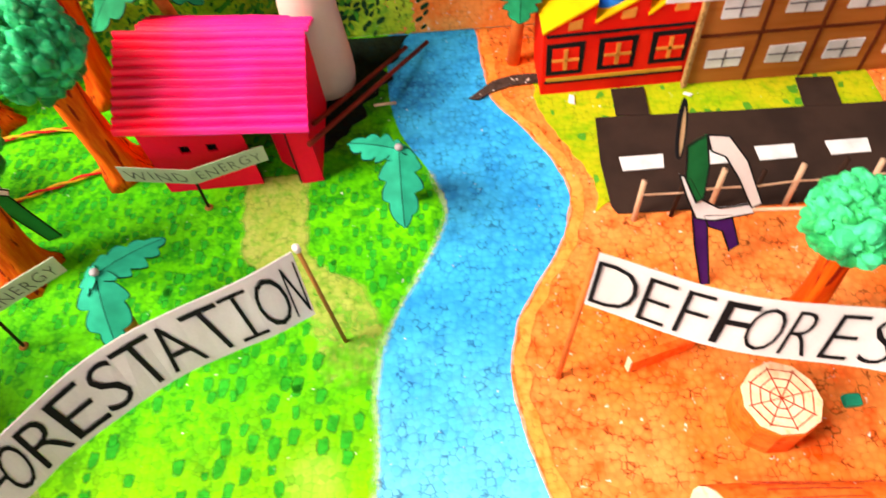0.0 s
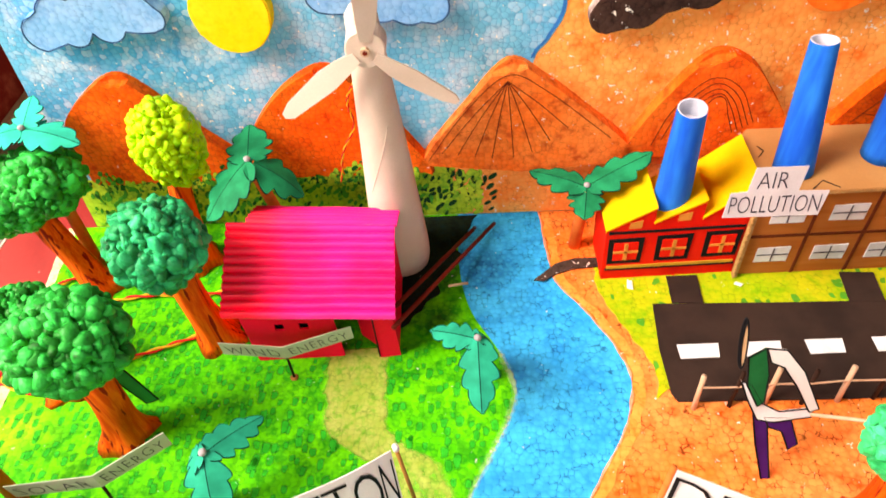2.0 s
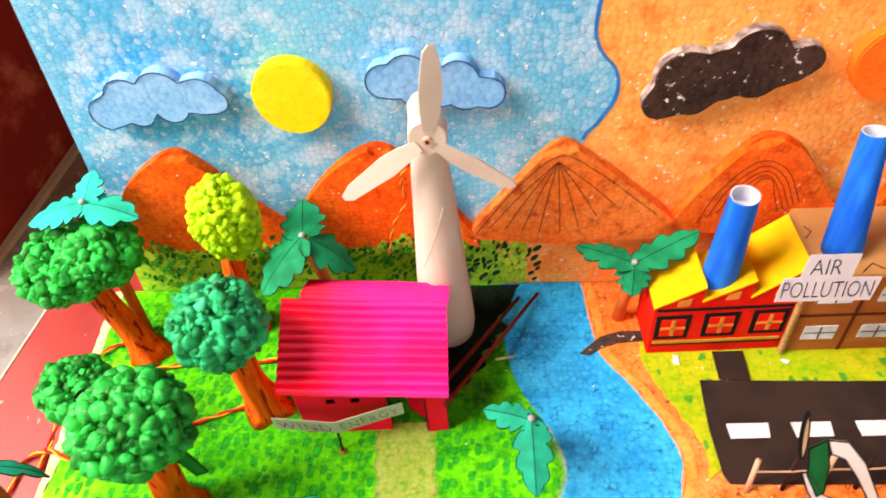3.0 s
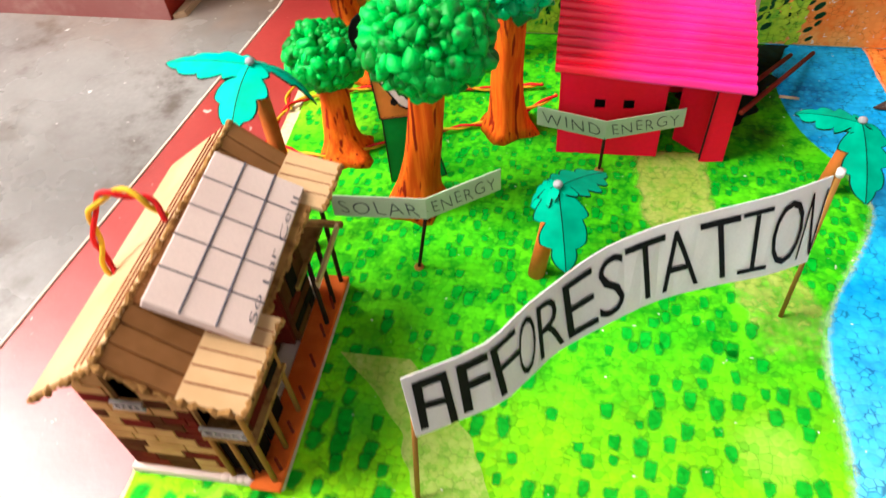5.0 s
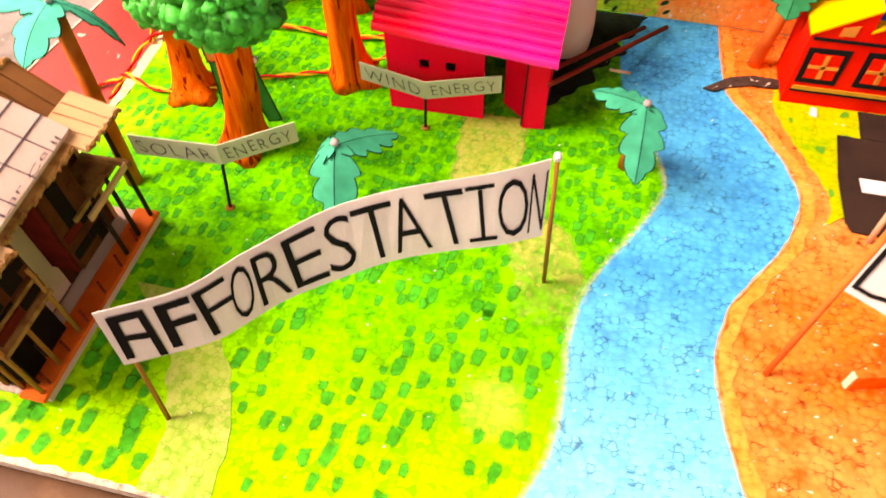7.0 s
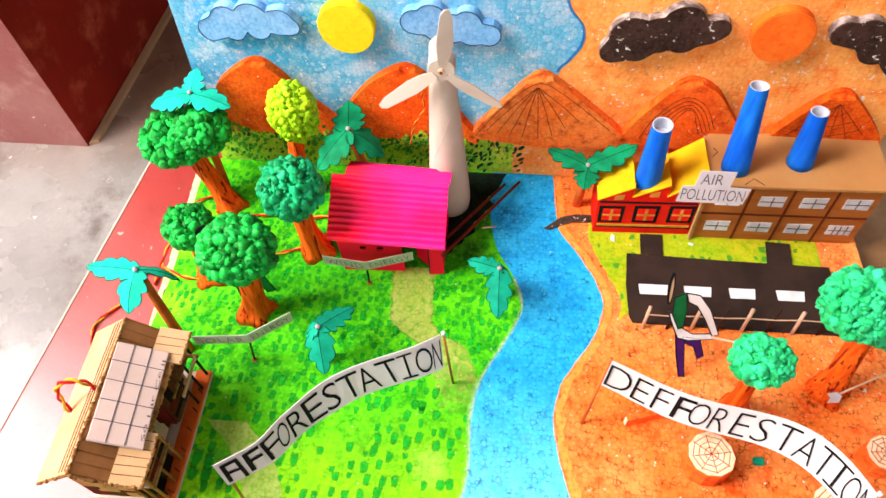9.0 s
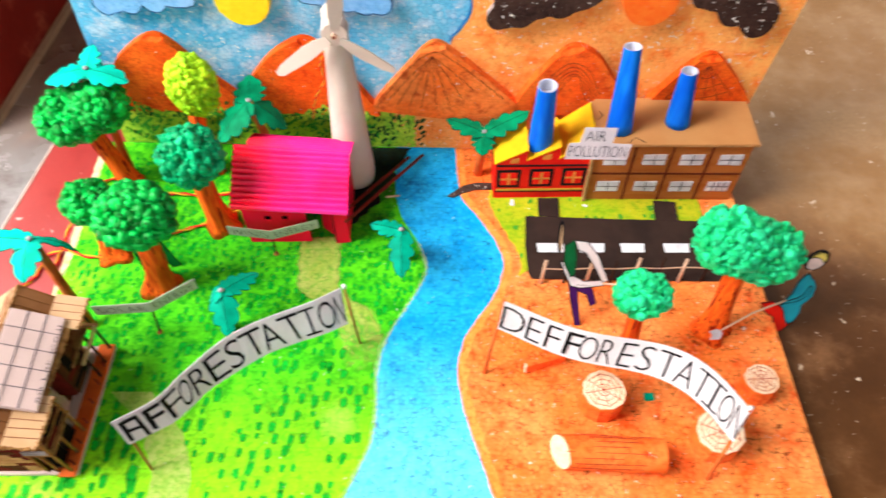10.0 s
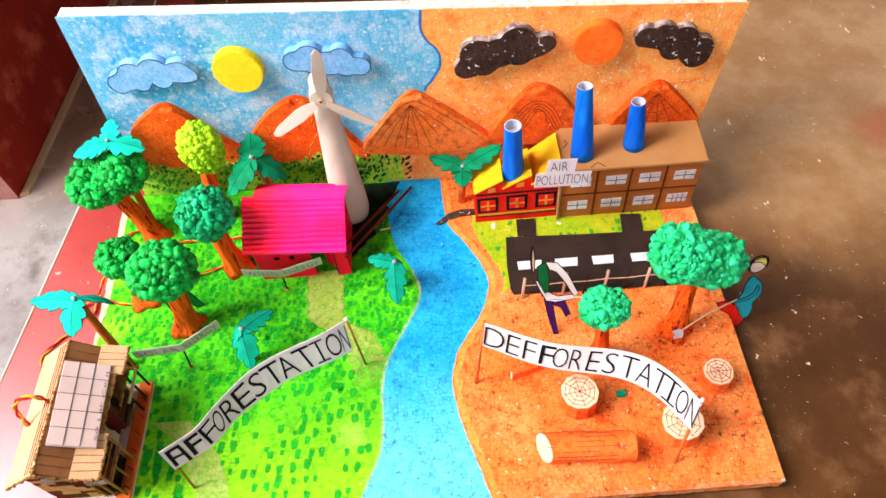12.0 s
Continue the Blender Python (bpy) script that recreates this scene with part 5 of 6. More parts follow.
plate(door, [(0, 0), (0.024, -0.002), (0.024, 0.052), (0, 0.052)], 0.0012, Matrix.Translation((-0.088, 0.275, 0.001)) @ pose(0, 0, 0, 90, 0, -38))
d = part("door", door, RED, house, "red folded door standing open")
bm = bmesh.new()
plate(bm, [(0, 0), (0.0135, 0.0), (0.0135, 0.054), (0, 0.054)], 0.0012, Matrix.Translation((-0.0745, 0.2565, 0.0)) @ pose(0, 0, 0, 90, 0, 4))
part("front_strip", bm, RED, house)
bm = bmesh.new()
tube(bm, [(-0.0748, 0.2550, 0.002), (-0.0735, 0.2550, 0.052)], 0.0005, 6)
part("fold_line", bm, INK, house)


def corrugated(profile, x0, x1, pitch, amp, thick=0.0012, rise=0.0):
    """A sheet with ribs along x that follows a (y, z) profile; its first end stands higher by rise."""
    pts = smooth_path([(0, y, z) for y, z in profile], 40)
    length = [0.0]
    for a, b in zip(pts, pts[1:]):
        length.append(length[-1] + (b - a).length)
    bm = bmesh.new()
    rows = []
    for i, p in enumerate(pts):
        t = (pts[min(i + 1, len(pts) - 1)] - pts[max(i - 1, 0)]).normalized()
        nrm = Vector((0, -t.z, t.y))
        nrm = nrm if nrm.z > 0 else -nrm
        h = amp * abs(math.sin(math.pi * length[i] / pitch))
        row = []
        for k in range(9):
            x = x0 + (x1 - x0) * k / 8
            tip = Vector((x, 0, rise * (0.5 - k / 8)))
            row.append((bm.verts.new(p + nrm * h + tip + noisy((x, p.y, p.z), 0.0006, 30)), bm.verts.new(p + nrm * (h - thick) + tip + noisy((x, p.y, p.z), 0.0006, 30))))
        rows.append(row)
    for a, b in zip(rows, rows[1:]):
        for k in range(8):
            bm.faces.new((a[k][0], a[k + 1][0], b[k + 1][0], b[k][0]))
            bm.faces.new((a[k][1], b[k][1], b[k + 1][1], a[k + 1][1]))
        bm.faces.new((a[0][0], b[0][0], b[0][1], a[0][1]))
        bm.faces.new((a[8][0], a[8][1], b[8][1], b[8][0]))
    for r in (rows[0], rows[-1]):
        for k in range(8):
            bm.faces.new((r[k][0], r[k][1], r[k + 1][1], r[k + 1][0]))
    return bm


part("roof_front", corrugated([(0.246, 0.0605), (0.262, 0.0680), (0.282, 0.0765), (0.303, 0.0835)], -0.161, -0.0565, 0.0056, 0.0026, rise=0.011), PINK, house, "pink corrugated roof sheet")
part("roof_back", corrugated([(0.304, 0.0815), (0.317, 0.0760), (0.330, 0.0690)], -0.150, -0.0555, 0.0056, 0.0026, rise=0.011), PINK, house, "pink corrugated roof sheet")
for x in (HX0, HX1 - 0.0015):
    bm = bmesh.new()
    plate(bm, [(HY0, HZ), (HY1, HZ), (0.303, 0.0765 if x > -0.1 else 0.085)], 0.0015, Matrix(((0, 0, 1, x), (1, 0, 0, 0), (0, 1, 0, 0), (0, 0, 0, 1))))
    part("gable", bm, RED, house)

# ---- windmill ----
mill = thing("windmill", "cream paper windmill with three card blades", "windmill")
bm = bmesh.new()
pts, rad = [], []
for k in range(25):
    t = k / 24
    pts.append((-0.0615 + 0.002 * t, 0.342, 0.002 + 0.2005 * t))
    rad.append((0.0215 - 0.0125 * t) * (1 - 0.10 * math.exp(-t * 30)))
pts.append((-0.0595, 0.342, 0.207))
rad.append(0.006)
tube(bm, pts, rad, 32)
part("tower", bm, CREAM, mill, "rolled cream paper cone tower", True)
seam = []
for k in range(17):
    t = 0.40 + 0.26 * k / 16
    a, q = -2.3 + 1.2 * k / 16, 0.0215 - 0.0125 * t
    seam.append((-0.0615 + 0.002 * t + q * math.cos(a), 0.342 + q * math.sin(a), 0.002 + 0.2005 * t))
bm = bmesh.new()
tube(bm, seam, 0.00035, 5)
part("paper_seam", bm, CREAM, mill, "overlapping edge of the rolled paper", True)
HUB = Vector((-0.058, 0.328, 0.1905))
bm = bmesh.new()
tube(bm, [HUB + Vector((0, 0.010, 0)), HUB + Vector((0, -0.0015, -0.001)), HUB + Vector((0, -0.0022, -0.001))], [0.0112, 0.0112, 0.0104], 28)
hub = part("hub", bm, CREAM, mill, "round cream card hub")
bm = bmesh.new()
tube(bm, [HUB + Vector((0, -0.0015, -0.001)), HUB + Vector((0, -0.0045, -0.001))], 0.0026, 14)
part("axle", bm, STICK_PALE, hub)
bm = bmesh.new()
tube(bm, [HUB + Vector((0, -0.0040, -0.001)), HUB + Vector((0, -0.0048, -0.001))], 0.0014, 10)
part("axle_pin", bm, STICK_RED, hub)
for ang, length in ((83, 0.058), (216, 0.066), (-38, 0.060)):
    bm = bmesh.new()
    out = [(0.006, -0.0035), (0.018, -0.0065), (0.030, -0.0075), (length - 0.008, -0.0052), (length, -0.0022), (length + 0.0005, 0.0012), (length - 0.004, 0.0042), (0.030, 0.0058), (0.016, 0.0045), (0.006, 0.0032)]
    plate(bm, out, 0.0012, Matrix.Translation(HUB + Vector((0, -0.0022, -0.001))) @ pose(0, 0, 0, 90, 0, 0) @ pose(0, 0, 0, 0, 0, ang) @ pose(0, 0, 0, 12, 0, 0), 0.0003)
    part("blade", bm, CREAM, mill, "tapered cream card blade")

# ---- rails beside the house ----
for a, b in (((-0.0605, 0.250, 0.0405), (0.008, 0.370, 0.0028)), ((-0.0605, 0.272, 0.034), (-0.007, 0.366, 0.0034))):
    bm = bmesh.new()
    tube(bm, [a, b], 0.0015, 8)
    tagged(part("red_rod", bm, STICK_RED, None, "", True), "dark red stick leaning from the bank to the house", "stick", "red rods")
bm = bmesh.new()
tube(bm, [(-0.027, 0.300, 0.0165), (-0.014, 0.306, 0.0110)], 0.0009, 8)
tagged(part("twig", bm, STICK_PALE, None, "", True), "short pale twig resting on the red sticks", "stick")

# ---- red factory ----
fac = thing("red_factory", "red card factory with three yellow saw-tooth roofs", "model factory")
FX0, FX1, FY0, FY1, FZ = 0.080, 0.172, 0.311, 0.347, 0.049
TOOTH = 0.0307
LOW, HIGH = (0.050, 0.055, 0.057), (0.069, 0.073, 0.084)
U = Matrix(((1, 0, 0, 0), (0, 0, 1, 0), (0, 1, 0, 0), (0, 0, 0, 1)))
front = [(FX0, 0.0), (FX1, 0.0)]
for k in (2, 1, 0):
    front += [(FX0 + TOOTH * (k + 1), HIGH[k]), (FX0 + TOOTH * k, LOW[k])]
for y, name in ((FY0, "front_wall"), (FY1 - 0.0015, "back_wall")):
    bm = bmesh.new()
    plate(bm, front, 0.0015, Matrix.Translation((0, y, 0)) @ U)
    part(name, bm, FACTORY_RED, fac)
for x, h in ((FX0, FZ), (FX1 - 0.0015, HIGH[2] - 0.002)):
    bm = bmesh.new()
    box(bm, x, x + 0.0015, FY0 + 0.0015, FY1 - 0.0015, 0, h)
    part("side_wall", bm, FACTORY_RED, fac)
for k in range(3):
    x = FX0 + TOOTH * k
    bm = bmesh.new()
    plate(bm, [(x - 0.0005, LOW[k] + 0.0005), (x + TOOTH, HIGH[k] + 0.0005), (x + TOOTH, HIGH[k] + 0.002), (x - 0.0005, LOW[k] + 0.002)], FY1 - FY0 + (0.0035 if k < 2 else 0.012), Matrix.Translation((0, FY0 - 0.0012, 0)) @ U)
    part("roof_tooth", bm, YELLOW, fac, "yellow saw-tooth roof slope")
    if k < 2:
        bm = bmesh.new()
        box(bm, x + TOOTH - 0.0013, x + TOOTH - 0.0003, FY0 + 0.002, FY1 - 0.002, LOW[k + 1] - 0.004, HIGH[k])
        part("tooth_face", bm, FACTORY_RED, fac)
    bm = bmesh.new()
    z = LOW[k] + 0.0015
    plate(bm, [(x + 0.0145, z), (x + 0.0225, z + 0.0005), (x + 0.0230, z + 0.0075), (x + 0.0150, z + 0.0055)], 0.0006, Matrix.Translation((0, FY0 - 0.0006, 0)) @ U)
    part("roof_light", bm, ORANGE_MARK, fac)
    cx, cz = x + 0.0155 + 0.0012 * (k - 1), 0.0295 + 0.001 * k
    bm = bmesh.new()
    plate(bm, [(cx - 0.0115, cz - 0.0122), (cx + 0.0112, cz - 0.0122), (cx + 0.0118, cz + 0.0130), (cx - 0.0118, cz + 0.0125)], 0.0006, Matrix.Translation((0, FY0 - 0.0006, 0)) @ U)
    wob = part("window", bm, INK, fac, "black framed window with orange cross")
    bm = bmesh.new()
    plate(bm, [(cx - 0.0082, cz - 0.0085), (cx + 0.0082, cz - 0.0085), (cx + 0.0082, cz + 0.0092), (cx - 0.0082, cz + 0.0092)], 0.0004, Matrix.Translation((0, FY0 - 0.0010, 0)) @ U)
    part("pane", bm, FACTORY_RED, wob)
    for a in ((cx - 0.0085, cx + 0.0085, cz - 0.0010, cz + 0.0014), (cx - 0.0013, cx + 0.0013, cz - 0.0080, cz + 0.0088)):
        bm = bmesh.new()
        box(bm, a[0], a[1], FY0 - 0.0016, FY0 - 0.0011, a[2], a[3], 0.0002)
        part("cross_bar", bm, ORANGE_MARK, wob)
bm = bmesh.new()
box(bm, FX0 + 0.003, FX1 - 0.003, FY0 - 0.0008, FY0, 0.0120, 0.0145)
part("yellow_stripe", bm, plain("ochre_stripe", (0.62, 0.32, 0.03)), fac)
for z0, z1 in ((0.0105, 0.0119), (0.0475, 0.0492)):
    bm = bmesh.new()
    box(bm, FX0 + 0.002, FX1 - 0.002, FY0 - 0.0010, FY0, z0, z1)
    part("black_line", bm, INK, fac)


def chimney(base, top, r0, r1, label):
    t = thing("chimney", label, "chimney", "blue chimneys")
    base, top = Vector(base), Vector(top)
    bm = bmesh.new()
    seg, rings = 26, []
    d = (top - base).normalized()
    sx = d.orthogonal().normalized()
    sy = d.cross(sx)
    for c, r in [(base.lerp(top, k / 8), r0 + (r1 - r0) * k / 8) for k in range(9)] + [(top, r1 - 0.0009), (top - d * 0.012, r1 - 0.0009)]:
        rings.append([bm.verts.new(c + (sx * math.cos(a) + sy * math.sin(a)) * r) for a in (2 * math.pi * q / seg for q in range(seg))])
    for a, b in zip(rings[:9], rings[1:9]):
        for q in range(seg):
            bm.faces.new((a[q], a[(q + 1) % seg], b[(q + 1) % seg], b[q]))
    bm.faces.new(rings[0][::-1])
    inside = bmesh.new()
    inner = [[inside.verts.new(v.co) for v in r] for r in rings[8:]]
    for a, b in zip(inner, inner[1:]):
        for q in range(seg):
            inside.faces.new((a[q], a[(q + 1) % seg], b[(q + 1) % seg], b[q]))
    inside.faces.new(inner[-1])
    for r in rings[9:]:
        for v in r:
            bm.verts.remove(v)
    bm.faces.new(rings[8])
    bm.faces.ensure_lookup_table()
    bm.faces.remove(bm.faces[-1])
    part("pipe", bm, BLUE, t, "rolled blue paper pipe", True)
    part("lining", inside, BLUE_LIGHT, t, "white paper rim and inside")
    return t


chimney((0.1235, 0.3265, 0.0545), (0.1215, 0.3185, 0.141), 0.0120, 0.0084, "blue paper chimney standing on the red factory")

# ---- brown factory ----
bro = thing("brown_factory", "brown cardboard factory block with paper windows", "model factory")
B = Matrix.Translation((0.1735, 0.308, 0)) @ pose(0, 0, 0, 0, 0, -1.0)
BW, BD, BH = 0.146, 0.056, 0.079
bm = bmesh.new()
box(bm, 0, BW, 0, BD, 0, BH, 0.001, B)
part("body", bm, BROWN_CARD, bro, "brown corrugated cardboard body")
bm = bmesh.new()
plate(bm, [(-0.003, -0.003), (BW + 0.003, -0.003), (BW + 0.0045, BD + 0.004), (0.006, BD + 0.005), (-0.002, BD - 0.004)], 0.003, B @ Matrix.Translation((0, 0, BH)), 0.0004)
top = part("roof_slab", bm, BROWN_TOP, bro, "flat cardboard roof with corrugated edge")
bm = bmesh.new()
n = 60
for k in range(n):
    x = -0.002 + (BW + 0.004) * (k + 0.5) / n
    tube(bm, [B @ Vector((x - 0.0009, -0.0034, BH + 0.0004)), B @ Vector((x, -0.0036, BH + 0.0026)), B @ Vector((x + 0.0009, -0.0034, BH + 0.0004))], 0.0004, 4)
part("flute_edge", bm, CARD_EDGE, top, "wavy corrugated edge")
bm = bmesh.new()
cols = [0.0, 0.037, 0.0725, 0.109, BW]
for x in cols[1:-1]:
    box(bm, x - 0.0011, x + 0.0011, -0.0006, 0.0, 0.001, BH, 0, B)
box(bm, 0.001, BW - 0.001, -0.0007, 0.0, 0.0385, 0.0408, 0, B)
part("drawn_grid", bm, plain("brown_marker", (0.16, 0.035, 0.012)), bro, "dark brown ruled lines")
for r, z in ((0, 0.014), (1, 0.052)):
    for k in range(4):
        x = cols[k] + 0.0085 + (0.001 if r else 0)
        w, h = 0.0215, 0.0145
        win = bmesh.new()
        plate(win, [(x, z + 0.0007 * (k % 2)), (x + w, z), (x + w, z + h), (x, z + h - 0.0006)], 0.0006, B @ Matrix.Translation((0, -0.0001, 0)) @ U @ Matrix.Translation((0, 0, -0.0006)))
        wob = part("window", win, WHITE, bro, "white paper window with inked bars")
        bm = bmesh.new()
        box(bm, x + 0.0006, x + w - 0.0006, -0.0012, -0.0008, z + h * 0.48, z + h * 0.48 + 0.0008, 0, B)
        box(bm, x + w * 0.5 - 0.0004, x + w * 0.5 + 0.0004, -0.0012, -0.0008, z + 0.0008, z + h - 0.001, 0, B)
        if r == 0 and k == 3:
            box(bm, x + w * 0.27 - 0.0004, x + w * 0.27 + 0.0004, -0.0012, -0.0008, z + 0.0008, z + h - 0.001, 0, B)
            box(bm, x + w * 0.76 - 0.0004, x + w * 0.76 + 0.0004, -0.0012, -0.0008, z + 0.0008, z + h - 0.001, 0, B)
        part("bars", bm, PENCIL, wob)
bm = bmesh.new()
box(bm, -0.0030, -0.0002, -0.0026, 0.001, 0.0, BH - 0.002, 0, B)
for k in range(34):
    z = 0.001 + (BH - 0.005) * k / 33
    tube(bm, [B @ Vector((-0.0030, -0.0026, z)), B @ Vector((-0.0030 + 0.0008 * math.sin(k * 1.9), -0.0036 - 0.0006 * math.sin(k * 2.6), z + 0.0012))], 0.0007, 5)
part("corner_edge", bm, CARD_EDGE, bro, "pale torn cardboard edge")
bm = bmesh.new()
for a, b, c in (((0.008, 0.012), (0.013, 0.016), (0.018, 0.009)), ((0.004, 0.03), (0.009, 0.036), (0.006, 0.041)), ((0.028, -0.001), (0.036, 0.006), (0.044, -0.001))):
    tube(bm, [B @ Vector((q[0], q[1], BH + 0.0031)) for q in (a, b, c)], 0.0004, 4)
part("pen_marks", bm, INK, top)
chimney((0.1955, 0.3255, 0.0815), (0.193, 0.337, 0.167), 0.0122, 0.0076, "tall blue paper chimney standing on the brown factory")
chimney((0.2515, 0.3330, 0.0815), (0.248, 0.336, 0.141), 0.0115, 0.0072, "short blue paper chimney standing on the brown factory")

# ---- fence ----
fence = thing("stick_fence", "low fence of pale and dark sticks with string", "fence")
for k in range(8):
    x = 0.120 + 0.0213 * k
    bm = bmesh.new()
    tube(bm, [(x, 0.2065 + 0.0006 * (k % 3), 0), (x + 0.003 + 0.001 * (k % 2), 0.2125, 0.028 + 0.002 * (k % 3))], 0.0016 if k % 2 == 0 else 0.0013, 8)
    part("post", bm, STICK_PALE if k % 2 == 0 else STICK_DARK, fence, "pale stick" if k % 2 == 0 else "dark stick", True)
bm = bmesh.new()
tube(bm, smooth_path([(0.122 + 0.0213 * k, 0.2095, 0.0195 - 0.0012 * (k % 2)) for k in range(8)], 4), 0.0006, 6)
part("string", bm, STICK_PALE, fence, "thin brown string")

# ---- stumps and logs ----
def stump(x, y, r, h, tilt, label):
    t = thing("tree_stump", label, "tree stump", "cut stumps")
    m = Matrix.Translation((x, y, 0)) @ pose(0, 0, 0, tilt, 0, 10 * x * 57)
    rim = [(r * (1 + 0.03 * math.sin(3 * a + x * 90)) * math.cos(a), r * (1 + 0.03 * math.sin(2 * a)) * math.sin(a)) for a in (2 * math.pi * k / 11 for k in range(11))]
    bm = bmesh.new()
    plate(bm, rim, h, Matrix.Translation((x, y, -0.001)) @ pose(0, 0, 0, 0, 0, 10 * x * 57), 0.0008)
    part("bark", bm, STUMP_SIDE, t, "orange painted bark side")
    bm = bmesh.new()
    m = Matrix.Translation((x, y, h - 0.0008)) @ pose(0, 0, 0, 0, 0, 10 * x * 57)
    plate(bm, [(px * 0.97, py * 0.97) for px, py in rim], 0.0008, m)
    top = part("cut_top", bm, STUMP_TOP, t, "cream cut face with drawn rings")
    for k in range(8):
        a = 2 * math.pi * k / 8 + x
        bm = bmesh.new()
        tube(bm, [m @ Vector((0, 0, 0.0009)), m @ Vector((r * 0.86 * math.cos(a), r * 0.86 * math.sin(a), 0.0009))], 0.00032, 4)
        part("drawn_ray", bm, RED_INK, top)
    for q in (0.3, 0.55, 0.8):
        bm = bmesh.new()
        tube(bm, [m @ Vector((r * q * (1 - 0.07 * (k % 2)) * math.cos(2 * math.pi * k / 16 + x), r * q * (1 - 0.07 * (k % 2)) * math.sin(2 * math.pi * k / 16 + x), 0.0009)) for k in range(17)], 0.00032, 4)
        part("drawn_ring", bm, RED_INK, top)


stump(0.158, 0.0865, 0.0178, 0.026, 0, "wide orange stump with web-like drawn rings")
stump(0.289, 0.097, 0.0140, 0.022, 0, "small orange stump near the board edge")
stump(0.245, 0.053, 0.0190, 0.021, 0, "wide orange stump beneath the banner")


def log(a, b, r, label):
    t = thing("cut_log", label, "log", "cut logs")
    a, b = Vector(a), Vector(b)
    bm = bmesh.new()
    tube(bm, [a.lerp(b, k / 6) + Vector((0, 0, 0.0006 * math.sin(k))) for k in range(7)], [r * (1 + 0.03 * math.sin(2 * k)) for k in range(7)], 18, 0, False)
    d = (b - a).normalized()

    def slant(mesh, reach):  # the near end is sawn askew
        for v in mesh.verts:
            w = v.co - a
            if w.dot(d) < reach:
                v.co += d * (0.30 * w.z - 0.34 * w.y)

    slant(bm, 0.002)
    part("bark", bm, STUMP_SIDE, t, "orange painted bark", True)
    bm = bmesh.new()
    tube(bm, [a - d * 0.0009, a + d * 0.0002], r * 0.96, 18)
    slant(bm, 0.01)
    part("cut_face", bm, STUMP_TOP, t, "cream cut end")
    bm = bmesh.new()
    tube(bm, [b - d * 0.0008, b + d * 0.0004], r * 0.985, 18)
    part("cut_face", bm, STUMP_SIDE, t, "orange painted cut end")
    if r > 0.01:
        sx = Vector((0, 0, 1))
        sy = d.cross(sx)
        rng = random.Random(3)
        for k in range(9):
            q = math.radians(-75 + 19 * k)
            o = (sx * math.cos(q) - sy * math.sin(q)) * (r * 1.02)
            u0, u1 = rng.uniform(0.02, 0.3), rng.uniform(0.55, 0.97)
            bm = bmesh.new()
            tube(bm, [a.lerp(b, u0 + (u1 - u0) * e / 4) + o * (1 + 0.03 * math.sin(e + k)) for e in range(5)], 0.0003, 4)
            part("drawn_grain", bm, RED_INK, t)


log((0.120, 0.041, 0.0125), (0.199, 0.037, 0.0125), 0.0135, "thick orange painted log with cream cut end")
chip = thing("split_log", "thin orange slab of wood standing on edge behind the banner", "log", "cut logs")
S = Matrix.Translation((0.0985, 0.1185, 0)) @ pose(0, 0, 0, 0, 0, 17)
bm = bmesh.new()
plate(bm, [(0, 0), (0.036, 0), (0.036, 0.0075), (0.020, 0.0105), (0, 0.0125)], 0.0040, S @ pose(0, 0, 0, 90), 0.0005)
part("bark", bm, STUMP_SIDE, chip, "deep orange painted bark")
bm = bmesh.new()
box(bm, -0.0010, 0.0, -0.0037, -0.0003, 0.0004, 0.0121, 0.0002, S)
part("cut_face", bm, STUMP_TOP, chip, "cream cut end")
bm = bmesh.new()
box(bm, 0.196, 0.204, 0.088, 0.094, 0.0, 0.004, 0.0006)
tagged(part("green_scrap", bm, LEAF_TEAL), "small green foam scrap on the soil", "scrap")


for x, y, size in ((0.099, 0.3035, 0.0045), (0.1725, 0.2985, 0.0030), (0.0600, 0.3235, 0.0026)):
    bm = bmesh.new()
    plate(bm, [(-size, -size * 0.4), (size * 0.7, -size * 0.5), (size, size * 0.2), (-size * 0.6, size * 0.5)], 0.0006, Matrix.Translation((x, y, 0.0013)) @ pose(0, 0, 0, 0, 0, x * 900), 0.0001)
    tagged(part("paper_scrap", bm, PAPER), "tiny white paper scrap lying by the factory", "scrap", "paper scraps")

# ---- paper cut-outs ----
def cutout(name, label, origin, right, up, pieces):
    """Flat paper shapes joined in one sheet; each piece (material, outline in millimetres)."""
    right, up = Vector(right).normalized(), Vector(up).normalized()
    up = (up - right * up.dot(right)).normalized()
    nrm = right.cross(up)
    m = Matrix(((right.x, up.x, nrm.x, origin[0]), (right.y, up.y, nrm.y, origin[1]), (right.z, up.z, nrm.z, origin[2]), (0, 0, 0, 1)))
    bm = bmesh.new()
    mats = [INK]
    for k, (mat, pts) in enumerate(pieces):
        if mat not in mats:
            mats.append(mat)
        plate(bm, [(x / 1000, y / 1000) for x, y in pts], 0.0010, m @ Matrix.Translation((0, 0, 0.0004 * k)), 0, mats.index(mat))
        tube(bm, [m @ Vector((x / 1000, y / 1000, 0.0004 * k + 0.001)) for x, y in pts + pts[:1]], 0.0005, 5, mats.index(INK))
    return tagged(part(name, bm, mats), label, "paper cut-out", "paper cut-outs")


def oval(cx, cy, rx, ry, n=16):
    return [(cx + rx * math.cos(2 * math.pi * k / n), cy + ry * math.sin(2 * math.pi * k / n)) for k in range(n)]


def lean(pts, dx, k):
    return [(x + dx * y, y * k) for x, y in pts]


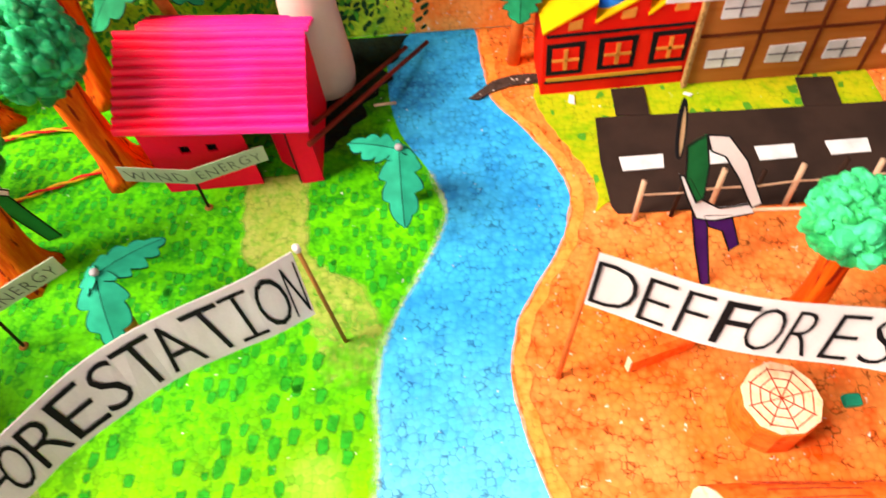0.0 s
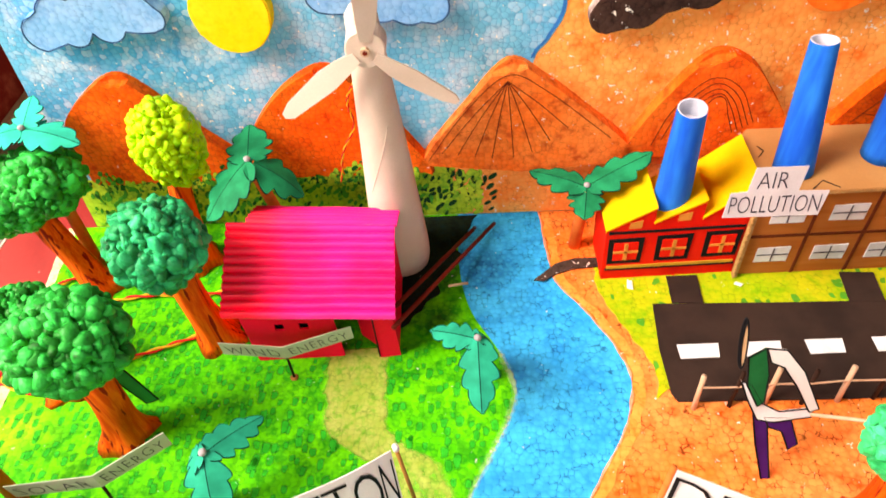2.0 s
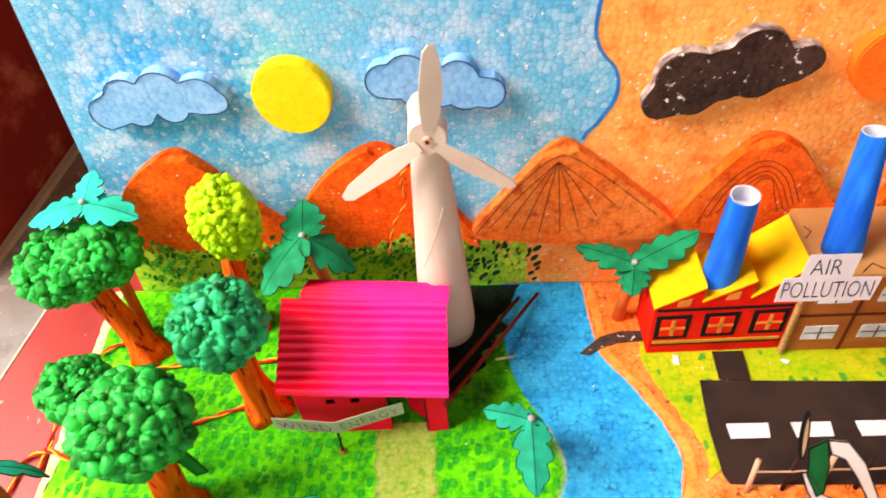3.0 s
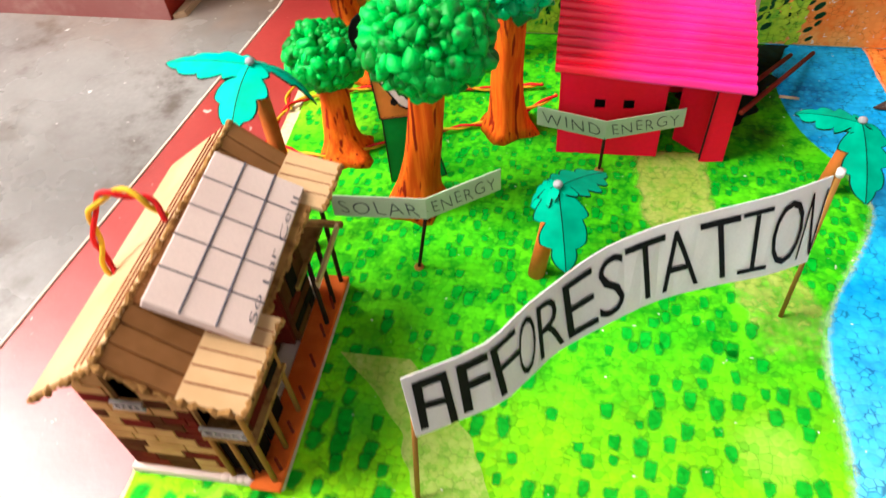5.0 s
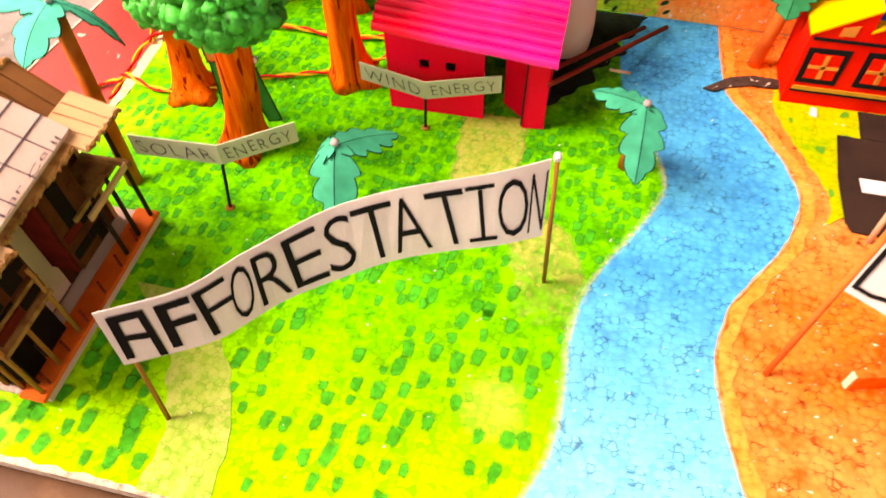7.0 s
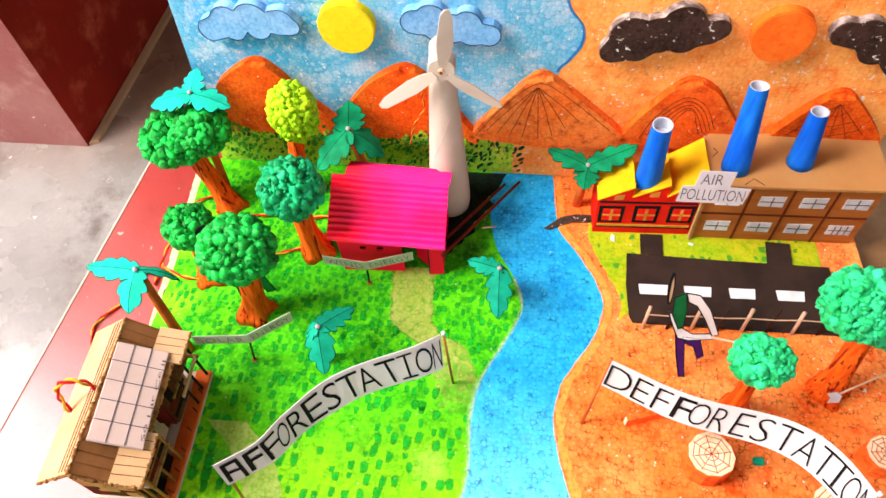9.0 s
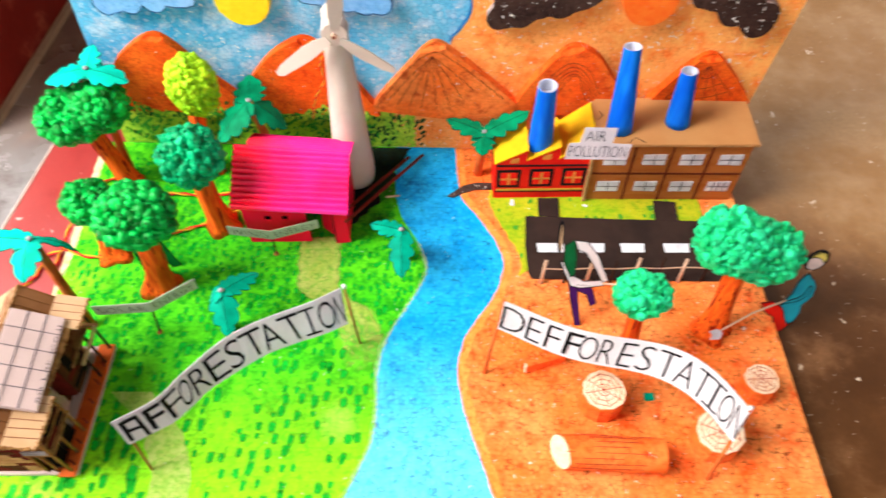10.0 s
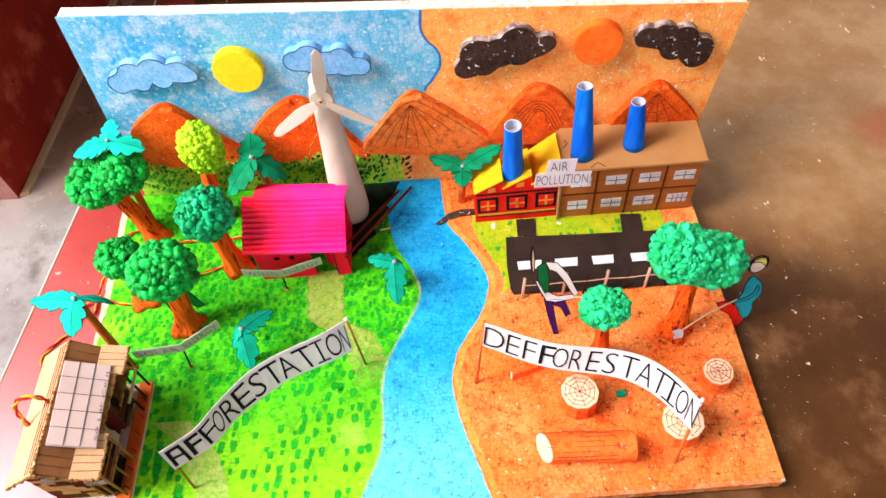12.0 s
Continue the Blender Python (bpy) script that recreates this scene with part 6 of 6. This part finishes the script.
F1 = lambda pts: lean(pts, 0.0, 1.17)
cutout("paper_cutout", "bent paper cut-out in white, green and purple holding a rod", (0.148, 0.162, 0.0), (1, 0.0, 0.0), (-0.25, 0.37, 0.90), [
    (PURPLE, F1([(-11, 40), (-3, 36), (3, 0), (-1.5, 0), (-7.5, 22)])),
    (PURPLE, F1([(-5, 38), (9, 37), (15, 21), (10.5, 18), (5.4, 29), (-2, 32)])),
    (WHITE, F1([(-19.5, 59), (-14, 57), (-7, 46), (2, 41), (19.5, 42), (19.5, 37), (0, 35), (-9, 37), (-15.5, 49)])),
    (BOTTLE_GREEN, F1([(-17.5, 72), (-9, 76.5), (-6, 62), (-6.5, 47), (-10, 45), (-16.5, 57)])),
    (PAPER, F1([(-9, 76.5), (1.5, 75), (12, 63), (19.5, 48), (22.5, 42), (17.5, 40.5), (9, 55), (1, 66), (-6, 69)])),
    (INK, F1(oval(-21.5, 80, 2.0, 13))),
    (CARD_PALE, F1(oval(-21.0, 79, 1.5, 11.5))),
])
bm = bmesh.new()
tube(bm, [(0.166, 0.176, 0.045), (0.178, 0.166, 0.058), (0.190, 0.156, 0.070)], 0.0010, 6)
tagged(part("thin_rod", bm, STICK_PALE, None, "", True), "thin yellowish rod held by the paper cut-out", "rod")
cutout("paper_cutout", "paper cut-out in teal and red at the board edge", (0.3265, 0.164, 0.0015), (1, 0.05, 0), (0.02, 0.10, 1), [
    (FACTORY_RED, [(-22.5, 28), (-12, 29), (-2, 20), (8, 6), (13.5, -7), (9, -17), (2, -17), (-1, -6), (-4, 5), (-15, 15)]),
    (TEAL, [(2, 63), (5.5, 66), (9, 61), (14, 55), (18, 47), (19.5, 34), (17, 27), (14.5, 23), (17, 10), (16, -2), (11, -5), (6, 4), (2, 13), (-4, 24), (0, 40), (0, 55)]),
    (TEAL, [(12, 50), (15, 47), (15, 36), (8, 29), (-3, 26), (-3, 29.5), (6, 33), (11, 38)]),
    (INK, oval(4.0, 84, 9.2, 12.0)),
    (SKIN_PAPER, oval(4.2, 82.5, 7.6, 10.2)),
    (YELLOW_PAPER, [(-3, 88), (-1, 92), (4, 94.5), (9, 92.5), (11.5, 86), (10.5, 81), (7, 86), (2, 88.5)]),
])
axe = thing("paper_axe", "small axe with white blade leaning on the trunk", "axe")
bm = bmesh.new()
tube(bm, [(0.2655, 0.1445, 0.014), (0.296, 0.157, 0.026), (0.322, 0.163, 0.036)], 0.0009, 6)
part("handle", bm, STICK_PALE, axe, "thin pale handle", True)
bm = bmesh.new()
plate(bm, [(-0.005, -0.004), (0.004, -0.005), (0.006, 0.001), (0.002, 0.005), (-0.006, 0.004), (-0.003, 0.0)], 0.0010, Matrix.Translation((0.2645, 0.1435, 0.013)) @ pose(0, 0, 0, 55, 0, 10), 0.0002)
part("blade", bm, WHITE, axe, "white card blade")
cutout("paper_cutout", "paper cut-out in green and orange standing behind a tree", (-0.245, 0.226, 0.0), (0.95, 0.25, 0), (0, 0.06, 1), [
    (DARK_GREEN, [(-9, 0), (0, -1), (3, 28), (8, 30), (16, 0), (24, 1), (15, 46), (-9, 46)]),
    (ORANGE_PAPER, [(-10, 45), (16, 45), (17, 76), (4, 82), (-12, 78)]),
    (INK, oval(-5, 70, 1.8, 2.6, 9)),
    (INK, oval(3, 66, 1.5, 3.2, 9)),
    (INK, oval(-1, 56, 1.6, 2.0, 9)),
    (INK, oval(10, 72, 1.8, 2.4, 9)),
    (INK, oval(-9, 97, 9.5, 12)),
    (WHITE, [(-12, 78), (-8, 80), (6, 58), (20, 48), (18, 44), (2, 54)]),
])


# ---- solar house ----
solar = thing("solar_house", "two-storey cardboard house with solar board on the roof", "model house")
SX0, SX1, SY0, SY1 = -0.327, -0.259, 0.028, 0.142
bm = bmesh.new()
box(bm, SX0 - 0.001, SX1, SY0 + 0.0015, SY1, 0.0005, 0.0050, 0.0004)
part("base_plate", bm, SOLAR, solar, "pale card base plate")
bm = bmesh.new()
box(bm, SX1 - 0.013, SX1 + 0.0004, SY0 - 0.0014, SY1 + 0.0004, 0.0050, 0.0074, 0.0004)
part("porch", bm, PORCH, solar, "orange painted porch strip")
bm = bmesh.new()
for k in range(4):
    ball(bm, (SX1 - 0.0245 + 0.0034 * k, SY0 + 0.0022, 0.0066), 0.0026, 2, (1, 0.9, 0.7))
part("porch_step", bm, SOLAR, solar, "pale pink crumpled paper step", True)
WX = -0.284  # right face of the inner walls
UPZ, DECK = 0.083, 0.042
RIDGE_X, RIDGE_Z, VALLEY = -0.2900, 0.1075, -0.2680
roof_z = lambda x: RIDGE_Z - (min(x, VALLEY) - RIDGE_X) * 0.82 if x > RIDGE_X else RIDGE_Z - (RIDGE_X - x) * 0.75


def wall_with_holes(x0, x1, z0, tops, holes, y, thick, name, material):
    """A wall across x with square holes; its top follows the roof."""
    xs = sorted({x0, x1, *[h[0] for h in holes], *[h[1] for h in holes], *tops})
    bm = bmesh.new()
    for a, b in zip(xs, xs[1:]):
        spans, z = [], z0
        for h in sorted((h for h in holes if h[0] <= a + 1e-6 and h[1] >= b - 1e-6), key=lambda h: h[2]):
            spans.append((z, h[2], h[2]))
            z = h[3]
        for lo, ha, hb in spans + [(z, roof_z(a) - 0.003, roof_z(b) - 0.003)]:
            plate(bm, [(a, lo), (b, lo), (b, hb), (a, ha)], thick, Matrix.Translation((0, y, 0)) @ U)
    return part(name, bm, material, solar)


HOLES = [(-0.3110, -0.2995, 0.060, 0.078)]
wall_with_holes(SX0 + 0.002, WX + 0.003, 0.005, (RIDGE_X,), HOLES, SY0 + 0.004, 0.002, "front_wall", BRICK_A)
wall_with_holes(SX0 + 0.002, WX + 0.003, 0.005, (RIDGE_X,), [], SY1 - 0.008, 0.002, "back_wall", BRICK_A)
bm = bmesh.new()
box(bm, SX0 + 0.002, SX0 + 0.004, SY0 + 0.006, SY1 - 0.008, 0.005, 0.076)
part("side_wall", bm, BRICK_B, solar)
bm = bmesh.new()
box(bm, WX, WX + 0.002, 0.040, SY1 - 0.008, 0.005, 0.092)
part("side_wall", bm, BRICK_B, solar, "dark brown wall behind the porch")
# near-black block in place of the shade inside the house
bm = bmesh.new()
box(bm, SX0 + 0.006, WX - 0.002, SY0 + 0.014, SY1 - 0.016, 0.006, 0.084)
part("inner_core", bm, DARK, solar, "near-black core standing for the shaded inside")
bm = bmesh.new()
box(bm, WX + 0.0022, WX + 0.0034, 0.062, 0.088, 0.0075, 0.060)
part("pale_wall", bm, SOLAR, solar, "pale inner wall seen past the porch")
bm = bmesh.new()
box(bm, WX + 0.0036, SX1 - 0.0135, 0.0655, 0.100, 0.0050, 0.0064, 0.0003)
part("porch_floor", bm, SOLAR, solar, "pale card porch floor")
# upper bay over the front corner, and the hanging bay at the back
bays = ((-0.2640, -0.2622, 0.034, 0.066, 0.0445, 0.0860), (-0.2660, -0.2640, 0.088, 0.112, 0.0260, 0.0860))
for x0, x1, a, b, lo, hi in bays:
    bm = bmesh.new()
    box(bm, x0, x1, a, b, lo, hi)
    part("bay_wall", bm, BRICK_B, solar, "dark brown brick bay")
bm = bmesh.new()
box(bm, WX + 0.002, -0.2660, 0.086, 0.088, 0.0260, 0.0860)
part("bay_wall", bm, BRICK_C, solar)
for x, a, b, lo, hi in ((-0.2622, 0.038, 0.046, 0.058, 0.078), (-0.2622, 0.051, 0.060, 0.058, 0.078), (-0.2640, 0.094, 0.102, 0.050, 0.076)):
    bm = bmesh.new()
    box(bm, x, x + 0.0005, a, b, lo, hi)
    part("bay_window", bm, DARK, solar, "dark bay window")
# near-black panels in place of the shade under the balcony
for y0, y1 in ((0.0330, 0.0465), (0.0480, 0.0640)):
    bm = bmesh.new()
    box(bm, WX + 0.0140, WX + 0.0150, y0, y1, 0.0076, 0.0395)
    part("doorway_shade", bm, DARK, solar, "near-black panel standing for the shaded doorway under the balcony")
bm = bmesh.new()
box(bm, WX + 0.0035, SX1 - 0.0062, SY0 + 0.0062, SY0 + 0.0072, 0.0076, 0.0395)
part("doorway_shade", bm, DARK, solar, "near-black panel standing for the shaded doorway under the balcony")
# brick courses drawn as thin card pieces
rng = random.Random(11)


def courses(a0, end, z0, z1, skip, make):
    """Staggered bricks of one wall face; make(a, b, z) gives the box of one brick."""
    for row in range(int((z1 - z0) / 0.0058)):
        z = z0 + 0.0058 * row
        a = a0 - 0.004 * (row % 2)
        tone = rng.choice((0, 1))
        while a < end - 0.002:
            b = a + rng.choice((0.010, 0.013, 0.017))
            lo, hi = max(a, a0), min(b, end)
            if hi - lo > 0.002 and not skip(lo, hi, z):
                bm = bmesh.new()
                box(bm, *make(lo, hi - 0.0008, z))
                # the porch side draws darker bricks and DARK, for its shade
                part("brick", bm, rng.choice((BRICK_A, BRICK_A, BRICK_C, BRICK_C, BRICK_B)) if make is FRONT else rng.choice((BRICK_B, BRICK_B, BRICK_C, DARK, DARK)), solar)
            a = b


FRONT = lambda a, b, z: (a, b, SY0 + 0.0032, SY0 + 0.0040, z, z + 0.0050)
courses(SX0 + 0.0025, WX + 0.003, 0.0075, 0.105, lambda a, b, z: any(a < h[1] and b > h[0] and z + 0.005 > h[2] and z < h[3] for h in HOLES) or z + 0.009 > min(roof_z(a), roof_z(b)), FRONT)
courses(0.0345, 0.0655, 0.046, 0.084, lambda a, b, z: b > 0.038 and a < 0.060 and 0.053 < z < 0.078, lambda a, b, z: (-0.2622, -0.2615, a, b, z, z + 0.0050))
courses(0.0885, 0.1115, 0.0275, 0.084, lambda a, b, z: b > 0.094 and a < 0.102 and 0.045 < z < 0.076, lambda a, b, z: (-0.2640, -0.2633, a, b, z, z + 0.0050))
# balcony, floors and posts
bm = bmesh.new()
box(bm, WX + 0.002, SX1 - 0.001, SY0 + 0.002, 0.066, DECK - 0.0016, DECK + 0.0008)
part("balcony_floor", bm, CARD_TORN, solar)
bm = bmesh.new()
box(bm, WX + 0.002, SX1 - 0.003, 0.098, SY1 - 0.004, DECK + 0.008, DECK + 0.0104)
part("balcony_floor", bm, CARD_TORN, solar)
for x, y, lo, hi in ((SX1 - 0.003, SY0 + 0.003, 0.007, 0.086), (SX1 - 0.003, 0.046, 0.007, DECK), (SX1 - 0.003, 0.064, 0.007, 0.060), (WX + 0.004, SY0 + 0.003, 0.007, DECK), (WX + 0.012, SY0 + 0.003, 0.007, DECK), (SX1 - 0.003, SY1 - 0.003, 0.007, 0.088), (SX1 - 0.003, 0.112, 0.007, 0.052), (SX1 - 0.003, 0.125, 0.007, 0.052)):
    bm = bmesh.new()
    tube(bm, [(x, y, lo), (x, y, hi)], 0.0012, 8)
    part("post", bm, STICK if y < 0.1 else STICK_DARK, solar, "thin wooden post", True)
for k in range(6):
    y = 0.036 + 0.017 * k
    bm = bmesh.new()
    tube(bm, [(SX1 - 0.002, y, 0.0072), (SX1 - 0.002, y, 0.0170)], 0.0007, 6)
    part("railing_peg", bm, STICK_RED, solar, "", True)
bm = bmesh.new()
box(bm, SX1 - 0.0035, SX1 - 0.0020, SY0 + 0.003, 0.066, DECK + 0.011, DECK + 0.0128)
part("balcony_rail", bm, CARD_TORN, solar)
bm = bmesh.new()
plate(bm, [(0.098, 0.0535), (0.132, 0.0545), (0.132, 0.0580), (0.098, 0.0572)], 0.0014, Matrix(((0, 0, 1, -0.2535), (1, 0, 0, 0), (0, 1, 0, 0), (0, 0, 0, 1))), 0.0002)
part("balcony_rail", bm, CARD_PALE, solar, "pale card rail strip")
bm = bmesh.new()
box(bm, -0.2780, -0.2508, 0.1318, 0.1345, 0.0545, 0.0575, 0.0003)
part("beam", bm, CARD_TORN, solar, "brown card cross rail")
# white ladder-like rail pieces at the window sills
for x0, x1, z in ((-0.3115, -0.2985, 0.0590), (-0.2810, -0.2630, 0.0450)):
    bm = bmesh.new()
    box(bm, x0, x1, SY0 + 0.0015, SY0 + 0.0030, z, z + 0.0010)
    box(bm, x0, x1, SY0 + 0.0015, SY0 + 0.0030, z + 0.0038, z + 0.0048)
    for k in range(5):
        x = x0 + (x1 - x0) * (k + 0.5) / 5
        box(bm, x - 0.0004, x + 0.0004, SY0 + 0.0017, SY0 + 0.0028, z + 0.001, z + 0.0038)
    part("window_rail", bm, RAIL_GREY, solar, "pale window rail")


def slope(x0, x1, y0, y1, lift, thick, name, material, label):
    bm = bmesh.new()
    plate(bm, [(x0, roof_z(x0) + lift), (x1, roof_z(x1) + lift), (x1, roof_z(x1) + lift + thick), (x0, roof_z(x0) + lift + thick)], y1 - y0, Matrix.Translation((0, y0, 0)) @ U)
    for v in bm.verts:
        v.co += noisy(v.co, 0.0006, 60)
    return part(name, bm, material, solar, label)


RY0, RY1 = 0.019, 0.138
slope(-0.327, RIDGE_X, RY0, RY1, 0.0, 0.0026, "roof_left", CARD_PALE, "pale smooth cardboard roof slope")
right = slope(RIDGE_X, VALLEY, RY0, RY1, 0.0, 0.0016, "roof_right", CARD_DARK, "brown striped cardboard roof slope")
for k in range(15):
    w = (RY1 - RY0 - 0.002) / 15
    bm = bmesh.new()
    x0, x1 = RIDGE_X + 0.001, VALLEY
    plate(bm, [(x0, roof_z(x0) + 0.0016), (x1, roof_z(x1) + 0.0016), (x1, roof_z(x1) + 0.0025), (x0, roof_z(x0) + 0.0025)], w * 0.88, Matrix.Translation((0, RY0 + 0.001 + w * k, 0)) @ U)
    part("plank", bm, PLANK, right)
porch_z = lambda x: 0.0935 - (x - VALLEY) * 0.29
for y0, y1, x1, mat, label in ((0.0185, 0.0570, -0.2475, CARD_PALE, "pale flat porch roof with ruled lines"), (0.0572, 0.1115, -0.2530, CARD_TORN, "brown cardboard strip beside the solar board"), (0.1117, 0.1395, -0.2475, CARD_PALE, "pale flat porch roof with ruled lines")):
    bm = bmesh.new()
    x0 = VALLEY - 0.001
    plate(bm, [(x0, porch_z(x0) - 0.002), (x1, porch_z(x1) - 0.002), (x1, porch_z(x1)), (x0, porch_z(x0))], y1 - y0, Matrix.Translation((0, y0, 0)) @ U)
    for v in bm.verts:
        v.co += noisy(v.co, 0.0005, 60)
    porch_roof = part("porch_roof", bm, mat, solar, label)
    k = 0
    while mat is CARD_PALE and y0 + 0.0066 * (k + 1) < y1 - 0.002:
        k += 1
        y = y0 + 0.0066 * k
        bm = bmesh.new()
        tube(bm, [(VALLEY - 0.0006, y, porch_z(VALLEY) + 0.0002), (x1 - 0.0005, y + 0.0008 * math.sin(k), porch_z(x1) + 0.0002)], 0.0003, 4)
        part("ruled_line", bm, BROWN_INK, porch_roof)
# ruled lines on the pale slope, near the ridge
for k in range(3):
    x = RIDGE_X - 0.004 - 0.0035 * k
    bm = bmesh.new()
    tube(bm, [(x, 0.021, roof_z(x) + 0.0028), (x, 0.136, roof_z(x) + 0.0028)], 0.0003, 4)
    part("ruled_line", bm, BROWN_INK, solar)
# ragged corrugated edges: ridge, eaves, gable
for pts in ([(RIDGE_X, RY0, RIDGE_Z + 0.0022), (RIDGE_X, RY1, RIDGE_Z + 0.0022)], [(-0.2473, 0.0185, 0.0868), (-0.2473, 0.0570, 0.0868)], [(-0.2528, 0.0570, 0.0882), (-0.2528, 0.1115, 0.0882)], [(-0.2473, 0.1117, 0.0868), (-0.2473, 0.1390, 0.0868)], [(-0.327, RY0 - 0.0006, roof_z(-0.327) + 0.001), (RIDGE_X, RY0 - 0.0006, RIDGE_Z + 0.001)], [(RIDGE_X, RY0 - 0.0006, RIDGE_Z + 0.001), (VALLEY, RY0 - 0.0006, roof_z(VALLEY) + 0.001)], [(VALLEY, 0.0182, 0.0925), (-0.2475, 0.0182, 0.0865)]):
    a, b = Vector(pts[0]), Vector(pts[1])
    n = int((b - a).length / 0.0016)
    bm = bmesh.new()
    tube(bm, [a.lerp(b, k / n) + Vector((0, 0, 0.0007 * math.sin(k * 2.1))) + noisy(a.lerp(b, k / n), 0.0008, 400) for k in range(n + 1)], [0.0010 + 0.0004 * math.sin(k * 2.7) + 0.0004 * math.sin(k * 0.9) for k in range(n + 1)], 6)
    part("torn_edge", bm, CARD_TORN, solar, "torn wavy cardboard edge")
# solar board with its drawn grid
PA, PB, PC = Vector((-0.2905, 0.1170, 0.1075)), Vector((-0.2580, 0.1180, 0.0895)), Vector((-0.2860, 0.0420, 0.1085))
ex, ey = (PB - PA), (PC - PA)
nz = ey.cross(ex).normalized()
nz = nz if nz.z > 0 else -nz
bm = bmesh.new()
cs = [PA, PB, PB + ey, PC]
lo = [bm.verts.new(c) for c in cs]
hi = [bm.verts.new(c + nz * 0.0042) for c in cs]
bm.faces.new(lo)
bm.faces.new(hi[::-1])
for k in range(4):
    bm.faces.new((lo[k], hi[k], hi[(k + 1) % 4], lo[(k + 1) % 4]))
bmesh.ops.bevel(bm, geom=list(bm.edges), offset=0.0005, segments=1, affect="EDGES")
sb = part("solar_board", bm, SOLAR, solar, "pale board with inked solar grid")
corner = [c + nz * 0.0043 for c in cs]
on_board = lambda u, v: (corner[0].lerp(corner[1], u)).lerp(corner[3].lerp(corner[2], u), v)
for u in (1 / 3, 2 / 3):
    bm = bmesh.new()
    tube(bm, [on_board(u, v) for v in (0.0, 0.5, 1.0)], 0.00042, 4)
    part("grid_line", bm, PENCIL, sb)
for v in (0.2, 0.4, 0.6, 0.8):
    bm = bmesh.new()
    tube(bm, [on_board(u, v) for u in (0.0, 0.5, 1.0)], 0.00035, 4)
    part("grid_line", bm, PENCIL, sb)
words_on("word", "So Lar Ce ll", 0.07, 0.90, 0.745, 0.815, lambda u, v: on_board(1.72 - v + 0.012 * math.sin(23 * u), 1.0 - u) + nz * 0.0004, PENCIL, sb, -0.004)


# ---- twisted wires ----
def twisted(pts, label, pitch=0.028, r=0.0009):
    t = thing("twisted_wire", label, "wire", "wires")
    path = smooth_path(pts, 14)
    run = [0.0]
    for a, b in zip(path, path[1:]):
        run.append(run[-1] + (b - a).length)
    for phase, mat, name in ((0, WIRE_RED, "red strand"), (math.pi, WIRE_YELLOW, "yellow strand")):
        out = []
        for i, p in enumerate(path):
            d = (path[min(i + 1, len(path) - 1)] - path[max(i - 1, 0)]).normalized()
            s = Vector((0, 0, 1)).cross(d)
            s = s.normalized() if s.length > 1e-4 else Vector((1, 0, 0))
            a = run[i] / pitch * 2 * math.pi + phase
            out.append(p + (s * math.cos(a) + d.cross(s) * math.sin(a)) * r * 1.1)
        bm = bmesh.new()
        tube(bm, out, r, 6)
        part("strand", bm, mat, t, name, True)


twisted([(-0.2925, 0.080, 0.1105), (-0.298, 0.080, 0.120), (-0.309, 0.078, 0.1235), (-0.318, 0.075, 0.114), (-0.3195, 0.071, 0.096), (-0.3180, 0.069, 0.0895)], "red and yellow twisted wire looping from the solar roof", 0.020, 0.0011)
twisted([(-0.160, 0.300, 0.012), (-0.176, 0.293, 0.006), (-0.196, 0.283, 0.003), (-0.225, 0.272, 0.003), (-0.252, 0.262, 0.003), (-0.285, 0.244, 0.003), (-0.312, 0.240, 0.003), (-0.338, 0.250, 0.002), (-0.352, 0.256, -0.010), (-0.366, 0.252, -0.014), (-0.368, 0.228, -0.014), (-0.388, 0.207, -0.014), (-0.397, 0.190, -0.014), (-0.387, 0.165, -0.014), (-0.366, 0.150, -0.014), (-0.345, 0.146, -0.014)], "red and yellow twisted wire over the grass to the floor")
twisted([(-0.170, 0.322, 0.004), (-0.21, 0.316, 0.003), (-0.25, 0.318, 0.004), (-0.29, 0.312, 0.003), (-0.325, 0.300, 0.003), (-0.341, 0.285, 0.002), (-0.351, 0.262, -0.012), (-0.352, 0.24, -0.014)], "orange twisted wire from the pink house to the board edge")
twisted([(-0.068, 0.352, 0.172), (-0.073, 0.362, 0.150), (-0.083, 0.368, 0.128), (-0.083, 0.371, 0.105), (-0.094, 0.370, 0.084), (-0.100, 0.366, 0.060)], "thin red and yellow wire hanging from the windmill", 0.012, 0.0005)
twisted([(-0.337, 0.285, 0.003), (-0.344, 0.30, 0.001), (-0.341, 0.318, 0.003), (-0.325, 0.335, 0.003), (-0.305, 0.345, 0.003)], "red and yellow twisted wire curling at the board edge")
